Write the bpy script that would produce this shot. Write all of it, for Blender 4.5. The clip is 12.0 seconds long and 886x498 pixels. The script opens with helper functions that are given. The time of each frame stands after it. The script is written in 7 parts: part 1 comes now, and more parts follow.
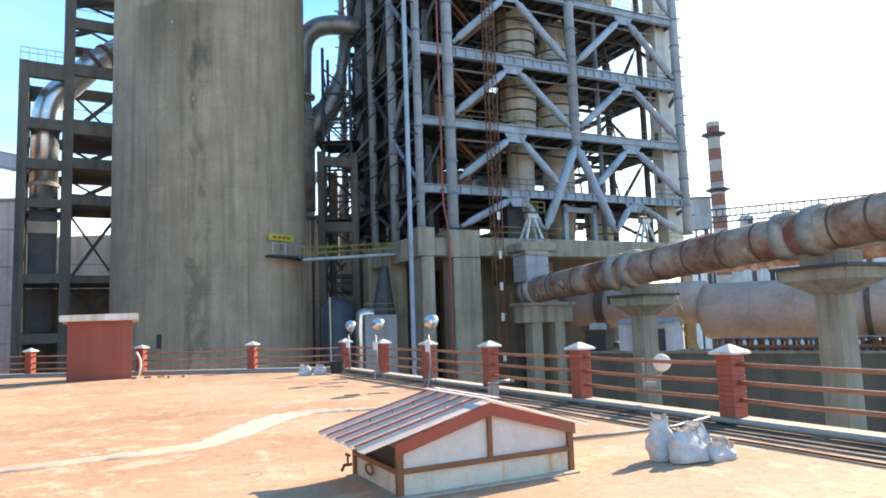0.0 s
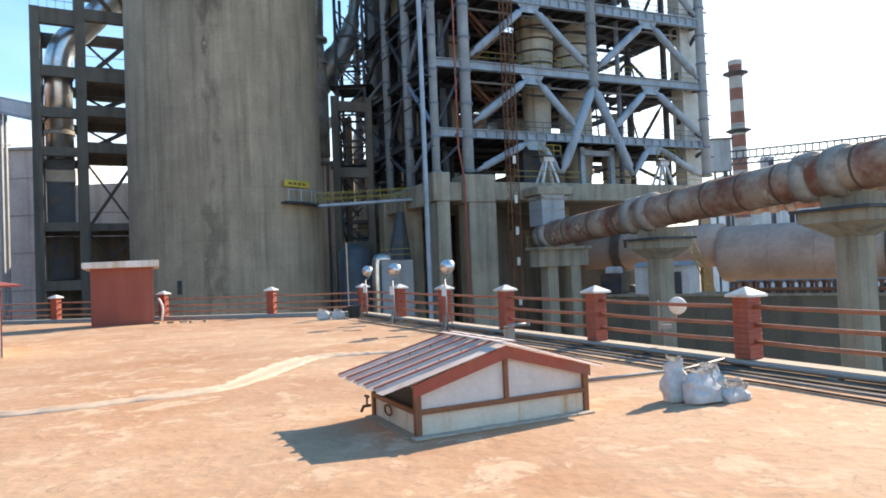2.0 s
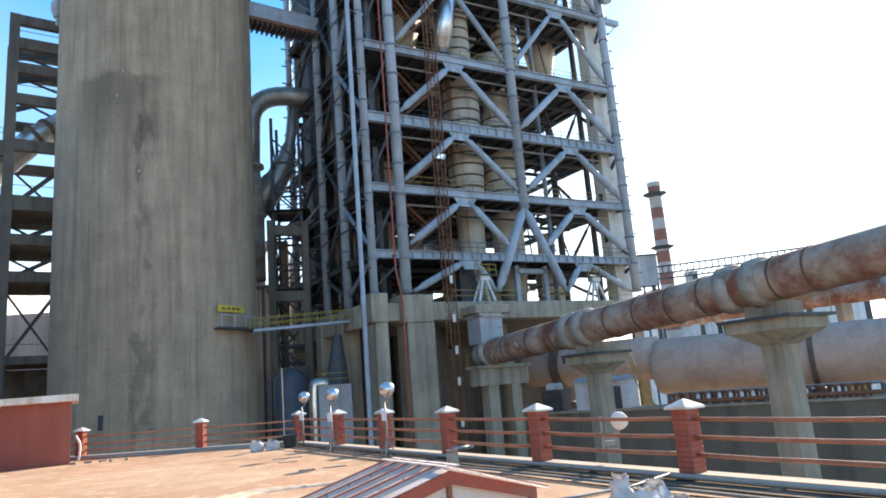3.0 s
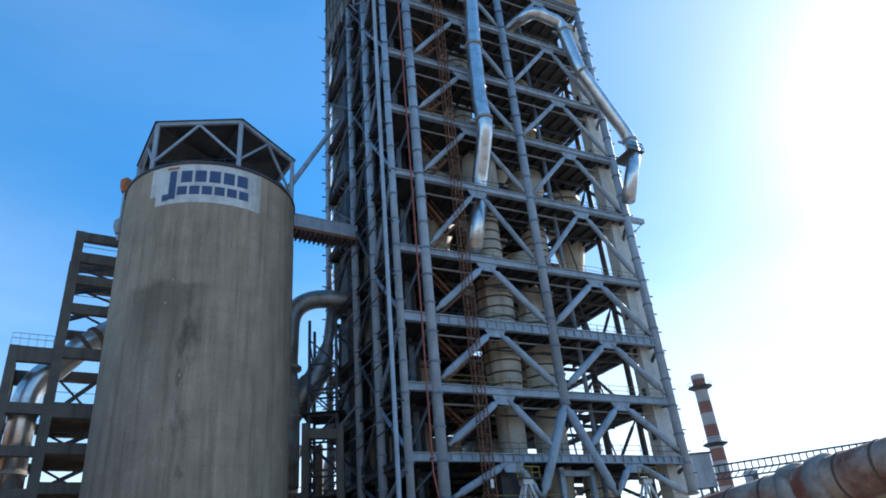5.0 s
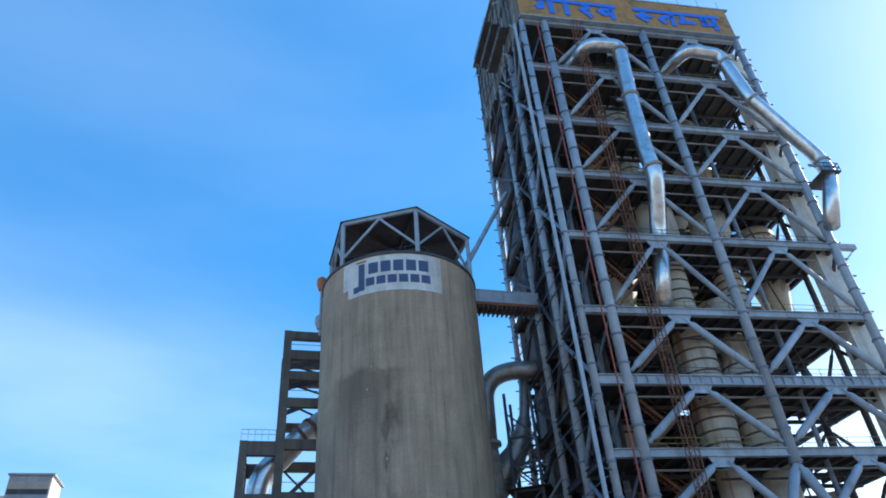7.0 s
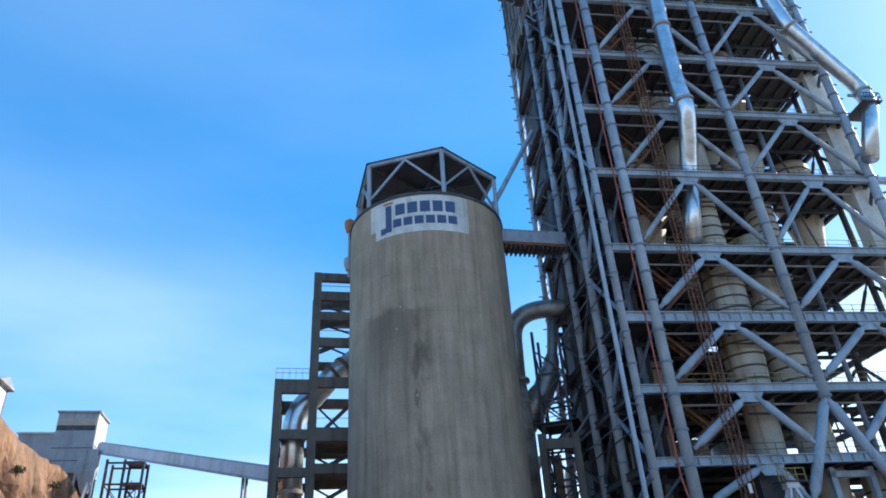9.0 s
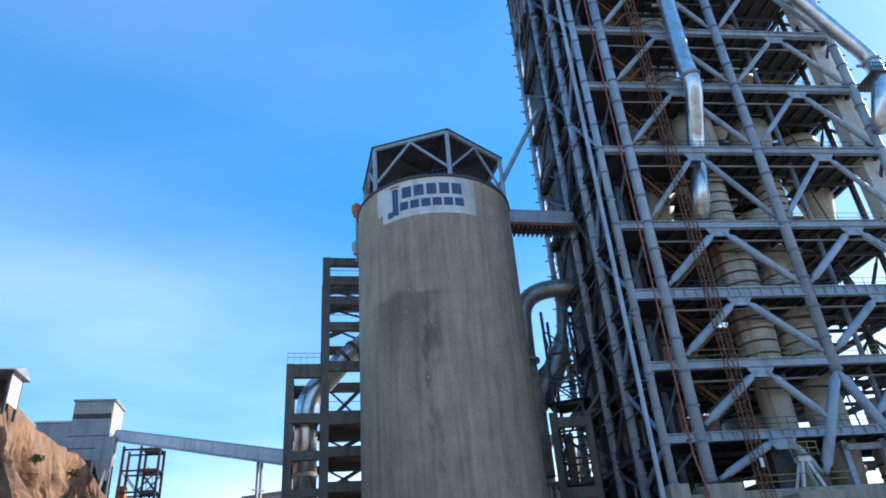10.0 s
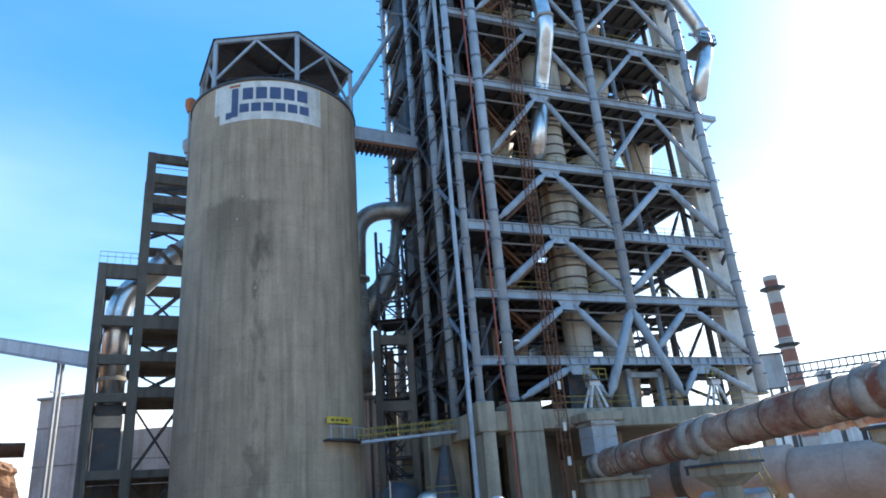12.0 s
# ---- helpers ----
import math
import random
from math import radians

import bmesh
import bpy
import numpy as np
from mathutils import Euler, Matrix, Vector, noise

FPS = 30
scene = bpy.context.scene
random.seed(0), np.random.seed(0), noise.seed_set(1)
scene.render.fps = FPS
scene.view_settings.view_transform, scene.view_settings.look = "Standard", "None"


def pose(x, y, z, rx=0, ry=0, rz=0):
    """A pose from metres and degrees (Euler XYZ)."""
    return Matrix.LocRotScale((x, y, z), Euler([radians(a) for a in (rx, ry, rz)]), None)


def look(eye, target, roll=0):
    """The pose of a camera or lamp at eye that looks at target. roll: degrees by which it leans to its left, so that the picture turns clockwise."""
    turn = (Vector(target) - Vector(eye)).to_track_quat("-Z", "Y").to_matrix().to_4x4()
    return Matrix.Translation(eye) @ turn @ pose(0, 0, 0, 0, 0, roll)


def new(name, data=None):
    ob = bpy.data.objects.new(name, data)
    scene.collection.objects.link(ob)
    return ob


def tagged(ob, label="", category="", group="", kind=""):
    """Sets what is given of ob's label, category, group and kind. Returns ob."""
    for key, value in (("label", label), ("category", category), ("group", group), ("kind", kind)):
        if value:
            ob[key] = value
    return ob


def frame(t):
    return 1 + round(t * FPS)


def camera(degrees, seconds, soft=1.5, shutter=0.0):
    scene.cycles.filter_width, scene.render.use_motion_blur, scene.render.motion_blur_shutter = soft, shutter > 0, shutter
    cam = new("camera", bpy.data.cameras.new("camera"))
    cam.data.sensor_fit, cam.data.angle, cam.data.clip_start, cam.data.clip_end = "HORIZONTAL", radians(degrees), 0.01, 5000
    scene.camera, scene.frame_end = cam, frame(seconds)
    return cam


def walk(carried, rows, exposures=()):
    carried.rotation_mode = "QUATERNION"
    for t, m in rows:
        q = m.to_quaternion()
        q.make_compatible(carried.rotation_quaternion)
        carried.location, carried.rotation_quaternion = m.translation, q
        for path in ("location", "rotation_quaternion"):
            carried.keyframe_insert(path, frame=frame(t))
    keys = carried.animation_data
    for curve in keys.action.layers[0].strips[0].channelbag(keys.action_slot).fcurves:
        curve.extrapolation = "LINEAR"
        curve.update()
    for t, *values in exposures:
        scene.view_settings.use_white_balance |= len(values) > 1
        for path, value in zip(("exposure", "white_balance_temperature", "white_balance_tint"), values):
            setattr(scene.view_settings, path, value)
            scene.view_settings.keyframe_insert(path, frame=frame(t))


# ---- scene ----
# ---------------------------------------------------------------- camera
cam = camera(65.9, 12.0, soft=1.8)
EYE = (0.0, 0.0, 1.6)
PATH = [
    (0.0, 96.09, 2.00, 0.21),
    (0.5, 93.53, 1.03, 2.24),
    (1.0, 91.83, -0.16, 3.29),
    (1.5, 88.67, 2.04, 2.36),
    (2.0, 91.53, 2.38, 1.55),
    (2.5, 96.72, 3.39, -1.81),
    (3.0, 101.29, 4.48, -3.42),
    (3.2, 102.62, 4.21, -3.15),
    (4.8, 116.56, 5.05, -0.70),
    (5.0, 118.01, 4.82, -0.09),
    (5.5, 123.97, 5.20, 2.23),
    (6.0, 126.00, 5.58, 5.91),
    (6.5, 126.94, 4.66, 12.12),
    (7.0, 124.95, 3.62, 16.68),
    (7.2, 124.33, 3.33, 18.05),
    (8.8, 120.53, 2.57, 19.31),
    (9.0, 120.11, 3.15, 19.05),
    (9.5, 119.40, 3.91, 19.12),
    (10.0, 118.69, 3.99, 20.26),
    (10.5, 117.88, 3.46, 27.11),
    (11.0, 116.17, 1.48, 29.10),
    (11.5, 113.69, 1.94, 19.28),
    (12.0, 110.83, 4.33, 5.48),
]

EXPOSURES = [(0.0, 1.46, 7700, 12), (0.5, 1.48, 7700, 12), (1.5, 1.24, 7800, 12), (2.0, 1.18, 7800, 12), (2.5, 1.34, 7800, 12), (3.2, 1.24, 7400, 12), (4.8, 0.62, 6400, 10), (5.5, 0.54, 6400, 10),
             (6.5, 0.70, 6400, 10), (7.2, 0.82, 6400, 10), (8.8, 0.84, 6350, 10), (10.5, 0.80, 6250, 10), (11.3, 0.70, 6250, 10), (12.0, 1.15, 6800, 11)]
walk(cam, [(t, pose(*EYE, rx, ry, rz)) for t, rx, ry, rz in PATH], EXPOSURES)

# ---------------------------------------------------------------- world and sun
SUN_AZ, SUN_EL = 47.0, 31.0   # degrees clockwise from +y, and above the horizon
world = bpy.data.worlds.new("sky")
scene.world = world
world.use_nodes = True
wt = world.node_tree
wt.nodes.clear()
w_out = wt.nodes.new("ShaderNodeOutputWorld")
w_bg = wt.nodes.new("ShaderNodeBackground")
w_sky = wt.nodes.new("ShaderNodeTexSky")
w_sky.sky_type = 'NISHITA'
w_sky.sun_disc = False
w_sky.sun_elevation = radians(SUN_EL)
w_sky.sun_rotation = radians(SUN_AZ)
w_sky.air_density, w_sky.dust_density, w_sky.ozone_density = 1.0, 0.55, 3.0
w_bg.inputs["Strength"].default_value = 0.15
# thin high cloud, streaked sideways, drifting over the whole dome
w_tc = wt.nodes.new("ShaderNodeTexCoord")
w_map = wt.nodes.new("ShaderNodeMapping")
w_map.inputs["Scale"].default_value = (1.0, 1.0, 4.0)
w_map.inputs["Location"].default_value = (0.35, 0.2, 0.1)
w_noise = wt.nodes.new("ShaderNodeTexNoise")
w_noise.inputs["Scale"].default_value = 1.15
w_noise.inputs["Detail"].default_value = 7
w_noise.inputs["Roughness"].default_value = 0.42
w_ramp = wt.nodes.new("ShaderNodeValToRGB")
w_ramp.color_ramp.elements[0].position, w_ramp.color_ramp.elements[1].position = 0.38, 0.66
w_ramp.color_ramp.elements[0].color = (0, 0, 0, 1)
w_ramp.color_ramp.elements[1].color = (0.80, 0.80, 0.80, 1)
w_mix = wt.nodes.new("ShaderNodeMix")
w_mix.data_type = 'RGBA'
w_mix.inputs["B"].default_value = (7.5, 8.2, 8.8, 1)
L = wt.links.new
L(w_tc.outputs["Generated"], w_map.inputs["Vector"])
L(w_map.outputs[0], w_noise.inputs["Vector"])
L(w_noise.outputs[0], w_ramp.inputs[0])
# the cloud sheet thickens towards the horizon, where it is seen edge-on
w_sep = wt.nodes.new("ShaderNodeSeparateXYZ")
w_low = wt.nodes.new("ShaderNodeMapRange")
w_low.interpolation_type = 'SMOOTHSTEP'
for i_, v_ in ((1, 0.0), (2, 0.58), (3, 0.80), (4, 0.07)):
    w_low.inputs[i_].default_value = v_
w_mul = wt.nodes.new("ShaderNodeMath")
w_mul.operation = 'MULTIPLY'
L(w_tc.outputs["Generated"], w_sep.inputs[0])
L(w_sep.outputs[2], w_low.inputs[0])
L(w_ramp.outputs[0], w_mul.inputs[0])
L(w_low.outputs[0], w_mul.inputs[1])
L(w_mul.outputs[0], w_mix.inputs["Factor"])
w_sat = wt.nodes.new("ShaderNodeHueSaturation")
w_sat.inputs["Saturation"].default_value = 1.42
w_sat.inputs["Hue"].default_value = 0.498
L(w_sky.outputs[0], w_sat.inputs["Color"])
# an even blue veil of haze under the cloud
w_veil = wt.nodes.new("ShaderNodeMix")
w_veil.data_type = 'RGBA'
w_veil.inputs["Factor"].default_value = 0.28
w_veil.inputs["B"].default_value = (0.75, 2.5, 5.2, 1)
L(w_sat.outputs[0], w_veil.inputs["A"])
L(w_veil.outputs["Result"], w_mix.inputs["A"])
L(w_mix.outputs["Result"], w_bg.inputs["Color"])
L(w_bg.outputs[0], w_out.inputs[0])
sun_data = bpy.data.lights.new("sun", 'SUN')
sun_data.energy, sun_data.angle, sun_data.color = 3.9, radians(0.5), (1.0, 0.93, 0.82)
sun = new("sun", sun_data)
sa, se = radians(SUN_AZ), radians(SUN_EL)
SUN_DIR = Vector((math.sin(sa) * math.cos(se), math.cos(sa) * math.cos(se), math.sin(se)))
sun.matrix_world = look(SUN_DIR * 300, (0, 0, 0))


# ---------------------------------------------------------------- materials
def mat(name, col, rough=0.7, metal=0.0, dark=0.75, scale=1.5, grain=30.0, bump=0.15, stain=None, stain_amt=0.5,
        stain_scale=0.8, streak=False, vary=0.0, relief=0.01, flake=None, flake_scale=1.3, flake_at=0.52):
    """A weathered surface: broad patches, fine grain, and stains of a second colour (drawn down the surface where streak)."""
    m = bpy.data.materials.new(name)
    m.use_nodes = True
    nt = m.node_tree
    nd, ln = nt.nodes, nt.links.new
    b = nd["Principled BSDF"]
    b.inputs["Roughness"].default_value = rough
    b.inputs["Metallic"].default_value = metal
    tc = nd.new("ShaderNodeTexCoord")
    n1 = nd.new("ShaderNodeTexNoise")
    n1.inputs["Scale"].default_value, n1.inputs["Detail"].default_value = scale, 6
    n2 = nd.new("ShaderNodeTexNoise")
    n2.inputs["Scale"].default_value, n2.inputs["Detail"].default_value = grain, 4
    ln(tc.outputs["Object"], n1.inputs["Vector"])
    ln(tc.outputs["Object"], n2.inputs["Vector"])
    r1 = nd.new("ShaderNodeMapRange")
    r1.inputs[1].default_value, r1.inputs[2].default_value = 0.3, 0.7
    r1.inputs[3].default_value, r1.inputs[4].default_value = dark, 1.0
    ln(n1.outputs[0], r1.inputs[0])
    r2 = nd.new("ShaderNodeMapRange")
    r2.inputs[1].default_value, r2.inputs[2].default_value = 0.3, 0.7
    r2.inputs[3].default_value, r2.inputs[4].default_value = 0.5 + dark / 2, 1.05
    ln(n2.outputs[0], r2.inputs[0])
    mul = nd.new("ShaderNodeMath")
    mul.operation = 'MULTIPLY'
    ln(r1.outputs[0], mul.inputs[0])
    ln(r2.outputs[0], mul.inputs[1])
    fac = mul.outputs[0]
    if vary:
        oi = nd.new("ShaderNodeObjectInfo")
        r3 = nd.new("ShaderNodeMapRange")
        r3.inputs[3].default_value, r3.inputs[4].default_value = 1 - vary, 1 + vary
        ln(oi.outputs["Random"], r3.inputs[0])
        m3 = nd.new("ShaderNodeMath")
        m3.operation = 'MULTIPLY'
        ln(fac, m3.inputs[0])
        ln(r3.outputs[0], m3.inputs[1])
        fac = m3.outputs[0]
    vm = nd.new("ShaderNodeVectorMath")
    vm.operation = 'SCALE'
    ln(fac, vm.inputs["Scale"])
    if stain:
        n3 = nd.new("ShaderNodeTexNoise")
        n3.inputs["Scale"].default_value, n3.inputs["Detail"].default_value = stain_scale, 8
        n3.inputs["Roughness"].default_value = 0.62
        if streak:
            mp = nd.new("ShaderNodeMapping")
            mp.inputs["Scale"].default_value = (1.0, 1.0, 0.07)
            ln(tc.outputs["Object"], mp.inputs["Vector"])
            ln(mp.outputs[0], n3.inputs["Vector"])
        else:
            ln(tc.outputs["Object"], n3.inputs["Vector"])
        r4 = nd.new("ShaderNodeMapRange")
        r4.inputs[1].default_value, r4.inputs[2].default_value = 0.62 - 0.3 * stain_amt, 0.78 - 0.2 * stain_amt
        ln(n3.outputs[0], r4.inputs[0])
        mx = nd.new("ShaderNodeMix")
        mx.data_type = 'RGBA'
        mx.inputs["A"].default_value, mx.inputs["B"].default_value = (*col, 1), (*stain, 1)
        ln(r4.outputs[0], mx.inputs["Factor"])
        col_out = mx.outputs["Result"]
        if flake:
            n5 = nd.new("ShaderNodeTexNoise")
            n5.inputs["Scale"].default_value, n5.inputs["Detail"].default_value = flake_scale, 10
            n5.inputs["Roughness"].default_value = 0.68
            n5.inputs["Distortion"].default_value = 0.6
            ln(tc.outputs["Object"], n5.inputs["Vector"])
            r5 = nd.new("ShaderNodeMapRange")
            r5.inputs[1].default_value, r5.inputs[2].default_value = flake_at, flake_at + 0.05
            ln(n5.outputs[0], r5.inputs[0])
            m5 = nd.new("ShaderNodeMix")
            m5.data_type = 'RGBA'
            m5.inputs["B"].default_value = (*flake, 1)
            ln(r5.outputs[0], m5.inputs["Factor"])
            ln(col_out, m5.inputs["A"])
            col_out = m5.outputs["Result"]
        ln(col_out, vm.inputs[0])
    else:
        vm.inputs[0].default_value = col
    ln(vm.outputs[0], b.inputs["Base Color"])
    if bump:
        bp = nd.new("ShaderNodeBump")
        bp.inputs["Strength"].default_value, bp.inputs["Distance"].default_value = bump, relief
        ln(n2.outputs[0], bp.inputs["Height"])
        ln(bp.outputs[0], b.inputs["Normal"])
    return m


M_SCREED = mat("roof_screed", (0.55, 0.34, 0.21), 0.9, dark=0.8, scale=0.35, grain=7.0, bump=0.6, stain=(0.44, 0.215, 0.11), stain_amt=0.66, stain_scale=0.28, relief=0.03, flake=(0.60, 0.40, 0.262), flake_scale=1.5, flake_at=0.54)
M_DUST = mat("pale_cement_dust", (0.50, 0.42, 0.335), 0.95, dark=0.8, scale=1.0, grain=9.0, bump=0.5, relief=0.02)
M_CONC = mat("old_concrete", (0.41, 0.35, 0.26), 0.9, dark=0.72, scale=0.6, grain=9.0, bump=0.3, stain=(0.23, 0.195, 0.15), stain_amt=0.5, stain_scale=1.2, streak=True, relief=0.02)
M_SILO = mat("silo_concrete", (0.455, 0.342, 0.238), 0.92, dark=0.78, scale=0.5, grain=5.0, bump=0.4, stain=(0.32, 0.245, 0.165), stain_amt=0.55, stain_scale=1.5, streak=True, relief=0.03)
M_STEEL = mat("blue_grey_paint", (0.39, 0.465, 0.535), 0.55, metal=0.0, dark=0.72, scale=0.7, grain=8.0, bump=0.08, stain=(0.27, 0.29, 0.31), stain_amt=0.42, stain_scale=1.1, streak=True, vary=0.08)
# near-black for dark fittings; in the tower the colour also carries inner shade
M_STEEL_D = mat("dark_and_shaded_steel", (0.06, 0.072, 0.088), 0.6, dark=0.65, scale=0.8, grain=7.0, bump=0.1, stain=(0.16, 0.10, 0.07), stain_amt=0.4, stain_scale=0.9, vary=0.15)
M_FLANGE = mat("dark_flange", (0.20, 0.24, 0.29), 0.5, dark=0.7, vary=0.15)
# deck colour lowered as well, putting the inside's shade into it
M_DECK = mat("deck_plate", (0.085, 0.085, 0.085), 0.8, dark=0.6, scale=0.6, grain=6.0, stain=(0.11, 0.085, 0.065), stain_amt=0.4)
M_VESSEL = mat("dusty_cream_vessel", (0.66, 0.60, 0.50), 0.6, dark=0.75, scale=0.5, grain=6.0, bump=0.1, stain=(0.30, 0.16, 0.08), stain_amt=0.35, stain_scale=0.8, streak=True)
M_BAND = mat("rusty_band", (0.16, 0.11, 0.08), 0.7, dark=0.6)
M_CLAD = mat("aluminium_cladding", (0.72, 0.73, 0.74), 0.28, metal=0.9, dark=0.8, scale=0.8, grain=5.0, bump=0.12, stain=(0.45, 0.42, 0.38), stain_amt=0.35, stain_scale=0.7, relief=0.02)
M_RUSTY = mat("rusted_duct_shell", (0.50, 0.395, 0.31), 0.8, dark=0.65, scale=0.7, grain=5.0, bump=0.25, stain=(0.25, 0.085, 0.05), stain_amt=0.86, stain_scale=0.5, relief=0.02, flake=(0.60, 0.50, 0.40), flake_scale=0.8, flake_at=0.60)
M_DUCTGREY = mat("grey_duct_collar", (0.41, 0.37, 0.325), 0.75, dark=0.7, scale=1.0, grain=6.0, stain=(0.2, 0.12, 0.08), stain_amt=0.4)
M_KILN = mat("kiln_shell", (0.55, 0.38, 0.30), 0.65, dark=0.8, scale=0.25, grain=3.0, bump=0.1, stain=(0.42, 0.27, 0.2), stain_amt=0.5, stain_scale=0.3)
M_RED = mat("red_oxide_paint", (0.40, 0.085, 0.05), 0.6, dark=0.75, scale=1.5, grain=20.0, bump=0.15, stain=(0.30, 0.12, 0.08), stain_amt=0.4, vary=0.08)
M_REDSHED = mat("faded_red_sheet", (0.30, 0.065, 0.04), 0.6, dark=0.8, scale=0.8, grain=12.0, stain=(0.36, 0.10, 0.06), stain_amt=0.5, streak=True)
M_WHITE = mat("white_paint", (0.78, 0.74, 0.68), 0.65, dark=0.85, scale=1.2, grain=15.0, bump=0.08, stain=(0.55, 0.42, 0.30), stain_amt=0.35, stain_scale=1.5, streak=True)
M_SHEET = mat("white_metal_sheet", (0.66, 0.68, 0.70), 0.5, dark=0.8, scale=0.5, grain=4.0, stain=(0.45, 0.44, 0.42), stain_amt=0.45, streak=True)
M_GREYSHEET = mat("grey_metal_sheet", (0.40, 0.42, 0.44), 0.55, dark=0.75, scale=0.4, grain=4.0, stain=(0.28, 0.26, 0.24), stain_amt=0.4, streak=True)
M_SACK = mat("woven_sack", (0.62, 0.61, 0.60), 0.8, dark=0.72, scale=9.0, grain=70.0, bump=0.4, stain=(0.40, 0.37, 0.34), stain_amt=0.4, stain_scale=4.0)
M_PIPE = mat("galvanised_pipe", (0.34, 0.34, 0.33), 0.5, metal=0.5, dark=0.75, scale=2.0, grain=25.0, stain=(0.33, 0.25, 0.2), stain_amt=0.4, stain_scale=2.0)
M_RUST = mat("rust_steel", (0.24, 0.10, 0.05), 0.8, dark=0.65, scale=2.0, grain=15.0, vary=0.1)
M_YELLOW = mat("yellow_paint", (0.65, 0.48, 0.05), 0.6, dark=0.75, scale=2.0, grain=15.0)
M_SIGN = mat("sign_ochre", (0.48, 0.26, 0.08), 0.7, dark=0.75, scale=0.5, grain=5.0, stain=(0.22, 0.13, 0.07), stain_amt=0.4)
M_SIGNBLUE = mat("sign_blue", (0.04, 0.20, 0.78), 0.55, dark=0.85)
M_NAVY = mat("navy_lettering", (0.06, 0.10, 0.20), 0.7, dark=0.8, scale=2.0, grain=10.0)
M_OFFWHITE = mat("painted_panel", (0.72, 0.71, 0.66), 0.8, dark=0.8, scale=0.8, grain=4.0, stain=(0.5, 0.48, 0.42), stain_amt=0.45, streak=True)
M_EARTH = mat("cut_earth", (0.37, 0.205, 0.115), 0.95, dark=0.6, scale=0.25, grain=1.0, bump=0.6, stain=(0.20, 0.13, 0.085), stain_amt=0.55, stain_scale=0.8, streak=True, relief=0.3)
M_GROUND = mat("dusty_yard", (0.36, 0.32, 0.27), 0.95, dark=0.75, scale=0.05, grain=1.0, bump=0.3, stain=(0.27, 0.26, 0.22), stain_amt=0.5, stain_scale=0.03)
M_BLOCK = mat("grey_brown_render", (0.19, 0.16, 0.12), 0.9, dark=0.8, scale=0.3, grain=4.0, stain=(0.11, 0.10, 0.08), stain_amt=0.5, stain_scale=0.4, streak=True)
M_DULLYEL = mat("worn_yellow_rail", (0.42, 0.31, 0.07), 0.7, dark=0.7, scale=2.0, grain=15.0)
M_RIDGE = mat("pale_set_screed", (0.64, 0.46, 0.33), 0.9, dark=0.85, scale=0.8, grain=8.0, bump=0.4, relief=0.02)
# darker copy of old_concrete, shade of recesses and the frame put into its colour
M_CONC_D = mat("shaded_brown_concrete", (0.19, 0.165, 0.135), 0.9, dark=0.7, scale=0.6, grain=9.0, bump=0.3, stain=(0.11, 0.095, 0.08), stain_amt=0.5, stain_scale=1.0, streak=True, relief=0.02)
M_PIPE_L = mat("pale_weathered_pipe", (0.40, 0.385, 0.35), 0.6, metal=0.2, dark=0.75, scale=2.0, grain=25.0, stain=(0.36, 0.30, 0.25), stain_amt=0.4, stain_scale=2.0)
M_GUTTER = mat("dark_gutter_silt", (0.14, 0.095, 0.07), 0.95, dark=0.6, scale=2.0, grain=20.0, bump=0.5, stain=(0.30, 0.19, 0.12), stain_amt=0.5, stain_scale=1.5)
# darker copy of blue_grey_paint: the tower's shade is put into its colour
M_STEEL_M = mat("shaded_blue_steel", (0.26, 0.33, 0.42), 0.6, dark=0.7, scale=0.7, grain=8.0, bump=0.1, stain=(0.12, 0.12, 0.12), stain_amt=0.45, stain_scale=1.1, streak=True, vary=0.12)
M_CLAD2 = mat("dull_cladding", (0.42, 0.42, 0.41), 0.45, metal=0.6, dark=0.7, scale=0.8, grain=5.0, bump=0.15, stain=(0.26, 0.23, 0.19), stain_amt=0.45, stain_scale=0.7, relief=0.02)
M_HEAD = mat("rain_streaked_sheet", (0.24, 0.22, 0.18), 0.75, dark=0.6, scale=0.5, grain=4.0, stain=(0.13, 0.12, 0.10), stain_amt=0.55, stain_scale=0.9, streak=True)
M_BLACK = mat("black_rubber", (0.03, 0.03, 0.03), 0.7, dark=0.7)
M_GLASS = mat("lamp_glass", (0.75, 0.77, 0.78), 0.15, dark=0.9, bump=0)
M_ORANGE = mat("orange_primer", (0.55, 0.17, 0.05), 0.6, dark=0.75)
M_STACKRED = mat("stack_red", (0.34, 0.14, 0.10), 0.8, dark=0.75, scale=0.4)
M_STACKWHITE = mat("stack_white", (0.52, 0.47, 0.43), 0.8, dark=0.75, scale=0.4)
# the blue-grey of distant haze is put into the hill colour
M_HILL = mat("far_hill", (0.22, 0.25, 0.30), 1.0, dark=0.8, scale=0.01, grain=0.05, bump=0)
M_GREENSHRUB = mat("dry_shrub", (0.10, 0.11, 0.05), 0.9, dark=0.6)


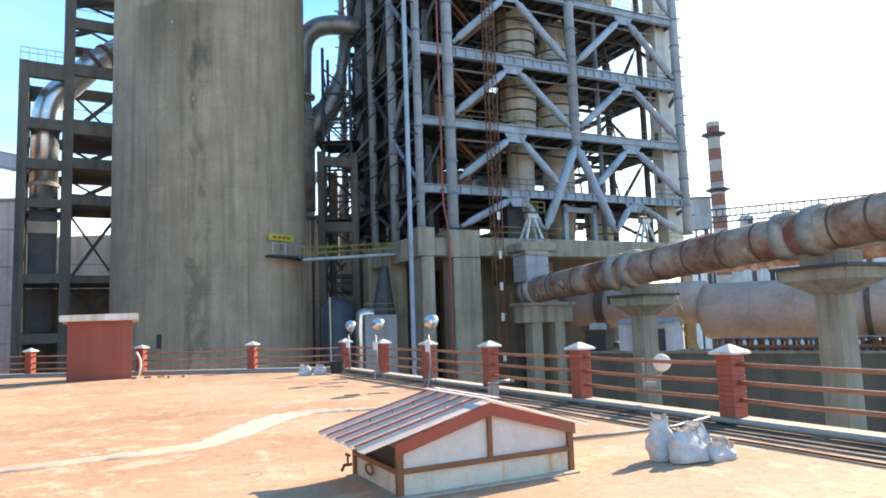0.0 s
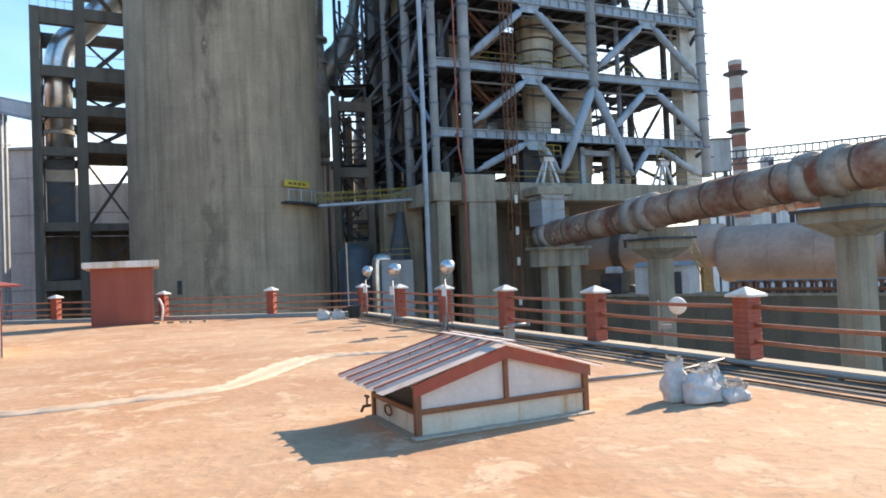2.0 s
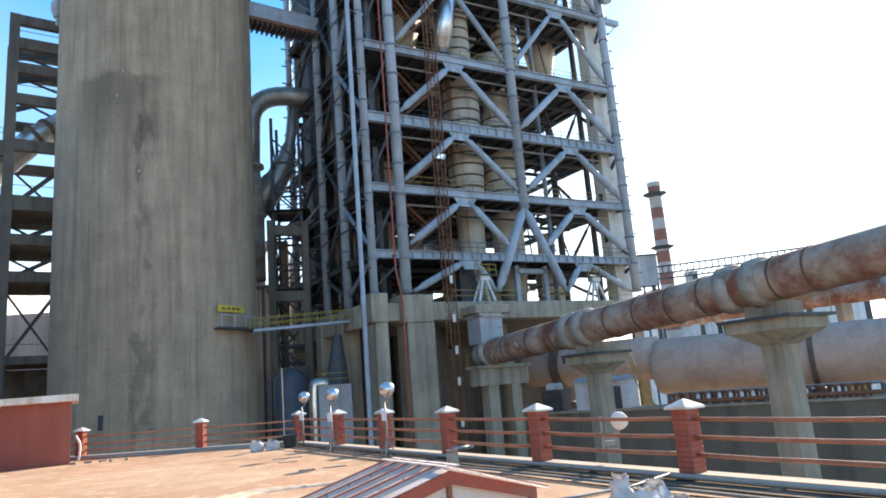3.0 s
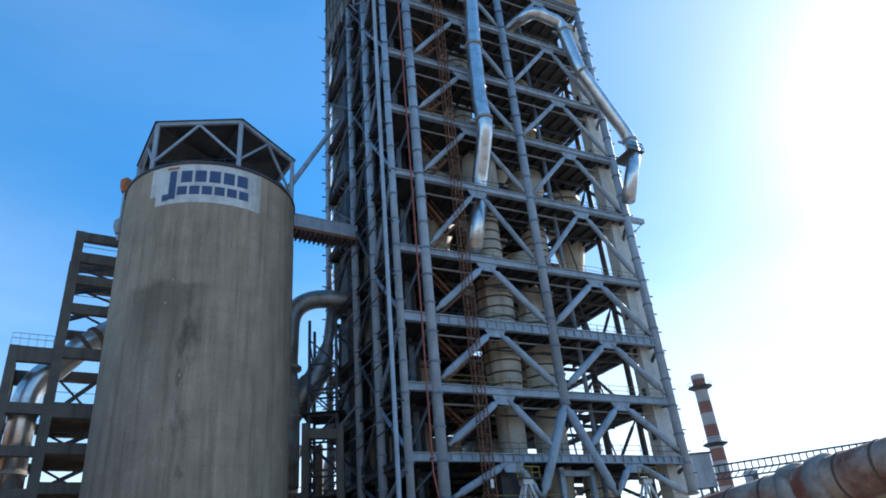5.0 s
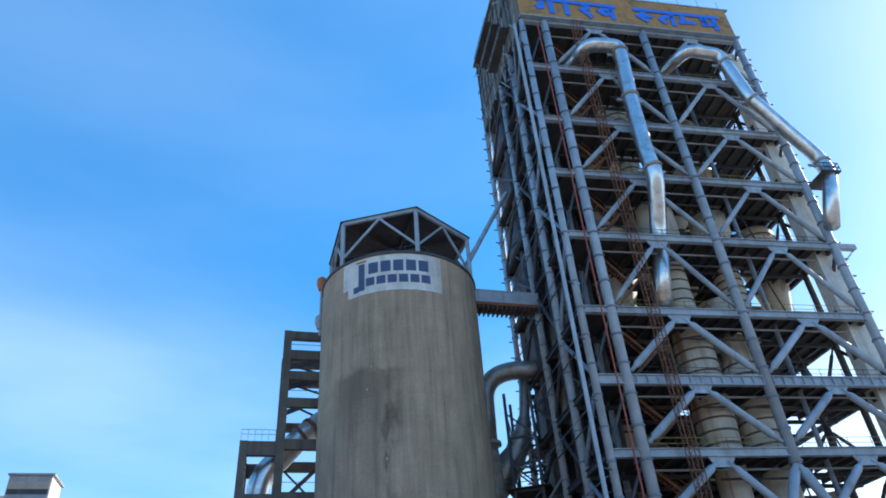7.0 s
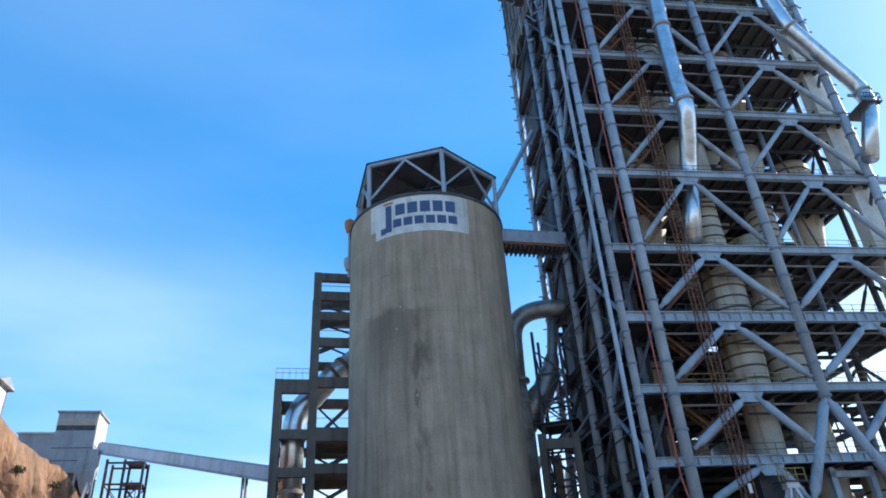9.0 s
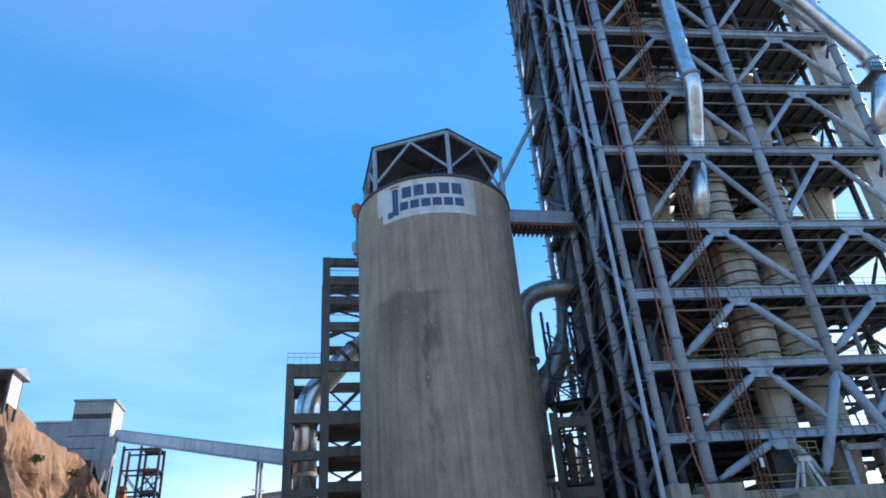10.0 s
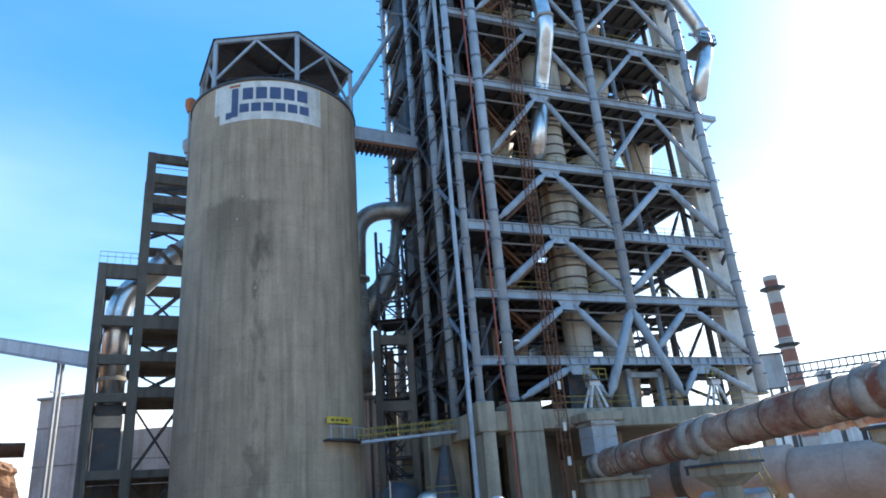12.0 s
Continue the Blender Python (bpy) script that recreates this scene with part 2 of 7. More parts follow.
def weather_silo(m):
    """Pour lines every lift, a dark damp patch with a sharp upper edge, and a mouldy streak below a leak."""
    nt = m.node_tree
    nd, ln = nt.nodes, nt.links.new
    b = nd["Principled BSDF"]
    src = b.inputs["Base Color"].links[0].from_socket
    tc = nd.new("ShaderNodeTexCoord")
    sp = nd.new("ShaderNodeSeparateXYZ")
    ln(tc.outputs["Object"], sp.inputs[0])
    def math_node(op, x, y=None):
        n = nd.new("ShaderNodeMath")
        n.operation = op
        for i, v in enumerate((x, y)):
            if v is None:
                continue
            if isinstance(v, (int, float)):
                n.inputs[i].default_value = v
            else:
                ln(v, n.inputs[i])
        return n.outputs[0]
    def ramp(v, a, c):
        n = nd.new("ShaderNodeMapRange")
        n.interpolation_type = 'SMOOTHSTEP'
        n.inputs[1].default_value, n.inputs[2].default_value = a, c
        ln(v, n.inputs[0])
        return n.outputs[0]
    no = nd.new("ShaderNodeTexNoise")
    no.inputs["Scale"].default_value, no.inputs["Detail"].default_value = 0.5, 7
    ln(tc.outputs["Object"], no.inputs["Vector"])
    mp = nd.new("ShaderNodeMapping")
    mp.inputs["Scale"].default_value = (1.0, 1.0, 0.35)
    ln(tc.outputs["Object"], mp.inputs["Vector"])
    n2 = nd.new("ShaderNodeTexNoise")
    n2.inputs["Scale"].default_value, n2.inputs["Detail"].default_value = 1.3, 6
    ln(mp.outputs[0], n2.inputs["Vector"])
    wob = math_node('MULTIPLY', math_node('SUBTRACT', no.outputs[0], 0.5), 2.5)
    z = math_node('ADD', sp.outputs[2], wob)
    x = math_node('ADD', sp.outputs[0], wob)
    damp = math_node('MULTIPLY', math_node('MULTIPLY', ramp(z, 29.4, 28.7), ramp(z, 20.0, 28.0)), math_node('MULTIPLY', ramp(x, -25.4, -24.4), ramp(x, -17.0, -20.5)))
    streak = math_node('MULTIPLY', math_node('MULTIPLY', ramp(x, -20.6, -20.0), ramp(x, -18.6, -19.3)), math_node('MULTIPLY', ramp(z, 30.0, 24.0), ramp(n2.outputs[0], 0.42, 0.62)))
    lift = math_node('FRACT', math_node('DIVIDE', math_node('ADD', sp.outputs[2], 13.0), 2.18))
    line = math_node('MULTIPLY', ramp(lift, 0.035, 0.0), ramp(n2.outputs[0], 0.35, 0.6))
    face = ramp(sp.outputs[1], 62.0, 60.0)
    tot = math_node('MULTIPLY', math_node('ADD', math_node('MULTIPLY', damp, 0.40), math_node('MULTIPLY', streak, 0.38)), face)
    tot = math_node('ADD', tot, math_node('MULTIPLY', line, 0.22))
    keep = math_node('SUBTRACT', 1.0, tot)
    # each lift was cast in boards of its own tone, and rain has drawn fine lines down them
    ang = math_node('ARCTAN2', math_node('SUBTRACT', sp.outputs[0], -21.2), math_node('SUBTRACT', sp.outputs[1], 62.5))
    course = math_node('FLOOR', math_node('DIVIDE', math_node('ADD', sp.outputs[2], 13.0), 2.18))
    pour = nd.new("ShaderNodeTexWhiteNoise")
    pour.noise_dimensions = '2D'
    cell = nd.new("ShaderNodeCombineXYZ")
    ln(math_node('FLOOR', math_node('MULTIPLY', ang, 7.0)), cell.inputs[0])
    ln(course, cell.inputs[1])
    ln(cell.outputs[0], pour.inputs["Vector"])
    run_map = nd.new("ShaderNodeMapping")
    run_map.inputs["Scale"].default_value = (1.0, 1.0, 0.025)
    ln(tc.outputs["Object"], run_map.inputs["Vector"])
    run_no = nd.new("ShaderNodeTexNoise")
    run_no.inputs["Scale"].default_value, run_no.inputs["Detail"].default_value = 2.6, 8
    run_no.inputs["Roughness"].default_value = 0.7
    ln(run_map.outputs[0], run_no.inputs["Vector"])
    keep = math_node('MULTIPLY', keep, math_node('ADD', 0.95, math_node('MULTIPLY', pour.outputs["Value"], 0.08)))
    keep = math_node('MULTIPLY', keep, math_node('ADD', 0.72, math_node('MULTIPLY', run_no.outputs[0], 0.56)))
    vm = nd.new("ShaderNodeVectorMath")
    vm.operation = 'SCALE'
    ln(src, vm.inputs[0])
    ln(keep, vm.inputs["Scale"])
    ln(vm.outputs[0], b.inputs["Base Color"])


weather_silo(M_SILO)


def scuff_screed(m):
    """Thin scraps of peeled wash and hairline cracks over the screed."""
    nt = m.node_tree
    nd, ln = nt.nodes, nt.links.new
    b = nd["Principled BSDF"]
    src = b.inputs["Base Color"].links[0].from_socket
    tc = nd.new("ShaderNodeTexCoord")
    no = nd.new("ShaderNodeTexNoise")
    no.inputs["Scale"].default_value, no.inputs["Detail"].default_value = 2.4, 5
    no.inputs["Distortion"].default_value = 1.6
    ln(tc.outputs["Object"], no.inputs["Vector"])
    dif = nd.new("ShaderNodeMath")
    dif.operation = 'SUBTRACT'
    ln(no.outputs[0], dif.inputs[0])
    dif.inputs[1].default_value = 0.52
    ab = nd.new("ShaderNodeMath")
    ab.operation = 'ABSOLUTE'
    ln(dif.outputs[0], ab.inputs[0])
    edge = nd.new("ShaderNodeMapRange")
    edge.inputs[1].default_value, edge.inputs[2].default_value = 0.022, 0.004
    ln(ab.outputs[0], edge.inputs[0])
    where = nd.new("ShaderNodeTexNoise")
    where.inputs["Scale"].default_value, where.inputs["Detail"].default_value = 3.5, 3
    ln(tc.outputs["Object"], where.inputs["Vector"])
    gate = nd.new("ShaderNodeMapRange")
    gate.inputs[1].default_value, gate.inputs[2].default_value = 0.44, 0.56
    ln(where.outputs[0], gate.inputs[0])
    mul = nd.new("ShaderNodeMath")
    mul.operation = 'MULTIPLY'
    ln(edge.outputs[0], mul.inputs[0])
    ln(gate.outputs[0], mul.inputs[1])
    mx = nd.new("ShaderNodeMix")
    mx.data_type = 'RGBA'
    mx.inputs["B"].default_value = (0.33, 0.19, 0.12, 1)
    half = nd.new("ShaderNodeMath")
    half.operation = 'MULTIPLY'
    half.inputs[1].default_value = 0.9
    ln(mul.outputs[0], half.inputs[0])
    ln(half.outputs[0], mx.inputs["Factor"])
    ln(src, mx.inputs["A"])
    ln(mx.outputs["Result"], b.inputs["Base Color"])


scuff_screed(M_SCREED)


# ---------------------------------------------------------------- mesh helpers
def part(name, bm, material, parent=None, label="", m=None, smooth=False):
    """Link a bmesh, in the coordinates of m, as one mesh object under a thing or part."""
    me = bpy.data.meshes.new(name)
    bm.normal_update()
    bm.to_mesh(me)
    bm.free()
    return placed(name, me, material, parent, label, m, smooth)


def placed(name, me, material, parent=None, label="", m=None, smooth=False):
    if not me.materials:
        me.materials.append(material)
    if smooth:
        for p in me.polygons:
            p.use_smooth = True
    ob = new(name, me)
    ob.matrix_basis = m if m is not None else Matrix.Identity(4)
    if parent:
        ob.parent = parent
        ob.matrix_parent_inverse = parent.matrix_basis.inverted()
    if label:
        tagged(ob, label)
    return ob


def thing(name, at, label, category, group="", kind=""):
    """An empty at a thing's base, to hold its parts."""
    m = at if isinstance(at, Matrix) else Matrix.Translation(at)
    e = new(name)
    e.empty_display_size = 0.2
    e.matrix_basis = m
    return tagged(e, label, category, group, kind)


def box(bm, x0, x1, y0, y1, z0, z1):
    v = [bm.verts.new((x, y, z)) for x in (x0, x1) for y in (y0, y1) for z in (z0, z1)]
    for f in ((0, 1, 3, 2), (4, 6, 7, 5), (0, 4, 5, 1), (2, 3, 7, 6), (0, 2, 6, 4), (1, 5, 7, 3)):
        bm.faces.new([v[i] for i in f])
    return bm


def frame_of(p, q):
    d = (Vector(q) - Vector(p)).normalized()
    side = d.cross(Vector((0, 0, 1)))
    side = Vector((1, 0, 0)) if side.length < 1e-4 else side.normalized()
    return d, side, side.cross(d)


def bar(bm, p, q, w, h=None):
    """A square bar from p to q: w across, h upwards."""
    h = w if h is None else h
    d, s, u = frame_of(p, q)
    vs = []
    for c in (Vector(p), Vector(q)):
        vs.append([bm.verts.new(c + s * a * w / 2 + u * b * h / 2) for a, b in ((-1, -1), (1, -1), (1, 1), (-1, 1))])
    for i in range(4):
        bm.faces.new((vs[0][i], vs[0][(i + 1) % 4], vs[1][(i + 1) % 4], vs[1][i]))
    bm.faces.new(vs[0][::-1])
    bm.faces.new(vs[1])
    return bm


def ibeam(bm, p, q, w, h):
    """An I-section from p to q, of two flanges and a web."""
    t = h * 0.09
    d, s, u = frame_of(p, q)
    p, q = Vector(p), Vector(q)
    bar(bm, p + u * (h / 2 - t / 2), q + u * (h / 2 - t / 2), w, t)
    bar(bm, p - u * (h / 2 - t / 2), q - u * (h / 2 - t / 2), w, t)
    bar(bm, p, q, w * 0.16, h - 2 * t)
    return bm


def tube(bm, pts, r, n=12, caps=True):
    """A round tube along points; r is one radius or one for each point."""
    pts = [Vector(p) for p in pts]
    rs = r if isinstance(r, (list, tuple)) else [r] * len(pts)
    rings, s_old = [], None
    for i, p in enumerate(pts):
        d = (pts[min(i + 1, len(pts) - 1)] - pts[max(i - 1, 0)]).normalized()
        if s_old is None:
            s = frame_of((0, 0, 0), d)[1]
        else:
            s = (s_old - d * s_old.dot(d)).normalized()
        s_old = s
        u = s.cross(d)
        rings.append([bm.verts.new(p + (s * math.cos(2 * math.pi * k / n) + u * math.sin(2 * math.pi * k / n)) * rs[i]) for k in range(n)])
    for a, b in zip(rings, rings[1:]):
        for k in range(n):
            bm.faces.new((a[k], a[(k + 1) % n], b[(k + 1) % n], b[k]))
    if caps:
        bm.faces.new(rings[0][::-1])
        bm.faces.new(rings[-1])
    return bm


def bend(p, c, q, steps=6, cut=0.5):
    """Points from p to q past the corner c, rounded."""
    p, c, q = Vector(p), Vector(c), Vector(q)
    a, b = c + (p - c) * cut, c + (q - c) * cut
    return [p] + [a * (1 - t) ** 2 + c * 2 * t * (1 - t) + b * t * t for t in [i / steps for i in range(steps + 1)]] + [q]


def ring(bm, c, axis, r, r_in, w, n=16):
    """A flat band round an axis."""
    c, axis = Vector(c), Vector(axis).normalized()
    return tube(bm, [c - axis * w / 2, c + axis * w / 2], r, n)


def B():
    return bmesh.new()


GROUND = -13.0
# ---------------------------------------------------------------- ground
bm = B()
bmesh.ops.create_grid(bm, x_segments=60, y_segments=60, size=3000)
for v in bm.verts:
    v.co.z = GROUND
tagged(part("ground", bm, M_GROUND), "dusty grey works yard running out to the horizon", "ground", kind="structure")

# ---------------------------------------------------------------- flat roof on which the camera stands
C0 = Vector((-3.65, 25.0))                     # far corner of the roof
RDIR = Vector((0.466, -0.885))                 # along the rail on the tower side
LDIR = Vector((-0.98, 0.20))                   # along the rail on the silo side
def on_right(s, off=0.0):                      # off: metres in from the edge
    n = Vector((RDIR.y, -RDIR.x))
    p = C0 + RDIR * s + n * off
    return p.x, p.y
def on_left(s, off=0.0):
    n = Vector((LDIR.y, -LDIR.x))
    p = C0 + LDIR * s - n * off
    return p.x, p.y
roof_poly = [on_right(-0.3, -0.25), on_right(42, -0.25), (-28, -14), on_left(34, -0.25)]
def prism(bm, poly, z0, z1):
    lo = [bm.verts.new((x, y, z0)) for x, y in poly]
    hi = [bm.verts.new((x, y, z1)) for x, y in poly]
    n = len(poly)
    for i in range(n):
        bm.faces.new((lo[i], lo[(i + 1) % n], hi[(i + 1) % n], hi[i]))
    bm.faces.new(lo[::-1])
    bm.faces.new(hi)
    bmesh.ops.recalc_face_normals(bm, faces=bm.faces)
    return bm
tagged(part("floor", prism(B(), roof_poly, -0.35, 0.0), M_SCREED), "flat roof of peach-coloured screed, sunlit and water-stained", "roof floor", kind="structure")
inner = [on_right(0.2, 0.1), on_right(41, 0.1), (-27, -13), on_left(33, 0.1)]
tagged(part("wall_below", prism(B(), inner, GROUND, -0.35), M_CONC), "plain concrete walls of the building under the roof", "wall", kind="structure")

# ---------------------------------------------------------------- preheater tower: its own axes, x along the face, y into it
TW = Matrix(((0.898, -0.439, 0, 0.995), (0.439, 0.898, 0, 59.99), (0, 0, 1, 0), (0, 0, 0, 1)))
LEVELS = [9.8, 13.3, 19.4, 26.1, 33.3, 42.2, 50.7, 59.0, 68.2, 77.2]
UA, UB, UM, UR = -3.1, 0.0, 13.9, 28.0
DEPTH = 21.0
tower = thing("preheater_tower", TW @ Matrix.Translation((0, 0, GROUND)), "tall blue-grey braced steel preheater tower on a concrete podium", "tower")

def column(u, v, z0, z1, r, material, flanges):
    c = part("column", tube(B(), [(u, v, z0), (u, v, z1)], r, 14), material, tower, m=TW, smooth=True)
    if flanges:
        me = bpy.data.meshes.get("flange_%d" % round(r * 100))
        if me is None:
            b = tube(B(), [(0, 0, -0.09), (0, 0, 0.09)], r * 1.22, 14)
            me = bpy.data.meshes.new("flange_%d" % round(r * 100))
            b.to_mesh(me)
            b.free()
        z = z0 + 0.15
        while z < z1:
            placed("flange", me, M_FLANGE, c, m=TW @ Matrix.Translation((u, v, z)))
            z += 2.95 if flanges == 1 else 4.6
    return c

column(UA, 0, 9.7, 77.2, 0.36, M_STEEL, 1)
column(UB, 0, 9.8, 77.2, 0.50, M_STEEL, 1)
column(UM, 0, 18.4, 77.2, 0.50, M_STEEL, 1)
column(UR, 0, 9.9, 77.2, 0.48, M_STEEL, 1)
SIDE_V = (6.0, 11.5, 21.0)
for v in SIDE_V:
    column(UA, v, 8.6, 77.2, 0.40, M_STEEL, 1)
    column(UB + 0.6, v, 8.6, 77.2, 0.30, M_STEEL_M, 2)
# inner and back columns in the near-black copy, shade put into the colour
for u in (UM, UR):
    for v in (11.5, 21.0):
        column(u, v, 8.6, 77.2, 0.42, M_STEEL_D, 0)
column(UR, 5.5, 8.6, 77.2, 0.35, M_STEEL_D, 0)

def beam(p, q, w, h, material, name="beam"):
    return part(name, ibeam(B(), p, q, w, h), material, tower, m=TW)

for i, z in enumerate(LEVELS[1:], 1):
    h = 0.75 if i != 3 else 0.95
    for u0, u1 in ((UA, UB), (UB, UM), (UM, UR)):
        beam((u0, 0, z), (u1, 0, z), 0.55, h, M_STEEL)
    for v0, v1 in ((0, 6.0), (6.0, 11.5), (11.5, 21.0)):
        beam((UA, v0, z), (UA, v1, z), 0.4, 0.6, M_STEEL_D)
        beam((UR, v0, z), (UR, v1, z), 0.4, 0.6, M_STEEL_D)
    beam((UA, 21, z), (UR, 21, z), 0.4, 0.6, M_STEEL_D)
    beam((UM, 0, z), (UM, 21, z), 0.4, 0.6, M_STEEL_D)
    # the ribbed web of the deep girder
    if i in (3, 1):
        for k in range(26):
            u = 0.8 + k * 1.05
            part("stiffener", box(B(), u, u + 0.05, -0.3, -0.05, z - h / 2, z + h / 2), M_STEEL, tower, m=TW)

def brace(p, q, r, material=M_STEEL):
    p, q = Vector(p), Vector(q)
    d = (q - p).normalized()
    b = tube(B(), [p, p + d * 0.7, p + d * 1.0, q - d * 1.0, q - d * 0.7, q], [r * 0.55, r * 0.6, r, r, r * 0.6, r * 0.55], 10)
    return part("brace", b, material, tower, m=TW, smooth=True)

def gusset(u, z, w, h, v=-0.02):
    b = B()
    lo = [b.verts.new((u + a, v - 0.06, c)) for a, c in ((-w, z), (w, z), (w * 0.55, z - h), (-w * 0.55, z - h))]
    hi = [b.verts.new((x.co.x, v + 0.06, x.co.z)) for x in lo]
    for i in range(4):
        b.faces.new((lo[i], lo[(i + 1) % 4], hi[(i + 1) % 4], hi[i]))
    b.faces.new(lo[::-1]); b.faces.new(hi)
    bmesh.ops.recalc_face_normals(b, faces=b.faces)
    return part("gusset_plate", b, M_STEEL, tower, m=TW)

for i, (z0, z1) in enumerate(zip(LEVELS, LEVELS[1:])):
    for u0, u1 in ((UB, UM), (UM, UR)):
        um = (u0 + u1) / 2
        r = 0.36 if i < 4 else 0.28
        top = z1 - 0.45
        if i == 0:
            brace((um - 0.5, 0, top), (u0 + 0.8 if u0 == UB else 18.4, 0, 10.0), 0.34)
            brace((um + 0.5, 0, top), (9.6 if u0 == UB else u1 - 0.9, 0, 10.0), 0.34)
        elif i == 1:
            brace((um - 0.4, 0, top - 0.3), (u0 + 0.7 if u0 == UB else u0 + 2.1, 0, z0 + 1.0), r)
            brace((um + 0.4, 0, top - 0.3), (u1 - 2.1 if u0 == UB else u1 - 0.6, 0, z0 + 1.0), r)
        else:
            brace((um - 0.4, 0, top - 0.3), (u0 + 0.6, 0, z0 + 0.9), r)
            brace((um + 0.4, 0, top - 0.3), (u1 - 0.6, 0, z0 + 0.9), r)
        gusset(um, z1 - 0.35, 1.3, 0.9)
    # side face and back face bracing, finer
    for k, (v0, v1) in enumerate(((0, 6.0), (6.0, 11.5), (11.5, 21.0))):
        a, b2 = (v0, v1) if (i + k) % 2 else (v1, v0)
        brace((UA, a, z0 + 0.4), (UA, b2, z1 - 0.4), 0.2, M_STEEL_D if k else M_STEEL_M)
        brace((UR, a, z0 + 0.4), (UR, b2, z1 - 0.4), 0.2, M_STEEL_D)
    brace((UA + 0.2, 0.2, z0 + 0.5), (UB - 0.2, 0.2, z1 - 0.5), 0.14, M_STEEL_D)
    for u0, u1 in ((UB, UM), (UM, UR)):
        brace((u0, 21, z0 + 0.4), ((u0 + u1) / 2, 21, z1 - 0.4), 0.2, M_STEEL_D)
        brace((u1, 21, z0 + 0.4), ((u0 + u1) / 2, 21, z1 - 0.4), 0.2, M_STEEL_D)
# the middle column splits into two legs
brace((UM, 0, 18.6), (9.8, 0, 9.9), 0.46)
brace((UM, 0, 18.6), (18.2, 0, 9.9), 0.46)

# decks with joists under them
DECK_U = (UA + 0.2, 4.2, 8.4, 12.8, 17.4, 22.4, UR - 0.3)
DECK_V = (0.5, 5.6, 9.4, 13.6, 17.4, 20.8)
def mesh_box(name, *b6):
    me = bpy.data.meshes.new(name)
    b = box(B(), *b6)
    b.normal_update()
    b.to_mesh(me)
    b.free()
    return me
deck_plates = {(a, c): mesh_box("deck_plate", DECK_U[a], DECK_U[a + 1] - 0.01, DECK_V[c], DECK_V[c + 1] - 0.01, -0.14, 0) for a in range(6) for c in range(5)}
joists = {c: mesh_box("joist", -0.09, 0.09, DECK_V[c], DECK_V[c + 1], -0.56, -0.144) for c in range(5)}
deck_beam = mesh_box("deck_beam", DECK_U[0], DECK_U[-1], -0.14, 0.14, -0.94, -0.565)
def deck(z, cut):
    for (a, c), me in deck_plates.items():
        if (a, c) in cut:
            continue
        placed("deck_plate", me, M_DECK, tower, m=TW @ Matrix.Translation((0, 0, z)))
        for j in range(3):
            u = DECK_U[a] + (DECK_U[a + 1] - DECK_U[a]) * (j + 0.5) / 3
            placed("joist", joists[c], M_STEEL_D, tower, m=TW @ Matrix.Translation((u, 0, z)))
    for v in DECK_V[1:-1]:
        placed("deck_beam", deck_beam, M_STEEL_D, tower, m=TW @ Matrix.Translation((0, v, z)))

for i, z in enumerate(LEVELS[1:], 1):
    cut = {(2, 1), (4, 1)} if i % 2 else {(2, 1), (3, 1), (4, 2)}
    if i in (1, 2, 3):
        cut = {(2, 1), (5, 2), (5, 3), (5, 4)}
    cut = cut | {(a, c) for a in range(6) for c in range(1, 5) if random.random() < (0.05 if i < 4 else 0.14)}
    deck(z + 0.38, cut)
    # hand rail along the face
    for h in (0.55, 1.05):
        part("handrail", tube(B(), [(UB, 0.25, z + 0.38 + h), (UR, 0.25, z + 0.38 + h)], 0.03, 6), M_STEEL_D if i % 2 else M_DULLYEL, tower, m=TW)
    me = bpy.data.meshes.get("rail_post")
    if me is None:
        b = tube(B(), [(0, 0, 0), (0, 0, 1.05)], 0.03, 6)
        me = bpy.data.meshes.new("rail_post"); b.to_mesh(me); b.free()
    for k in range(12):
        placed("rail_post", me, M_STEEL_D, tower, m=TW @ Matrix.Translation((0.9 + k * 2.4, 0.25, z + 0.38)))

# ---- concrete podium
def pod(name, *b6, material=M_CONC):
    b = box(B(), *b6)
    bmesh.ops.bevel(b, geom=b.edges[:], offset=0.08, segments=1, affect='EDGES')
    return part(name, b, material, tower, m=TW)
pod("podium_column", -3.6, -2.4, -0.95, 1.0, GROUND, 7.2)
pod("column_pedestal", -3.9, -2.3, -1.0, 1.4, 7.204, 9.7)
pod("podium_column", -0.62, 2.08, -1.0, 1.2, GROUND, 7.1)
pod("column_pedestal", -0.98, 2.03, -1.05, 1.6, 7.104, 9.55)
for u in (15.0, 27.0):
    pod("podium_column", u, u + 1.1, 8.0, 9.4, GROUND, 7.69)
pod("podium_beam", 2.06, 29.4, -0.7, 1.1, 7.3, 8.95)
pod("podium_beam", -2.27, -1.01, -0.6, 0.9, 7.3, 8.9)
pod("duct_bracket", 4.95, 8.75, -3.3, -0.72, 7.55, 8.3)
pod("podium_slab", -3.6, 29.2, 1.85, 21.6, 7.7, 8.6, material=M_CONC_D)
for v in (6.0, 11.5, 20.5):
    pod("podium_column", -4.2, -2.4, v - 0.8, v + 0.9, GROUND, 8.6)
pod("podium_beam", -4.0, -3.64, 1.45, 21.6, 7.0, 9.0)
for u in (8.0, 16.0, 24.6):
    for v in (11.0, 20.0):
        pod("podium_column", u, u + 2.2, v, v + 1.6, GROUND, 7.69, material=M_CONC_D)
# walls added behind to block the light and keep the podium's inside dark
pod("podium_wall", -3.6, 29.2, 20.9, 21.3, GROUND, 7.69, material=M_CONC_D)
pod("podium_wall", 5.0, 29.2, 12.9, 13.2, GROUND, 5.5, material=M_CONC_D)
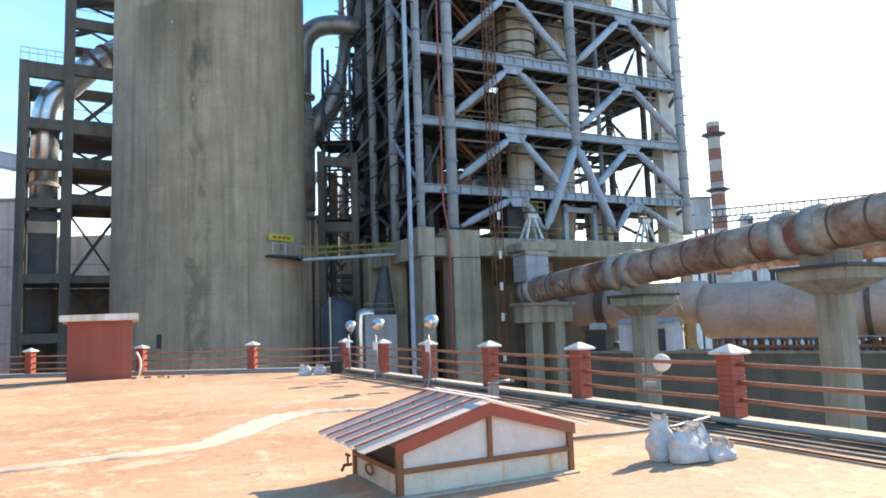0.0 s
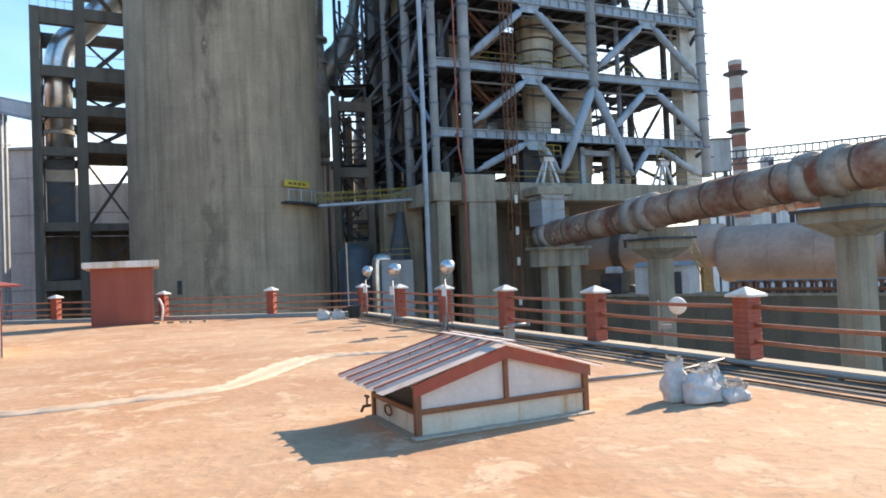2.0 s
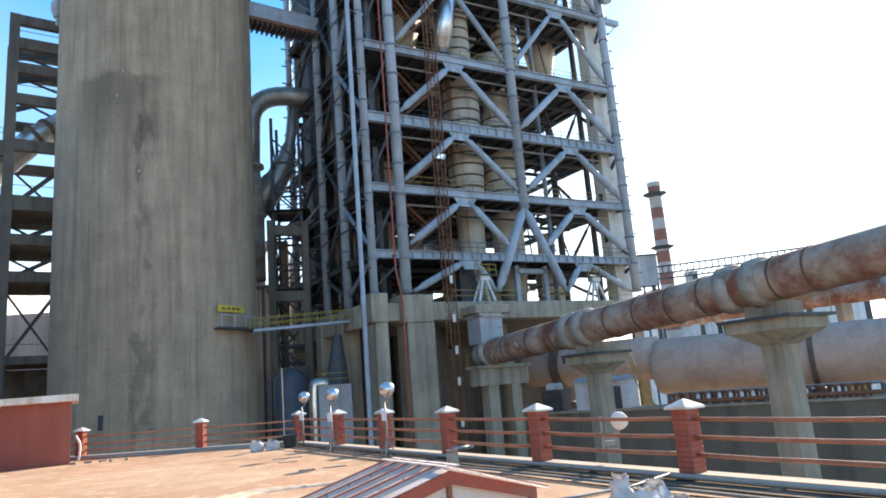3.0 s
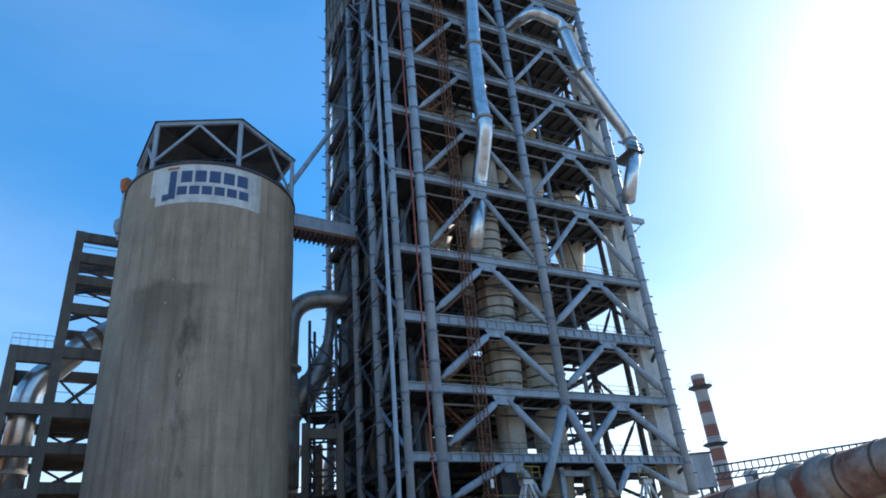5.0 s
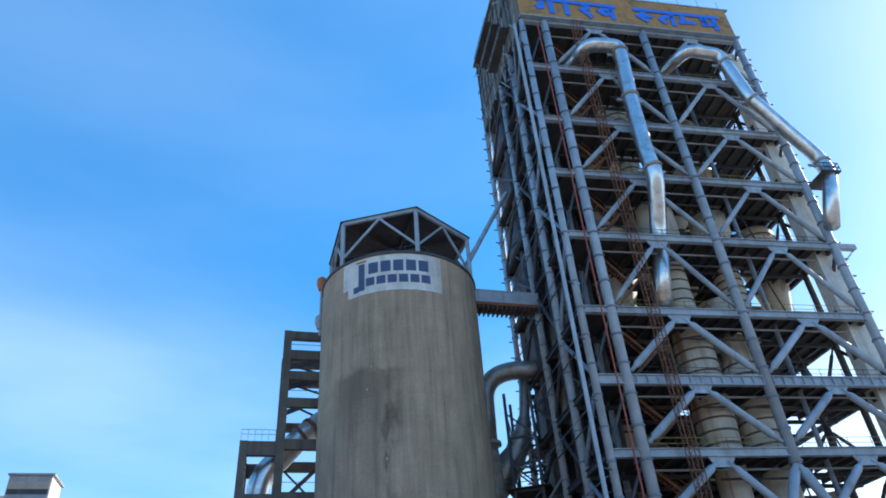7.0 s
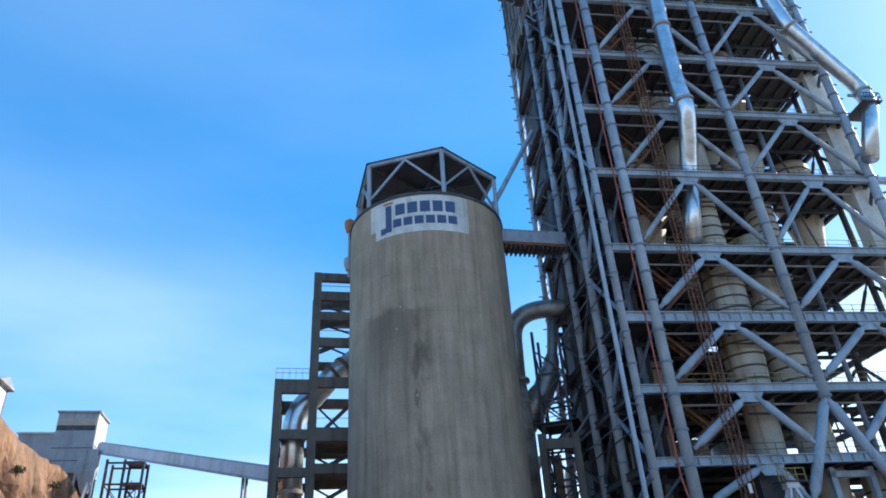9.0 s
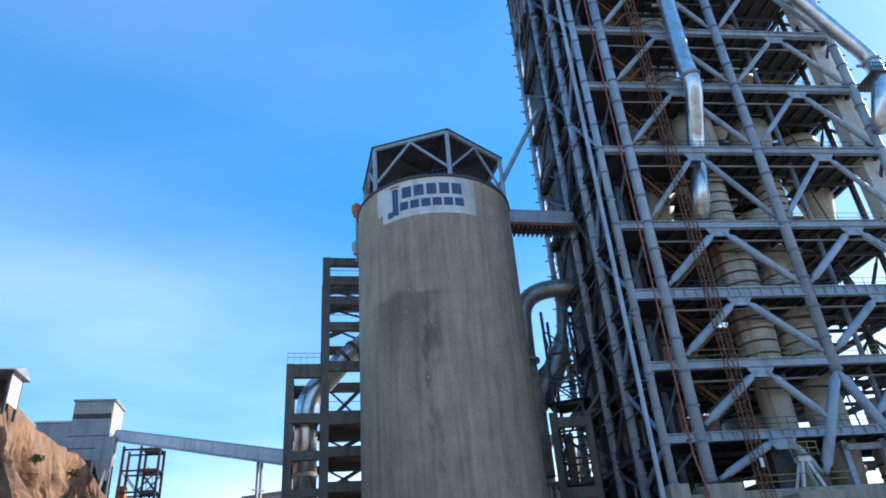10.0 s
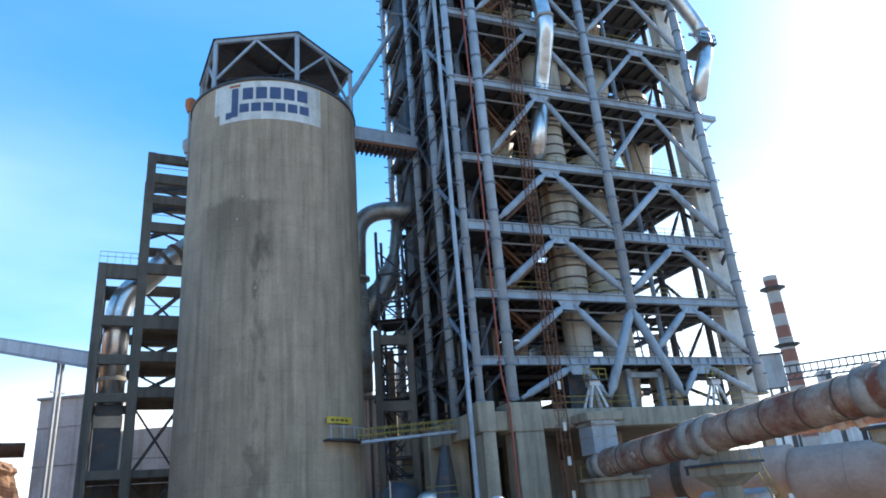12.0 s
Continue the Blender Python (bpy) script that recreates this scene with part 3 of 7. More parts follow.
# the pale concrete shaft behind the last column
b = box(B(), 26.55, 28.7, 1.3, 2.95, 8.62, 76.3)
part("concrete_shaft", b, M_OFFWHITE, tower, "pale concrete shaft", m=TW)
for k in range(13):
    part("slot", box(B(), 26.43, 26.547, 1.8, 2.3, 11.2 + k * 4.6, 12.2 + k * 4.6), M_STEEL_D, tower, m=TW)

# ---- sign board along the top and the head house behind it
part("sign_board", box(B(), -3.3, 27.7, -0.7, -0.35, 77.65, 83.4), M_SIGN, tower, "ochre sign board", m=TW)
part("sign_frame", bar(bar(B(), (-3.4, -0.55, 83.5), (28.3, -0.55, 83.5), 0.5, 0.2), (-3.4, -0.55, 77.56), (28.3, -0.55, 77.56), 0.5, 0.18), M_STEEL, tower, m=TW)
part("roof", box(B(), -3.0, 28.2, -0.3, 21.4, 82.6, 83.0), M_GREYSHEET, tower, m=TW)
part("wall_sheet", box(B(), 27.95, 28.15, -0.3, 21.4, 78.0, 82.59), M_GREYSHEET, tower, m=TW)
part("wall_sheet", box(B(), -3.0, 27.9, 21.2, 21.4, 78.0, 82.59), M_GREYSHEET, tower, m=TW)
# back sheets added to block light: darker inside, denser shadow from the tower
for i_ in range(4, 9):
    for u0_, u1_ in ((-2.6, 6.6), (7.0, 13.4), (14.4, 21.0)):
        if (i_, u0_) in ((4, 14.4), (6, 7.0)):
            continue
        part("wall_sheet", box(B(), u0_, u1_, 20.55, 20.62, LEVELS[i_] + 0.9, LEVELS[i_ + 1] - 0.4), M_GREYSHEET, tower, m=TW)
# dark panels and boxes added to stop the view through and shade the inside
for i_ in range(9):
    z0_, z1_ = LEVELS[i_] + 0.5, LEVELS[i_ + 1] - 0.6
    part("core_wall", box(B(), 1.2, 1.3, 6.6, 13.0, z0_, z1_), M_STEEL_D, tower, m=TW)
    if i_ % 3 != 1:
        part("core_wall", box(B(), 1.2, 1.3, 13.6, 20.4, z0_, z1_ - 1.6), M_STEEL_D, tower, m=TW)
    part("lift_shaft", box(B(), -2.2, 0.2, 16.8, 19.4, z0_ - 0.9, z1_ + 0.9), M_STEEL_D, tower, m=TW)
hh = box(B(), -3.35, 0.9, 2.2, 21.2, 83.01, 93.2)
part("head_house", hh, M_HEAD, tower, "weathered sheet-clad head house", m=TW)
part("wall_sheet", box(B(), -3.4, -3.05, -0.3, 21.2, 77.7, 83.0), M_HEAD, tower, m=TW)
for k in range(12):
    v = 2.4 + k * 1.65
    part("cladding_rib", box(B(), -3.5, -3.36, v, v + 0.12, 77.7, 93.0), M_STEEL_D, tower, m=TW)
for z in (80.4, 86.2, 91.0):
    part("cladding_rail", box(B(), -3.62, -3.51, 2.2, 21.2, z, z + 0.15), M_STEEL_D, tower, m=TW)
part("head_house_roof", box(B(), -3.8, 1.3, 1.8, 21.6, 93.21, 93.5), M_HEAD, tower, m=TW)
vent = B()
box(vent, 6.2, 8.4, 4.0, 6.2, 83.01, 89.3)
box(vent, 5.8, 8.8, 3.6, 6.6, 87.0, 88.6)
part("roof_ventilator", vent, M_GREYSHEET, tower, m=TW)
for k in range(8):
    part("lightning_rod", tube(B(), [(5.5 + k * 3.1, -0.4, 83.5), (5.4 + k * 3.1, -0.6, 85.4)], 0.03, 5), M_STEEL_D, tower, m=TW)

random.seed(3)
for k in range(3):                                    # railed landings stepping out of the flank
    z = 79.5 + k * 4.6
    part("landing", box(B(), -4.9, -3.63, 3.0 + 3 * k, 11.0 + 3 * k, z, z + 0.12), M_DECK, tower, m=TW)
    for h in (0.6, 1.15):
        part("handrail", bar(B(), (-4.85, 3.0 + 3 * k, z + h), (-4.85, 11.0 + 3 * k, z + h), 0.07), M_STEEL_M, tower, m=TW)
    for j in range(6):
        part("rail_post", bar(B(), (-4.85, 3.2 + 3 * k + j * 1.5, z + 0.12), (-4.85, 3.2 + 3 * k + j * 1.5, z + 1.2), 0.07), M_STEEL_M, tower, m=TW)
for k in range(64):                                   # loose struts and ledgers on the head house flank
    v, z = random.uniform(1.0, 20.0), random.uniform(70.0, 90.0)
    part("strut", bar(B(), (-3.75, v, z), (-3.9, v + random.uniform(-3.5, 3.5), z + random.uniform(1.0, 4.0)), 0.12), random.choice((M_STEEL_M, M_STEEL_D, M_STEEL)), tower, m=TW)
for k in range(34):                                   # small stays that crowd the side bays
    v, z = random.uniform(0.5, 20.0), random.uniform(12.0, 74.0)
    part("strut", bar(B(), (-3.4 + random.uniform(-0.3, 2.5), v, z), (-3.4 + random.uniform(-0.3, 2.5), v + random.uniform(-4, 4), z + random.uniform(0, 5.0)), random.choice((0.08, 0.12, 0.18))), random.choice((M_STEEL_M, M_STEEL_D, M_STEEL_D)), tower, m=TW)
random.seed(0)
# ---------------------------------------------------------------- silo
SC, SR, SZ = Vector((-21.2, 62.5, 0)), 8.48, 41.5
silo = thing("silo", (SC.x, SC.y, GROUND), "tall round raw-concrete silo with water-streaked sides", "silo")
N = 96
lifts = np.linspace(GROUND, SZ, 26)
b = tube(B(), [(SC.x, SC.y, z) for z in lifts], [SR + random.uniform(-0.012, 0.012) for z in lifts], N, caps=False)
part("wall", b, M_SILO, silo, smooth=True)
part("rim", tube(B(), [(SC.x, SC.y, SZ), (SC.x, SC.y, SZ + 0.25)], SR + 0.12, N), M_STEEL_D, silo)
# ---------------------------------------------------------------- kiln and ducts beside the tower
def along(p, d, s, z):
    return (p[0] + d[0] * s, p[1] + d[1] * s, z)


KP, KD = (26.7, 60.0), (0.783, -0.622)
def kiln_at(s):
    return Vector(along(KP, KD, s, 1.7 - 0.006 * s))


kiln = thing("rotary_kiln", (*KP, GROUND), "long rust-pink rotary kiln shell on piers", "kiln")
RISE = Vector((0, 0, 0.85))
part("shell", tube(B(), [kiln_at(s) for s in [-3.9, -3.7] + list(range(-3, 61, 3))], [2.2, 2.46] + [2.48] * 22, 56), M_KILN, kiln, smooth=True)
part("inlet_shell", tube(B(), [kiln_at(s) + RISE for s in np.arange(-17.8, -3.6, 1.0)], 1.95, 48), M_KILN, kiln, smooth=True)
kax = kiln_at(1) - kiln_at(0)
part("tyre", tube(B(), [kiln_at(-13.5) + RISE - kax * 0.45, kiln_at(-13.5) + RISE + kax * 0.45], 2.18, 48), M_BAND, kiln, "dark steel riding ring")
for s in (9.0, 40.0):
    part("tyre", tube(B(), [kiln_at(s) - kax * 0.2, kiln_at(s) + kax * 0.2], 2.62, 48), M_BAND, kiln, "dark steel riding ring")
for s in (0.5, 4.0, 14.0, 22.0):
    part("weld_seam", tube(B(), [kiln_at(s) - kax * 0.06, kiln_at(s) + kax * 0.06], 2.495, 48), M_KILN, kiln, smooth=True)
for s in (-13.5, 9.0, 40.0):
    c = kiln_at(s) + (RISE * 1.6 if s < 0 else RISE * 0)
    km = Matrix(((KD[0], -KD[1], 0, c.x), (KD[1], KD[0], 0, c.y), (0, 0, 1, 0), (0, 0, 0, 1)))
    kp = thing("kiln_pier", km @ Matrix.Translation((0, 0, GROUND)), "squat concrete pier carrying the kiln rollers", "pier", "kiln piers")
    part("block", box(B(), -1.6, 1.6, -3.0, 3.0, GROUND, -2.2), M_CONC, kp, m=km)
    for yy in (-1.5, 1.5):
        part("roller", tube(B(), [(-0.5, yy, -1.55), (0.5, yy, -1.55)], 0.6, 20), M_STEEL_D, kp, m=km, smooth=True)

TP, TD = (7.96, 60.72), (0.4075, -0.9132)
def tad_at(s):
    return Vector(along(TP, TD, s, 4.10 + 0.055 * s))


tad = thing("air_duct", (*TP, GROUND), "sloping rust-streaked air duct with grey collars", "duct")
part("shell", tube(B(), [tad_at(s) for s in np.arange(0, 46, 1.5)], 1.13, 40), M_RUSTY, tad, smooth=True)
tax = (tad_at(1) - tad_at(0)).normalized()
for s in (0.3, 12.0, 13.7, 26.4, 28.2, 40.0):
    part("collar", tube(B(), [tad_at(s) - tax * 0.45, tad_at(s) - tax * 0.4, tad_at(s) + tax * 0.4, tad_at(s) + tax * 0.45], [1.2, 1.34, 1.34, 1.2], 40), M_DUCTGREY, tad, "grey ribbed collar", smooth=True)
for s in (3.6, 7.2, 10.4, 16.6, 19.4, 22.2, 24.7, 29.4, 31.4, 36.0):
    part("joint_ring", tube(B(), [tad_at(s) - tax * 0.06, tad_at(s) + tax * 0.06], 1.175, 40), M_BAND, tad)
# the rising end of the duct at the tower
part("riser", box(B(), 5.35, 7.7, -3.2, -1.1, 4.9, 7.546), M_GREYSHEET, tad, "pale grey boxed riser", m=TW)
part("riser_flange", box(B(), 5.2, 7.85, -3.35, -0.95, 7.2, 7.4), M_DUCTGREY, tad, m=TW)
part("riser_seam", box(B(), 5.33, 7.72, -3.22, -1.08, 6.2, 6.28), M_DUCTGREY, tad, m=TW)
part("end_cap", tube(B(), [tad_at(-1.9), tad_at(-1.6), tad_at(-0.9), tad_at(0.1)], [0.5, 0.95, 1.2, 1.22], 32), M_DUCTGREY, tad, smooth=True)

duct2 = thing("rusty_duct", (22.0, 69.0, GROUND), "rust-brown round duct running behind the kiln", "duct")
D2 = lambda s: Vector((19.0 + KD[0] * s, 70.6 + KD[1] * s, 6.3 + 0.02 * s))
part("shell", tube(B(), [D2(s) for s in range(0, 60, 3)], 1.1, 28), M_RUSTY, duct2, smooth=True)
for s in (10.5, 12.0, 13.4, 27.0):
    part("collar", tube(B(), [D2(s), D2(s + 0.7)], 1.26, 28), M_DUCTGREY, duct2, smooth=True)
for s in (6, 24, 42):
    p = D2(s)
    part("support", bar(B(), (p.x, p.y, GROUND), (p.x, p.y, p.z - 1.0), 0.9), M_CONC, duct2)


def duct_pier(at, wide, head, z_top, z_saddle, label):
    """A square pier with a flared head, slab and saddle."""
    m = Matrix(((0.439, 0.898, 0, at.x), (-0.898, 0.439, 0, at.y), (0, 0, 1, 0), (0, 0, 0, 1)))
    t = thing("duct_pier", m @ Matrix.Translation((0, 0, GROUND)), label, "pier", "duct piers")
    w, hd = wide / 2, head / 2
    part("shaft", box(B(), -w, w, -w, w, GROUND, z_top - 1.5), M_CONC, t, m=m)
    b = B()
    lo = [b.verts.new((x * w, y * w, z_top - 1.5)) for x, y in ((-1, -1), (1, -1), (1, 1), (-1, 1))]
    hi = [b.verts.new((x * hd * 0.92, y * hd * 0.8, z_top - 0.75)) for x, y in ((-1, -1), (1, -1), (1, 1), (-1, 1))]
    for i in range(4):
        b.faces.new((lo[i], lo[(i + 1) % 4], hi[(i + 1) % 4], hi[i]))
    b.faces.new(lo[::-1]); b.faces.new(hi)
    part("flared_head", b, M_CONC, t, m=m)
    part("slab", box(B(), -hd * 0.96, hd * 0.96, -hd * 0.85, hd * 0.85, z_top - 0.748, z_top - 0.16), M_CONC, t, m=m)
    part("walkway_plate", box(B(), -hd * 1.1, hd * 1.1, -hd, hd, z_top - 0.158, z_top), M_STEEL_D, t, m=m)
    for k in range(9):
        y = -hd + 0.1 + k * (2 * hd - 0.2) / 8
        part("bracket", box(B(), -hd * 1.08, -hd * 0.97, y - 0.06, y + 0.06, z_top - 0.6, z_top - 0.16), M_STEEL_D, t, m=m)
    part("saddle", box(B(), -1.0, 1.0, -1.1, 1.1, z_top + 0.003, z_saddle), M_CONC, t, m=m)
    for y in (hd,):
        for x in np.linspace(-hd, hd, 5):
            part("rail_post", tube(B(), [(x, y * 0.97, z_top), (x, y * 0.97, z_top + 1.0)], 0.03, 6), M_DULLYEL, t, m=m)
        part("guard_rail", tube(B(), [(-hd, y * 0.97, z_top + 1.0), (hd, y * 0.97, z_top + 1.0)], 0.03, 6), M_DULLYEL, t, m=m)
    return t


duct_pier(Vector((14.1, 48.9)), 1.25, 3.4, 3.05, 3.75, "concrete pier with flared head under the air duct")
duct_pier(Vector((20.2, 35.6)), 1.3, 4.0, 3.80, 4.55, "concrete pier with flared head under the air duct")
portal = thing("duct_portal", TW @ Matrix.Translation((7.4, -2.4, GROUND)), "two-legged concrete portal under the duct's lower end", "portal")
for u in (5.8, 8.2):
    part("leg", box(B(), u, u + 1.05, -3.0, -1.8, GROUND, 1.27), M_CONC, portal, m=TW)
part("cross_head", box(B(), 4.85, 10.0, -3.2, -1.6, 1.273, 2.75), M_CONC, portal, m=TW)
part("slab", box(B(), 4.6, 10.2, -3.5, -1.3, 2.753, 3.0), M_CONC, portal, m=TW)
part("plinth", box(B(), 6.0, 8.6, -3.1, -1.5, 3.003, 3.35), M_CONC, portal, m=TW)
for k in range(6):
    part("rail_post", tube(B(), [(4.8 + k * 1.04, -1.4, 3.0), (4.8 + k * 1.04, -1.4, 4.0)], 0.03, 6), M_DULLYEL, portal, m=TW)
part("guard_rail", tube(B(), [(4.8, -1.4, 4.0), (10.0, -1.4, 4.0)], 0.03, 6), M_DULLYEL, portal, m=TW)

# low service block under the kiln, with a white shed on it
kmw = Matrix(((KD[0], -KD[1], 0, 23.6), (KD[1], KD[0], 0, 56.1), (0, 0, 1, 0), (0, 0, 0, 1)))
blk = thing("service_block", kmw @ Matrix.Translation((0, 0, GROUND)), "long low grey-green concrete block below the kiln", "building")
part("wall", box(B(), -13.5, 45, -1.3, 2.0, GROUND, -1.7), M_BLOCK, blk, m=kmw)
part("coping", box(B(), -13.6, 45.1, -1.45, 2.1, -1.697, -1.5), M_CONC, blk, m=kmw)
for k in range(9):
    part("pilaster", box(B(), -10 + k * 6, -9.5 + k * 6, -1.42, -1.303, GROUND, -1.7), M_BLOCK, blk, m=kmw)
shed = thing("white_shed", kmw @ Matrix.Translation((-5.5, 0.2, -1.5)), "small white sheet-metal shed under the kiln", "shed")
part("wall", box(B(), -9.7, -4.9, -1.0, 1.6, -1.497, 0.9), M_SHEET, shed, m=kmw)
b = B()
g = [b.verts.new(p) for p in ((-9.9, -1.2, 0.903), (-4.7, -1.2, 0.903), (-4.7, 1.8, 0.903), (-9.9, 1.8, 0.903), (-9.9, 0.3, 1.3), (-4.7, 0.3, 1.3))]
for f in ((0, 1, 5, 4), (2, 3, 4, 5), (0, 4, 3), (1, 2, 5), (3, 2, 1, 0)):
    b.faces.new([g[i] for i in f])
part("roof", b, M_GREYSHEET, shed, m=kmw)
part("doorway", box(B(), -6.5, -5.5, -1.03, -1.003, -1.49, 0.4), M_STEEL_D, shed, m=kmw)
motor = thing("kiln_drive", kmw @ Matrix.Translation((-10, 0, -1.5)), "dark machine housing beside the kiln's riding ring", "machine")
bb = box(B(), -13.2, -11.2, -0.8, 1.2, -1.497, 0.4)
bmesh.ops.bevel(bb, geom=bb.edges[:], offset=0.15, segments=2, affect='EDGES')
part("housing", bb, M_STEEL_D, motor, m=kmw)
part("cover", tube(B(), [(-12.9, 0.2, 0.5), (-11.6, 0.2, 0.5)], 0.5, 16), M_SHEET, motor, m=kmw)
# bank of cooling-fan pipes standing on the block
rack = thing("pipe_bank", kmw @ Matrix.Translation((6, 0, -1.5)), "row of short upright rusty pipes under the kiln", "pipes")
pm = bpy.data.meshes.new("fan_pipe")
b = tube(B(), [(0, 0, 0), (0, 0, 0.75)], 0.13, 8); tube(b, [(0, 0, 0.75), (0, 0, 0.95)], 0.2, 8); b.to_mesh(pm); b.free()
for k in range(34):
    placed("fan_pipe", pm, M_RUST, rack, m=kmw @ Matrix.Translation((-1.2 + k * 0.42, -0.6 + 0.5 * (k % 2), -1.497)))
part("header_pipe", tube(B(), [(-1.6, -1.0, -1.2), (13.5, -1.0, -1.2)], 0.16, 10), M_RUST, rack, m=kmw)
part("header_pipe", tube(B(), [(-1.6, 0.8, -0.6), (13.5, 0.8, -0.6)], 0.12, 10), M_PIPE, rack, m=kmw)
lad = thing("yellow_ladder", kmw @ Matrix.Translation((-2.2, -1.0, -1.5)), "yellow steel ladder leaning up to the duct pier", "ladder")
for dx in (0, 0.6):
    part("stile", bar(B(), (-3.2 + dx, -1.2, -1.49), (-5.0 + dx, -1.4, 3.6), 0.09), M_DULLYEL, lad, m=kmw)
for k in range(13):
    f = (k + 0.5) / 13
    part("rung", bar(B(), (-3.2 - 1.8 * f, -1.2 - 0.2 * f, -1.49 + 5.09 * f), (-2.6 - 1.8 * f, -1.2 - 0.2 * f, -1.49 + 5.09 * f), 0.05), M_DULLYEL, lad, m=kmw)

# ---------------------------------------------------------------- far stack and gallery
stack = thing("chimney_stack", (72.0, 175.5, GROUND), "tall red and white banded chimney stack", "chimney")
zz = np.linspace(GROUND, 50.0, 22)
for k in range(21):
    r0, r1 = 2.1 - 0.022 * k, 2.1 - 0.022 * (k + 1)
    part("band", tube(B(), [(72.0, 175.5, zz[k]), (72.0, 175.5, zz[k + 1])], [r0, r1], 24, caps=False), M_STACKRED if k % 2 == 0 else M_STACKWHITE, stack, smooth=True)
for z in (33.2, 47.9):
    b = tube(B(), [(72.0, 175.5, z - 0.7), (72.0, 175.5, z), (72.0, 175.5, z + 0.15)], [1.7, 3.1, 3.1], 24)
    part("platform", b, M_STEEL_D, stack)
    part("platform_rail", tube(B(), [(72 + 3.0 * math.cos(a), 175.5 + 3.0 * math.sin(a), z + 1.1) for a in np.linspace(0, 6.283, 25)], 0.06, 5), M_STEEL_D, stack)
part("top_rim", tube(B(), [(72.0, 175.5, 50.0), (72.0, 175.5, 51.2)], 1.75, 24), M_STACKWHITE, stack)
gal = thing("conveyor_gallery", (75, 152, GROUND), "far steel lattice gallery on trestles", "gallery")
ga, gb = Vector((60.0, 159.0, 0)), Vector((110.0, 134.5, 0))
for z in (22.3, 23.6, 25.3):
    part("chord", bar(B(), (ga.x, ga.y, z), (gb.x, gb.y, z), 0.35), M_STEEL_D, gal)
for k in range(40):
    p = ga.lerp(gb, k / 40); q = ga.lerp(gb, (k + 1) / 40)
    part("lattice", bar(B(), (p.x, p.y, 23.6), (p.x, p.y, 25.3), 0.22), M_STEEL_D, gal)
    part("lattice", bar(B(), (p.x, p.y, 22.3), (q.x, q.y, 23.6), 0.18), M_STEEL_D, gal)
for k in (0.03, 0.2, 0.4, 0.6, 0.8):
    p = ga.lerp(gb, k)
    part("trestle", bar(B(), (p.x, p.y, GROUND), (p.x, p.y, 22.2), 0.8), M_STEEL_D, gal)
cabin = thing("gallery_cabin", (60.5, 158.8, GROUND), "grey clad cabin at the end of the far gallery", "cabin")
part("wall", box(B(), 58.6, 62.8, 157.5, 161.5, 21.0, 28.2), M_GREYSHEET, cabin)
part("roof", box(B(), 58.2, 63.2, 157.1, 161.9, 28.203, 28.5), M_STEEL_D, cabin)
for x in (58.9, 62.4):
    part("leg", box(B(), x, x + 0.4, 158, 158.4, GROUND, 20.997), M_STEEL_D, cabin)
plant = thing("far_plant_building", (95, 185, GROUND), "far pale works building beyond the gallery", "building")
part("wall", box(B(), 70, 130, 180, 200, GROUND, 22.0), M_SHEET, plant)
part("roof", box(B(), 69.5, 130.5, 179.5, 200.5, 22.003, 22.6), M_GREYSHEET, plant)
for x in (82, 93, 104):
    part("roof_vent", box(B(), x, x + 2.5, 184, 187, 22.6, 26.5 + (x % 3)), M_GREYSHEET, plant)
# ---------------------------------------------------------------- silo top, sign, platform
HEXR, HZ0, HZ1 = 8.25, 41.75, 47.6
hexp = [Vector((SC.x + HEXR * math.cos(radians(-57 + 60 * k)), SC.y + HEXR * math.sin(radians(-57 + 60 * k)), 0)) for k in range(6)]
b = B()
lo = [b.verts.new((SC.x + (p.x - SC.x) * 1.05, SC.y + (p.y - SC.y) * 1.05, HZ1)) for p in hexp]
up = b.verts.new((SC.x, SC.y, HZ1 + 1.5))
for k in range(6):
    b.faces.new((lo[k], lo[(k + 1) % 6], up))
b.faces.new(lo[::-1])
canopy = thing("silo_canopy", (SC.x, SC.y, HZ0), "open hexagonal steel canopy with a dark sheet roof on the silo", "canopy")
part("roof_sheet", b, M_STEEL_D, canopy)
for k in range(6):
    p, q = hexp[k], hexp[(k + 1) % 6]
    part("post", bar(B(), (p.x, p.y, HZ0), (p.x, p.y, HZ1 - 0.3), 0.38), M_STEEL, canopy)
    part("eaves_beam", bar(B(), (p.x, p.y, HZ1 - 0.2), (q.x, q.y, HZ1 - 0.2), 0.3, 0.42), M_STEEL, canopy)
    mid = (p + q) / 2
    part("brace", bar(B(), (p.x, p.y, HZ0 + 1.0), (mid.x, mid.y, HZ1 - 0.4), 0.22), M_STEEL, canopy)
    part("brace", bar(B(), (q.x, q.y, HZ0 + 1.0), (mid.x, mid.y, HZ1 - 0.4), 0.22), M_STEEL, canopy)
    part("rafter", bar(B(), (p.x, p.y, HZ1 - 0.28), (SC.x, SC.y, HZ1 - 0.25), 0.25), M_STEEL_D, canopy)
    for z in (0.6, 1.1):
        part("rim_rail", bar(B(), (p.x, p.y, HZ0 + z), (q.x, q.y, HZ0 + z), 0.06), M_STEEL_D, canopy)
    for j in range(1, 6):
        m_ = p.lerp(q, j / 6)
        part("rail_post", bar(B(), (m_.x, m_.y, HZ0), (m_.x, m_.y, HZ0 + 1.1), 0.06), M_STEEL_D, canopy)
filt = thing("bin_filter", (SC.x, SC.y + 1, HZ0), "grey boxed dust filter on the silo roof", "filter")
part("body", box(B(), SC.x - 3.5, SC.x + 2.5, SC.y - 1, SC.y + 4, HZ0, HZ0 + 2.2), M_STEEL_D, filt)
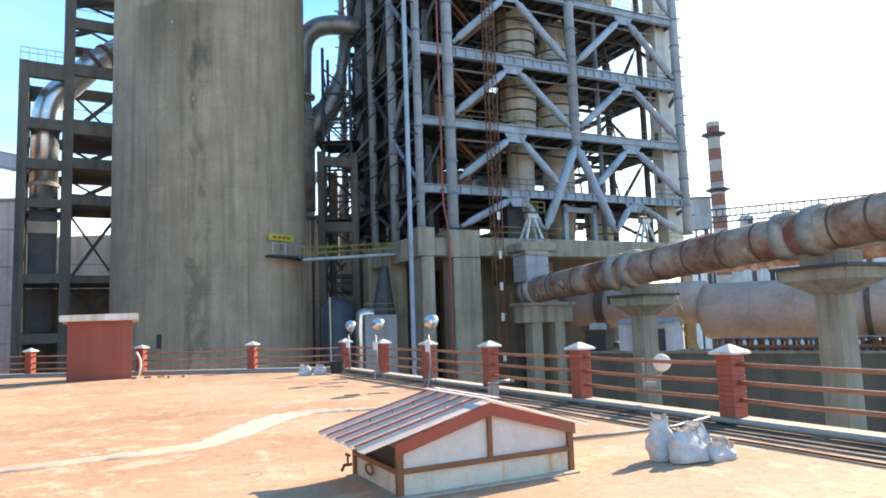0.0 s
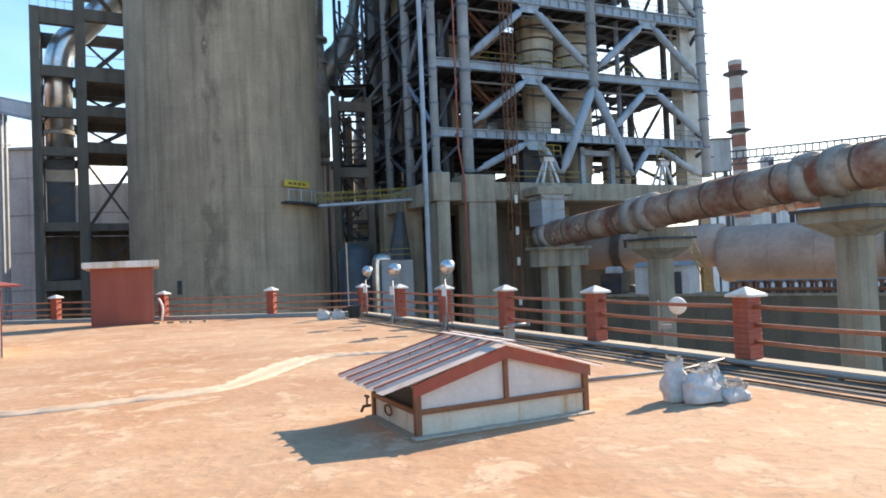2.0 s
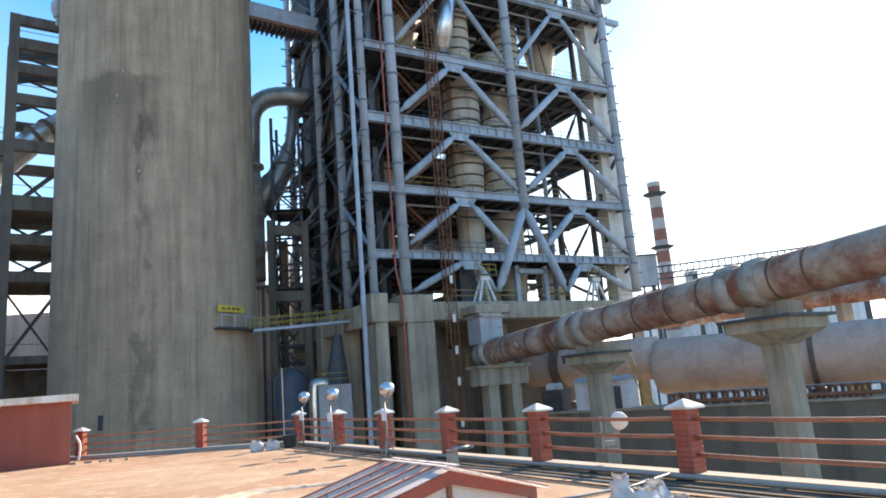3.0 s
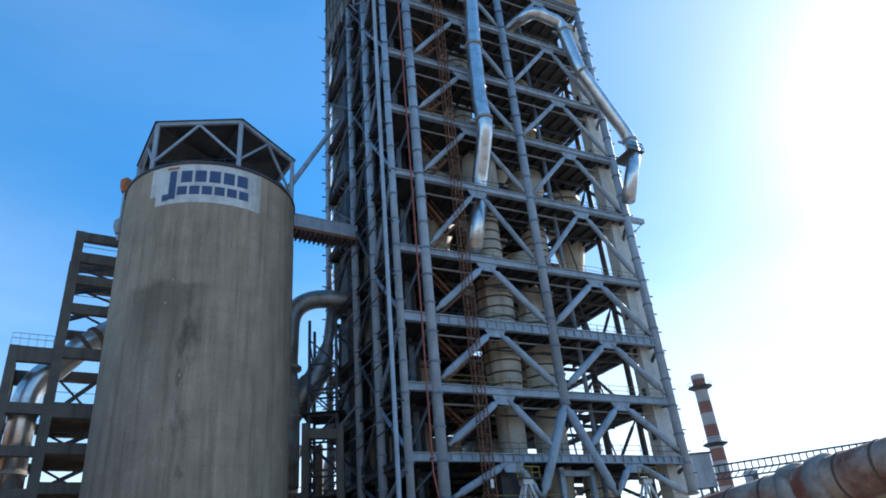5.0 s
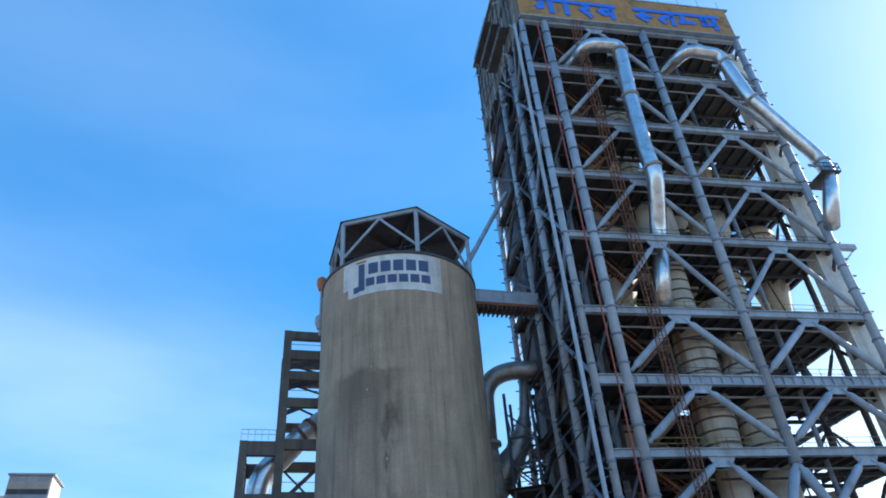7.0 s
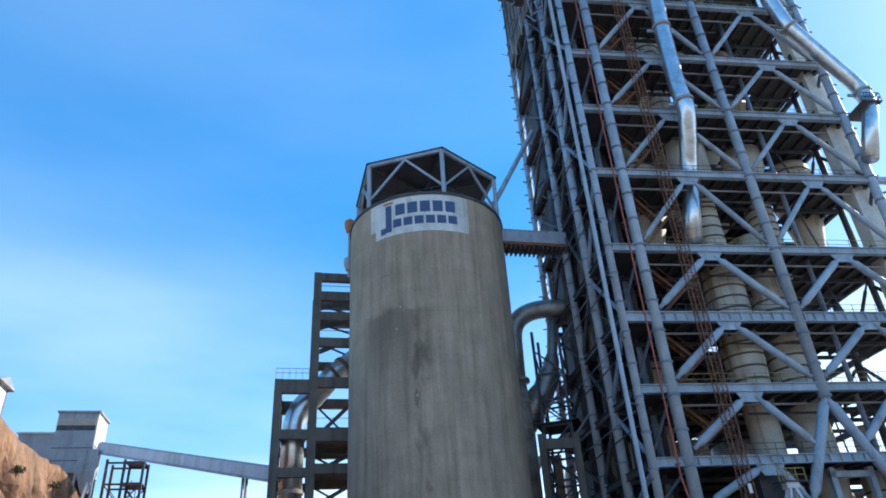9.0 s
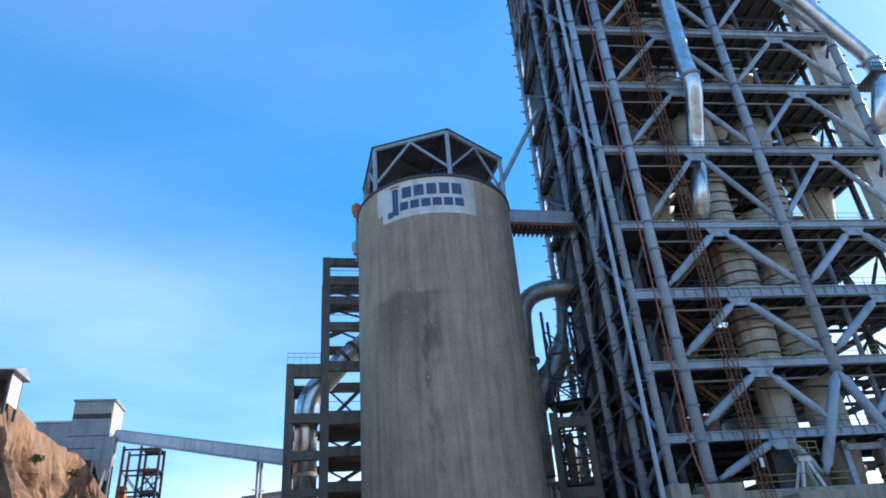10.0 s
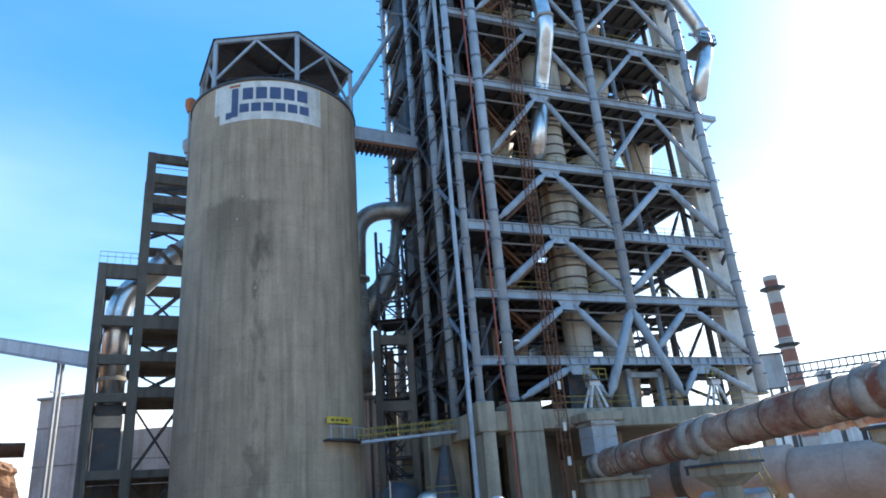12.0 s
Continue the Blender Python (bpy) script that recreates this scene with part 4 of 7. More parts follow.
part("fan", tube(B(), [(SC.x + 4, SC.y, HZ0), (SC.x + 4, SC.y, HZ0 + 1.6)], 0.9, 16), M_GREYSHEET, filt)
# orange vent heads and the riser pipe on the silo's flank
ov = thing("vent_pipe", (-29.4, 59.62, 36.8), "orange vent heads on a thin riser up the silo's flank", "pipe")
ovx, ovy = -29.4, 59.62
part("riser", tube(B(), [(ovx, ovy, 36.8), (ovx, ovy, 43.6)], 0.16, 10), M_GREYSHEET, ov)
for z in (38.5, 43.4):
    part("head", tube(B(), [(ovx, ovy, z - 0.9), (ovx, ovy, z - 0.2), (ovx, ovy, z + 0.5), (ovx, ovy, z + 0.8)], [0.35, 0.58, 0.58, 0.28], 14), M_ORANGE if z > 40 else M_GREYSHEET, ov)
    part("bracket", bar(B(), (ovx, ovy, z - 1.0), (-29.1, 59.85, z - 1.0), 0.15), M_STEEL_D, ov)

# painted sign on the curved wall: a pale panel with plain navy shapes for the lettering
def on_silo(phi, z, off):
    a = radians(phi)
    return (SC.x + (SR + off) * math.cos(a), SC.y + (SR + off) * math.sin(a), z)
def patch(bm, p0, p1, z0, z1, off, thick=0.02, lean=0.0):
    """A curved plate on the silo; lean: how far its top is shifted in degrees."""
    n = max(1, int(abs(p1 - p0) / 2.0))
    rows = []
    for i in range(n + 1):
        p = p0 + (p1 - p0) * i / n
        rows.append([bm.verts.new(on_silo(*q)) for q in ((p, z0, off), (p + lean, z1, off), (p + lean, z1, off + thick), (p, z0, off + thick))])
    for a, c in zip(rows, rows[1:]):
        for i in range(4):
            bm.faces.new((a[i], a[(i + 1) % 4], c[(i + 1) % 4], c[i]))
    bm.faces.new(rows[0]); bm.faces.new(rows[-1][::-1])
    bmesh.ops.recalc_face_normals(bm, faces=bm.faces)
    return bm
sgn = thing("silo_sign", on_silo(-77, 37.6, 0.02), "white painted panel with navy lettering on the silo", "sign")
b = patch(B(), -108.5, -41, 37.1, 41.35, 0.015)
patch(b, -113, -108.5, 38.2, 41.35, 0.015)
part("panel", b, M_OFFWHITE, sgn)
b = patch(B(), -99.8, -95.2, 37.6, 40.75, 0.04)
patch(b, -103.8, -99.8, 37.5, 38.2, 0.042)
part("navy_block", b, M_NAVY, sgn)
part("small_mark", patch(B(), -101.5, -94.0, 40.9, 41.15, 0.04), M_ORANGE, sgn)
for k in range(5):
    part("navy_block", patch(B(), -92.3 + k * 8.7, -85.4 + k * 8.7, 39.35, 40.65, 0.04), M_NAVY, sgn)
for k in range(6):
    part("navy_block", patch(B(), -94.2 + k * 7.65, -88.0 + k * 7.65, 37.98, 38.92, 0.04), M_NAVY, sgn)
for k in range(22):
    part("form_mark", patch(B(), -100 + 3 * (k % 7), -98.8 + 3 * (k % 7), -8 + 2.18 * k, -7.75 + 2.18 * k, 0.004, 0.012), M_CONC, silo)
part("access_hatch", patch(B(), -100.5, -98.0, 0.3, 1.4, 0.01, 0.06), M_STEEL_D, silo)

# bracket platform with a yellow plate, and the walkway to the tower
plat = thing("silo_platform", (-13.4, 57.6, 7.4), "small bracket platform with a yellow plate on the silo", "platform")
part("plate", patch(B(), -41.0, -22.0, 8.95, 9.5, 0.35, 0.04), M_YELLOW, plat)
for k in range(4):
    part("plate_mark", patch(B(), -38.5 + k * 3.4, -36.2 + k * 3.4, 9.12, 9.32, 0.395, 0.01), M_RUST, plat)
part("deck", patch(B(), -42.0, -10.0, 7.5, 7.65, 0.02, 1.0), M_STEEL_D, plat)
for ph in (-41, -33, -25, -17):
    part("stanchion", tube(B(), [on_silo(ph, 7.65, 0.95), on_silo(ph, 8.7, 0.95)], 0.04, 6), M_STEEL, plat)
part("rail", patch(B(), -42, -10, 8.6, 8.66, 0.92, 0.05), M_STEEL, plat)
wk = thing("walkway", (-9.5, 60.5, 7.0), "steel walkway with yellow rails between silo and tower", "walkway")
wa, wb = Vector((-12.2, 58.9, 7.35)), Vector((-3.6, 62.2, 7.9))
part("deck", bar(B(), wa, wb, 1.0, 0.22), M_STEEL, wk)
for off in (-0.5, 0.5):
    for h in (0.55, 1.05):
        part("rail", tube(B(), [wa + Vector((0.2 * off, off, h)), wb + Vector((0.2 * off, off, h))], 0.035, 6), M_DULLYEL, wk)
    for k in range(9):
        p = wa.lerp(wb, k / 8) + Vector((0.2 * off, off, 0.1))
        part("rail_post", tube(B(), [p, p + Vector((0, 0, 0.95))], 0.03, 6), M_DULLYEL, wk)
br = thing("top_bridge", (-10, 66, 39.7), "grey plate-girder bridge between silo top and tower", "bridge")
ba, bb2 = Vector((-13.4, 65.2, 0)), Vector((-6.9, 69.0, 0))
for dz, w, h, mt in ((41.5, 1.9, 0.16, M_STEEL), (39.75, 2.1, 0.35, M_RUST)):
    part("flange", bar(B(), (ba.x, ba.y, dz), (bb2.x, bb2.y, dz), w, h), mt, br)
side = (bb2 - ba).normalized().cross(Vector((0, 0, 1)))
for o in (-0.85, 0.85):
    part("side_plate", bar(B(), (ba.x + side.x * o, ba.y + side.y * o, 40.67), (bb2.x + side.x * o, bb2.y + side.y * o, 40.67), 0.1, 1.48), M_STEEL, br)
for k in range(14):
    p = ba.lerp(bb2, (k + 0.5) / 14)
    part("bracket", bar(B(), (p.x - side.x, p.y - side.y, 39.35), (p.x + side.x, p.y + side.y, 39.35), 0.14, 0.4), M_STEEL_D, br)
part("pipe", tube(B(), [(-13.15, 63.0, 44.2), (-8.9, 72.5, 60.5)], 0.3, 10), M_STEEL, thing("inclined_chute", (-12.4, 63.2, 44.6), "thin blue-grey inclined pipe from silo canopy to tower", "pipe"))

# ---------------------------------------------------------------- silver duct, lattice and concrete rack in the gap between silo and tower
gd = thing("silver_gas_duct", (-10.7, 73.2, GROUND), "big silver-clad gas duct elbow behind the silo", "duct")
pts = bend((-4.0, 75.0, 34.6), (-14.7, 72.7, 35.4), (-14.9, 72.5, 26.0), 10, 0.42)
part("elbow", tube(B(), pts, 1.08, 24), M_CLAD2, gd, smooth=True)
part("drop", tube(B(), [(-14.9, 72.5, 26.0), (-14.9, 72.5, 23.5), (-15.2, 72.5, 17.5), (-15.2, 72.5, 14)], [1.08, 1.4, 1.7, 1.7], 24), M_DUCTGREY, gd, smooth=True)
part("branch", tube(B(), bend((-10.2, 74.2, 34.2), (-11.0, 74.0, 27.0), (-15.2, 73.4, 21.4), 8, 0.5), [0.6] * 3 + [0.9] * 2 + [1.25] * 3 + [1.5] * 3, 20), M_CLAD2, gd, smooth=True)
for z in (26.4, 23.8, 21.0):
    part("joint_ring", tube(B(), [(-14.9, 72.5, z), (-14.9, 72.5, z + 0.3)], 1.5, 24), M_DUCTGREY, gd)
lt = thing("duct_trestle", (-11.5, 72, GROUND), "dark steel lattice trestle carrying the gas duct", "trestle")
xs, ys = (-12.3, -9.4), (71.2, 74.6)
for x in xs:
    for y in ys:
        part("leg", bar(B(), (x, y, GROUND), (x, y, 31.5), 0.3), M_STEEL_D, lt)
for k in range(15):
    z = -10 + k * 2.8
    if z > 29:
        break
    for x in xs:
        part("tie", bar(B(), (x, ys[0], z), (x, ys[1], z), 0.2), M_STEEL_D, lt)
        part("diagonal", bar(B(), (x, ys[k % 2], z), (x, ys[1 - k % 2], z + 2.8), 0.16), M_STEEL_D, lt)
    for y in ys:
        part("tie", bar(B(), (xs[0], y, z), (xs[1], y, z), 0.2), M_STEEL_D, lt)
        part("diagonal", bar(B(), (xs[k % 2], y, z), (xs[1 - k % 2], y, z + 2.8), 0.16), M_STEEL_D, lt)
    if k % 3 == 2:
        part("platform", box(B(), xs[0] - 0.8, xs[1] + 0.9, ys[0] - 0.8, ys[1] + 0.4, z + 0.15, z + 0.22), M_DECK, lt)
        for h in (0.7, 1.2):
            part("rail", bar(B(), (xs[0] - 0.8, ys[0] - 0.8, z + h), (xs[1] + 0.9, ys[0] - 0.8, z + h), 0.06), M_STEEL_D, lt)
rk = thing("concrete_rack", (-9, 68, GROUND), "brown-stained concrete pipe rack beside the tower", "rack")
for x, y in ((-12.4, 67.6), (-9.2, 69.0)):
    part("column", box(B(), x, x + 0.7, y, y + 0.7, GROUND, 19.2), M_CONC_D, rk)
for x, y in ((-12.6, 77.5), (-9.4, 78.5)):
    part("column", box(B(), x, x + 0.7, y, y + 0.7, GROUND, 19.2), M_CONC_D, rk)
for z in (4.0, 11.5, 18.2):
    part("beam", bar(B(), (-12.0, 67.9, z), (-8.9, 69.3, z), 0.6, 1.0), M_CONC_D, rk)
    part("beam", bar(B(), (-9.0, 69.7, z), (-9.1, 78.6, z), 0.5, 0.9), M_CONC_D, rk)
tk = thing("blue_tank", (-10.4, 66.0, GROUND), "tall blue-grey steel tank at the tower's foot", "tank")
part("shell", tube(B(), [(-10.3, 66.2, GROUND), (-10.3, 66.2, 3.4), (-10.3, 66.2, 4.2)], [1.6, 1.6, 0.6], 24), mat("tank_blue", (0.10, 0.13, 0.17), 0.6, dark=0.7, scale=0.8), tk, smooth=True)
bh = thing("bag_filter", (-6.2, 61.5, GROUND), "grey louvred filter housing with a bent duct", "filter")
part("housing", box(B(), -7.1, -4.3, 60.6, 63.0, GROUND, 2.4), M_GREYSHEET, bh)
for k in range(16):
    part("louvre", box(B(), -6.7, -4.5, 60.5, 60.597, -8 + k * 0.62, -7.7 + k * 0.62), M_GREYSHEET, bh)
part("duct", tube(B(), bend((-7.6, 61.4, GROUND), (-7.6, 61.4, 2.6), (-5.6, 61.8, 2.7), 8, 0.12), 0.5, 16), M_CLAD, bh, smooth=True)
b = B()
tube(b, [(-5.6, 61.9, 2.403), (-5.4, 62.0, 6.8)], [1.1, 0.35], 12)
part("hopper", b, M_STEEL_D, bh)
for h in (0.5, 1.0):
    part("rail", bar(B(), (-7.1, 60.6, 2.4 + h), (-4.3, 60.6, 2.4 + h), 0.05), M_DULLYEL, bh)

# block added to stand for dark clutter and close the bright gap
mb = thing("gap_backing", (-16, 92, GROUND), "dark sheet-clad block added behind the gap between silo and tower", "building")
part("wall", box(B(), -26, 2, 88, 100, GROUND, 15.5), M_GREYSHEET, mb)
part("roof", box(B(), -26.4, 2.4, 87.6, 100.4, 15.503, 15.9), M_STEEL_D, mb)
for k in range(7):
    part("wall_rib", box(B(), -25 + k * 4, -24.7 + k * 4, 87.8, 87.997, GROUND, 15.5), M_STEEL_D, mb)
for k in range(4):
    part("roof_duct", tube(B(), bend((-22 + k * 4.5, 90, 15.9), (-22 + k * 4.5, 90, 20.5 + k % 2), (-19.5 + k * 4.5, 90, 20.6 + k % 2), 6, 0.4), 0.7, 14), M_GREYSHEET, mb, smooth=True)
# loose pipework filling the gap at several heights
random.seed(11)
gp = thing("gap_pipework", (-10.5, 70, GROUND), "tangle of small pipes and stays beside the trestle", "pipes")
for k in range(46):
    x, y, z = random.uniform(-14.2, -8.2), random.uniform(69.6, 75.5), random.uniform(-8, 26)
    d = random.choice(((3.2, 0.4, 0), (0.3, 3.0, 0), (0, 0, 4.5), (2.0, 0.3, 2.4), (-2.0, 0.5, 2.4)))
    part("small_pipe", tube(B(), [(x, y, z), (x + d[0], y + d[1], z + d[2])], random.choice((0.05, 0.08, 0.14)), 7), random.choice((M_STEEL_D, M_STEEL_D, M_STEEL, M_RUST, M_PIPE)), gp)
random.seed(0)
# ---------------------------------------------------------------- vessels and pipes standing in the tower
def vessel(u, v, profile, label, bands=(), name="cyclone", material=None, band_r=1.045):
    """A turned vessel: (z, radius) pairs from the bottom up; bands: from, to, step."""
    material = material or M_VESSEL
    t = thing(name, TW @ Matrix.Translation((u, v, profile[0][0])), label, "vessel", "preheater vessels")
    part("shell", tube(B(), [(u, v, z) for z, r in profile], [r for z, r in profile], 28), material, t, m=TW, smooth=True)
    zs, rs = [z for z, r in profile], [r for z, r in profile]
    if bands:
        z = bands[0]
        while z < bands[1]:
            r = float(np.interp(z, zs, rs)) * band_r
            part("band", tube(B(), [(u, v, z - 0.09), (u, v, z + 0.09)], r, 28), M_BAND, t, m=TW)
            z += bands[2]
    return t

vessel(10.7, 5.2, [(9, 1.2), (14, 1.35), (18.6, 1.45), (21, 1.75), (25, 2.0), (33.8, 2.05), (34.6, 1.6), (44.5, 1.6), (46, 2.3), (50, 2.3), (51, 1.2)], "tall cream riser duct ringed with rusty bands", (20.4, 44.6, 1.2), "riser_duct")
vessel(15.7, 5.6, [(9, 1.3), (13, 1.7), (17, 1.7), (19.0, 1.6), (21, 1.95), (29.5, 1.95), (31, 1.4), (38, 1.3)], "cream riser duct with rusty rings and dust stains", (20.4, 30, 1.2), "riser_duct")
vessel(18.3, 6.2, [(33, 1.1), (36, 1.45), (46, 1.5), (47.5, 2.2), (50, 2.2)], "cream ringed duct section under a cyclone", (35, 46, 0.95), "riser_duct")
vessel(26.0, 9.2, [(34, 0.8), (38, 1.15), (44.5, 2.5), (49.5, 2.6), (50.2, 2.4)], "cream cyclone with a long tapering cone", (45, 49.6, 1.3))
vessel(20.6, 12.5, [(26, 0.8), (29, 1.2), (35.5, 2.9), (41.5, 3.0)], "large dusty cyclone with a tapering cone", (36, 41.5, 1.6))
vessel(6.2, 9.5, [(34, 0.8), (37, 1.1), (43.5, 2.8), (49.5, 2.9), (50.2, 2.6)], "large dusty cyclone with a tapering cone", (44, 49.6, 1.6))
vessel(7.4, 8.2, [(52, 0.8), (54.5, 1.1), (60.5, 2.7), (66.5, 2.8), (67.4, 2.4)], "large dusty cyclone with a tapering cone", (61, 66.5, 1.6))
vessel(20.4, 8.4, [(52, 0.8), (54.5, 1.1), (60.5, 2.7), (66.5, 2.8), (67.4, 2.4)], "large dusty cyclone with a tapering cone", (61, 66.5, 1.6))
vessel(13.2, 11.5, [(53, 1.0), (58, 1.5), (69, 1.6), (74, 2.2), (76.4, 2.2)], "cream riser duct with rusty rings and dust stains", (54, 73, 1.1), "riser_duct")
vessel(24.8, 12.0, [(60, 0.7), (63, 1.1), (69.5, 2.4), (76, 2.5)], "large dusty cyclone with a tapering cone", (70, 76, 1.6))
vessel(4.0, 13.0, [(14, 1.0), (18, 1.4), (24.5, 2.8), (31.5, 2.9)], "large dusty cyclone with a tapering cone", (25, 31.5, 1.6))
vessel(21.5, 6.5, [(8.7, 1.4), (12.6, 1.6), (14.5, 1.0), (17.5, 1.0)], "stubby dusty hopper on the podium", (9.5, 12.5, 1.0), "feed_hopper")
# extra rear vessels added as bulk, to darken the inside and thicken its shadow
for i, (z0, z1) in enumerate(zip(LEVELS[1:], LEVELS[2:])):
    for k, (u, v) in enumerate(((2.4, 17.0), (8.6, 16.6), (14.6, 17.2), (20.6, 17.0))):
        if (k == 3 and i < 3) or (i + k) % 5 == 4:
            continue
        r = (2.5, 2.2, 2.7)[(i + k) % 3]
        zc = z0 + (z1 - z0) * 0.45
        vessel(u, v, [(z0 + 0.3, 0.7), (zc, r), (z1 - 0.9, r), (z1 - 0.5, r * 0.7)], "dusty vessel deep inside the tower", (), "cyclone")
bx = thing("feed_box", TW @ Matrix.Translation((9, 2.2, 9)), "dark blue-grey feed box with yellow rails on the podium", "machine")
part("box", box(B(), 6.4, 8.4, 1.2, 3.0, 8.62, 12.6), M_STEEL_D, bx, m=TW)
part("frame", box(B(), 13.0, 13.5, 1.3, 1.8, 8.62, 12.8), M_STEEL, bx, m=TW)
part("frame", box(B(), 16.6, 17.1, 1.3, 1.8, 8.62, 12.8), M_STEEL, bx, m=TW)
part("cross_beam", box(B(), 13.0, 17.1, 1.3, 1.8, 12.0, 12.5), M_STEEL, bx, m=TW)
# little trestle stands with railed tops on the podium edge
def stand(u):
    t = thing("damper_stand", TW @ Matrix.Translation((u, -1.2, 9)), "small splayed steel stand with a yellow-railed top", "stand", "damper stands")
    for du, dv in ((-0.9, -0.4), (0.9, -0.4), (-0.9, 0.6), (0.9, 0.6)):
        part("leg", bar(B(), (u + du, -0.2 + dv, 8.96), (u + du * 0.25, -0.2 + dv * 0.4, 11.0), 0.22), M_SHEET, t, m=TW)
    part("head", box(B(), u - 0.55, u + 0.55, -0.55, 0.2, 10.95, 11.4), M_SHEET, t, m=TW)
    for h in (11.9, 12.4):
        part("rail", box(B(), u - 1.2, u + 1.2, -0.75, -0.69, h, h + 0.06), M_DULLYEL, t, m=TW)
    for k in range(4):
        part("rail_post", box(B(), u - 1.2 + k * 0.78, u - 1.14 + k * 0.78, -0.75, -0.69, 11.3, 12.4), M_DULLYEL, t, m=TW)
    part("rail_deck", box(B(), u - 1.25, u + 1.25, -0.8, 0.3, 11.4, 11.48), M_STEEL_D, t, m=TW)
stand(8.1)
stand(21.9)
for u0, u1 in ((3.2, 12.0), (14.5, 29.0)):
    for h in (0.55, 1.05):
        part("podium_rail", tube(B(), [(u0, -0.6, 8.95 + h), (u1, -0.6, 8.95 + h)], 0.035, 6), M_DULLYEL, tower, m=TW)

# dusty machine housings with bent ducts on the podium floor
def podium_machine(u, v, w, d, h, r):
    t = thing("fan_housing", TW @ Matrix.Translation((u, v, 8.6)), "dusty grey-brown fan housing with a bent duct on the podium", "machine", "podium machines")
    b = box(B(), u, u + w, v, v + d, 8.62, 8.6 + h)
    bmesh.ops.bevel(b, geom=b.edges[:], offset=0.12, segments=2, affect='EDGES')
    part("housing", b, M_DUCTGREY, t, m=TW)
    part("duct", tube(B(), bend((u + w * 0.5, v + d * 0.5, 8.6 + h), (u + w * 0.5, v + d * 0.5, 10.2 + h), (u + w * 0.5 + 2.6, v + d * 0.5, 10.4 + h), 6, 0.5), r, 16), M_DUCTGREY, t, m=TW, smooth=True)
    part("motor", tube(B(), [(u + w + 0.1, v + d * 0.5, 9.3), (u + w + 1.3, v + d * 0.5, 9.3)], 0.45, 14), M_STEEL_M, t, m=TW, smooth=True)
    part("plinth", box(B(), u + w + 0.05, u + w + 1.4, v + d * 0.5 - 0.4, v + d * 0.5 + 0.4, 8.62, 8.9), M_CONC, t, m=TW)
for u, v, w, d, h, r in ((2.2, 15.0, 3.0, 3.4, 3.2, 0.7), (7.6, 14.4, 3.2, 3.6, 3.8, 0.8), (12.8, 15.2, 2.8, 3.2, 3.3, 0.7), (17.4, 14.6, 3.0, 3.4, 3.7, 0.75), (22.4, 15.6, 2.6, 3.2, 2.6, 0.5)):
    podium_machine(u, v, w, d, h, r)

# silver pipes down the face
def face_pipe(pts, r, label, rings):
    t = thing("down_pipe", TW @ Matrix.Translation(pts[-1]), label, "pipe", "face pipes")
    path = [Vector(pts[0])]
    for a, c, d in zip(pts, pts[1:], pts[2:]):
        a, c, d = Vector(a), Vector(c), Vector(d)
        l = min((c - a).length, (d - c).length, 2.4) * 0.45
        p, q = c + (a - c).normalized() * l, c + (d - c).normalized() * l
        path += [p * (1 - k) ** 2 + c * 2 * k * (1 - k) + q * k * k for k in (0, 0.25, 0.5, 0.75, 1)]
    path.append(Vector(pts[-1]))
    part("pipe", tube(B(), path, r, 20), M_CLAD, t, m=TW, smooth=True)
    for i, f in rings:
        p, q = Vector(pts[i]), Vector(pts[i + 1])
        c, d = p.lerp(q, f), (q - p).normalized()
        part("joint_ring", tube(B(), [c - d * 0.16, c + d * 0.16], r * 1.16, 20), M_DUCTGREY, t, m=TW)
        part("bracket", bar(B(), c + Vector((-1.6, 0.4, -0.2)), c + Vector((1.6, 0.4, -0.2)), 0.22, 0.3), M_STEEL, t, m=TW)
    return t
face_pipe([(2.4, 4.0, 71.0), (4.3, -1.8, 71.1), (8.55, -1.8, 71.4), (7.9, -1.8, 61.4), (7.7, -1.8, 53.0), (8.0, -1.8, 49.6), (8.3, 1.2, 44.3), (8.0, 1.8, 41.0), (6.6, 1.8, 34.7)], 0.92, "thick silver-clad gas pipe down the tower face", ((2, 0.12), (2, 0.95), (4, 0.7), (6, 0.6)))
face_pipe([(15.6, 4.0, 72.0), (18.3, -1.8, 72.0), (22.6, -1.8, 71.6), (24.2, -1.8, 63.7), (30.0, -1.8, 53.8), (30.2, -1.8, 51.2), (27.3, -1.7, 43.8)], 0.85, "silver-clad gas pipe slanting past the tower's edge", ((2, 0.2), (3, 0.04), (4, 0.2)))
pb = thing("pipe_balcony", TW @ Matrix.Translation((29.2, 0, 51)), "small dark steel balcony round the slanting pipe", "balcony")
part("floor", box(B(), 28.5, 30.9, -2.9, 0.6, 51.0, 51.12), M_DECK, pb, m=TW)
for z in (51.6, 52.2):
    part("rail", box(B(), 28.5, 30.9, -2.9, -2.82, z, z + 0.08), M_STEEL_D, pb, m=TW)
    part("rail", box(B(), 30.82, 30.9, -2.9, 0.6, z + 0.004, z + 0.084), M_STEEL_D, pb, m=TW)
for k in range(7):
    part("rail_post", box(B(), 28.5 + k * 0.39, 28.56 + k * 0.39, -2.89, -2.83, 51.12, 52.2), M_STEEL_D, pb, m=TW)
part("stub_beam", box(B(), 28.5, 30.6, -0.3, 0.3, 41.9, 42.5), M_STEEL, tower, m=TW)
part("stub_brace", bar(B(), (28.5, 0, 40.2), (30.4, 0, 41.95), 0.12), M_STEEL, tower, m=TW)

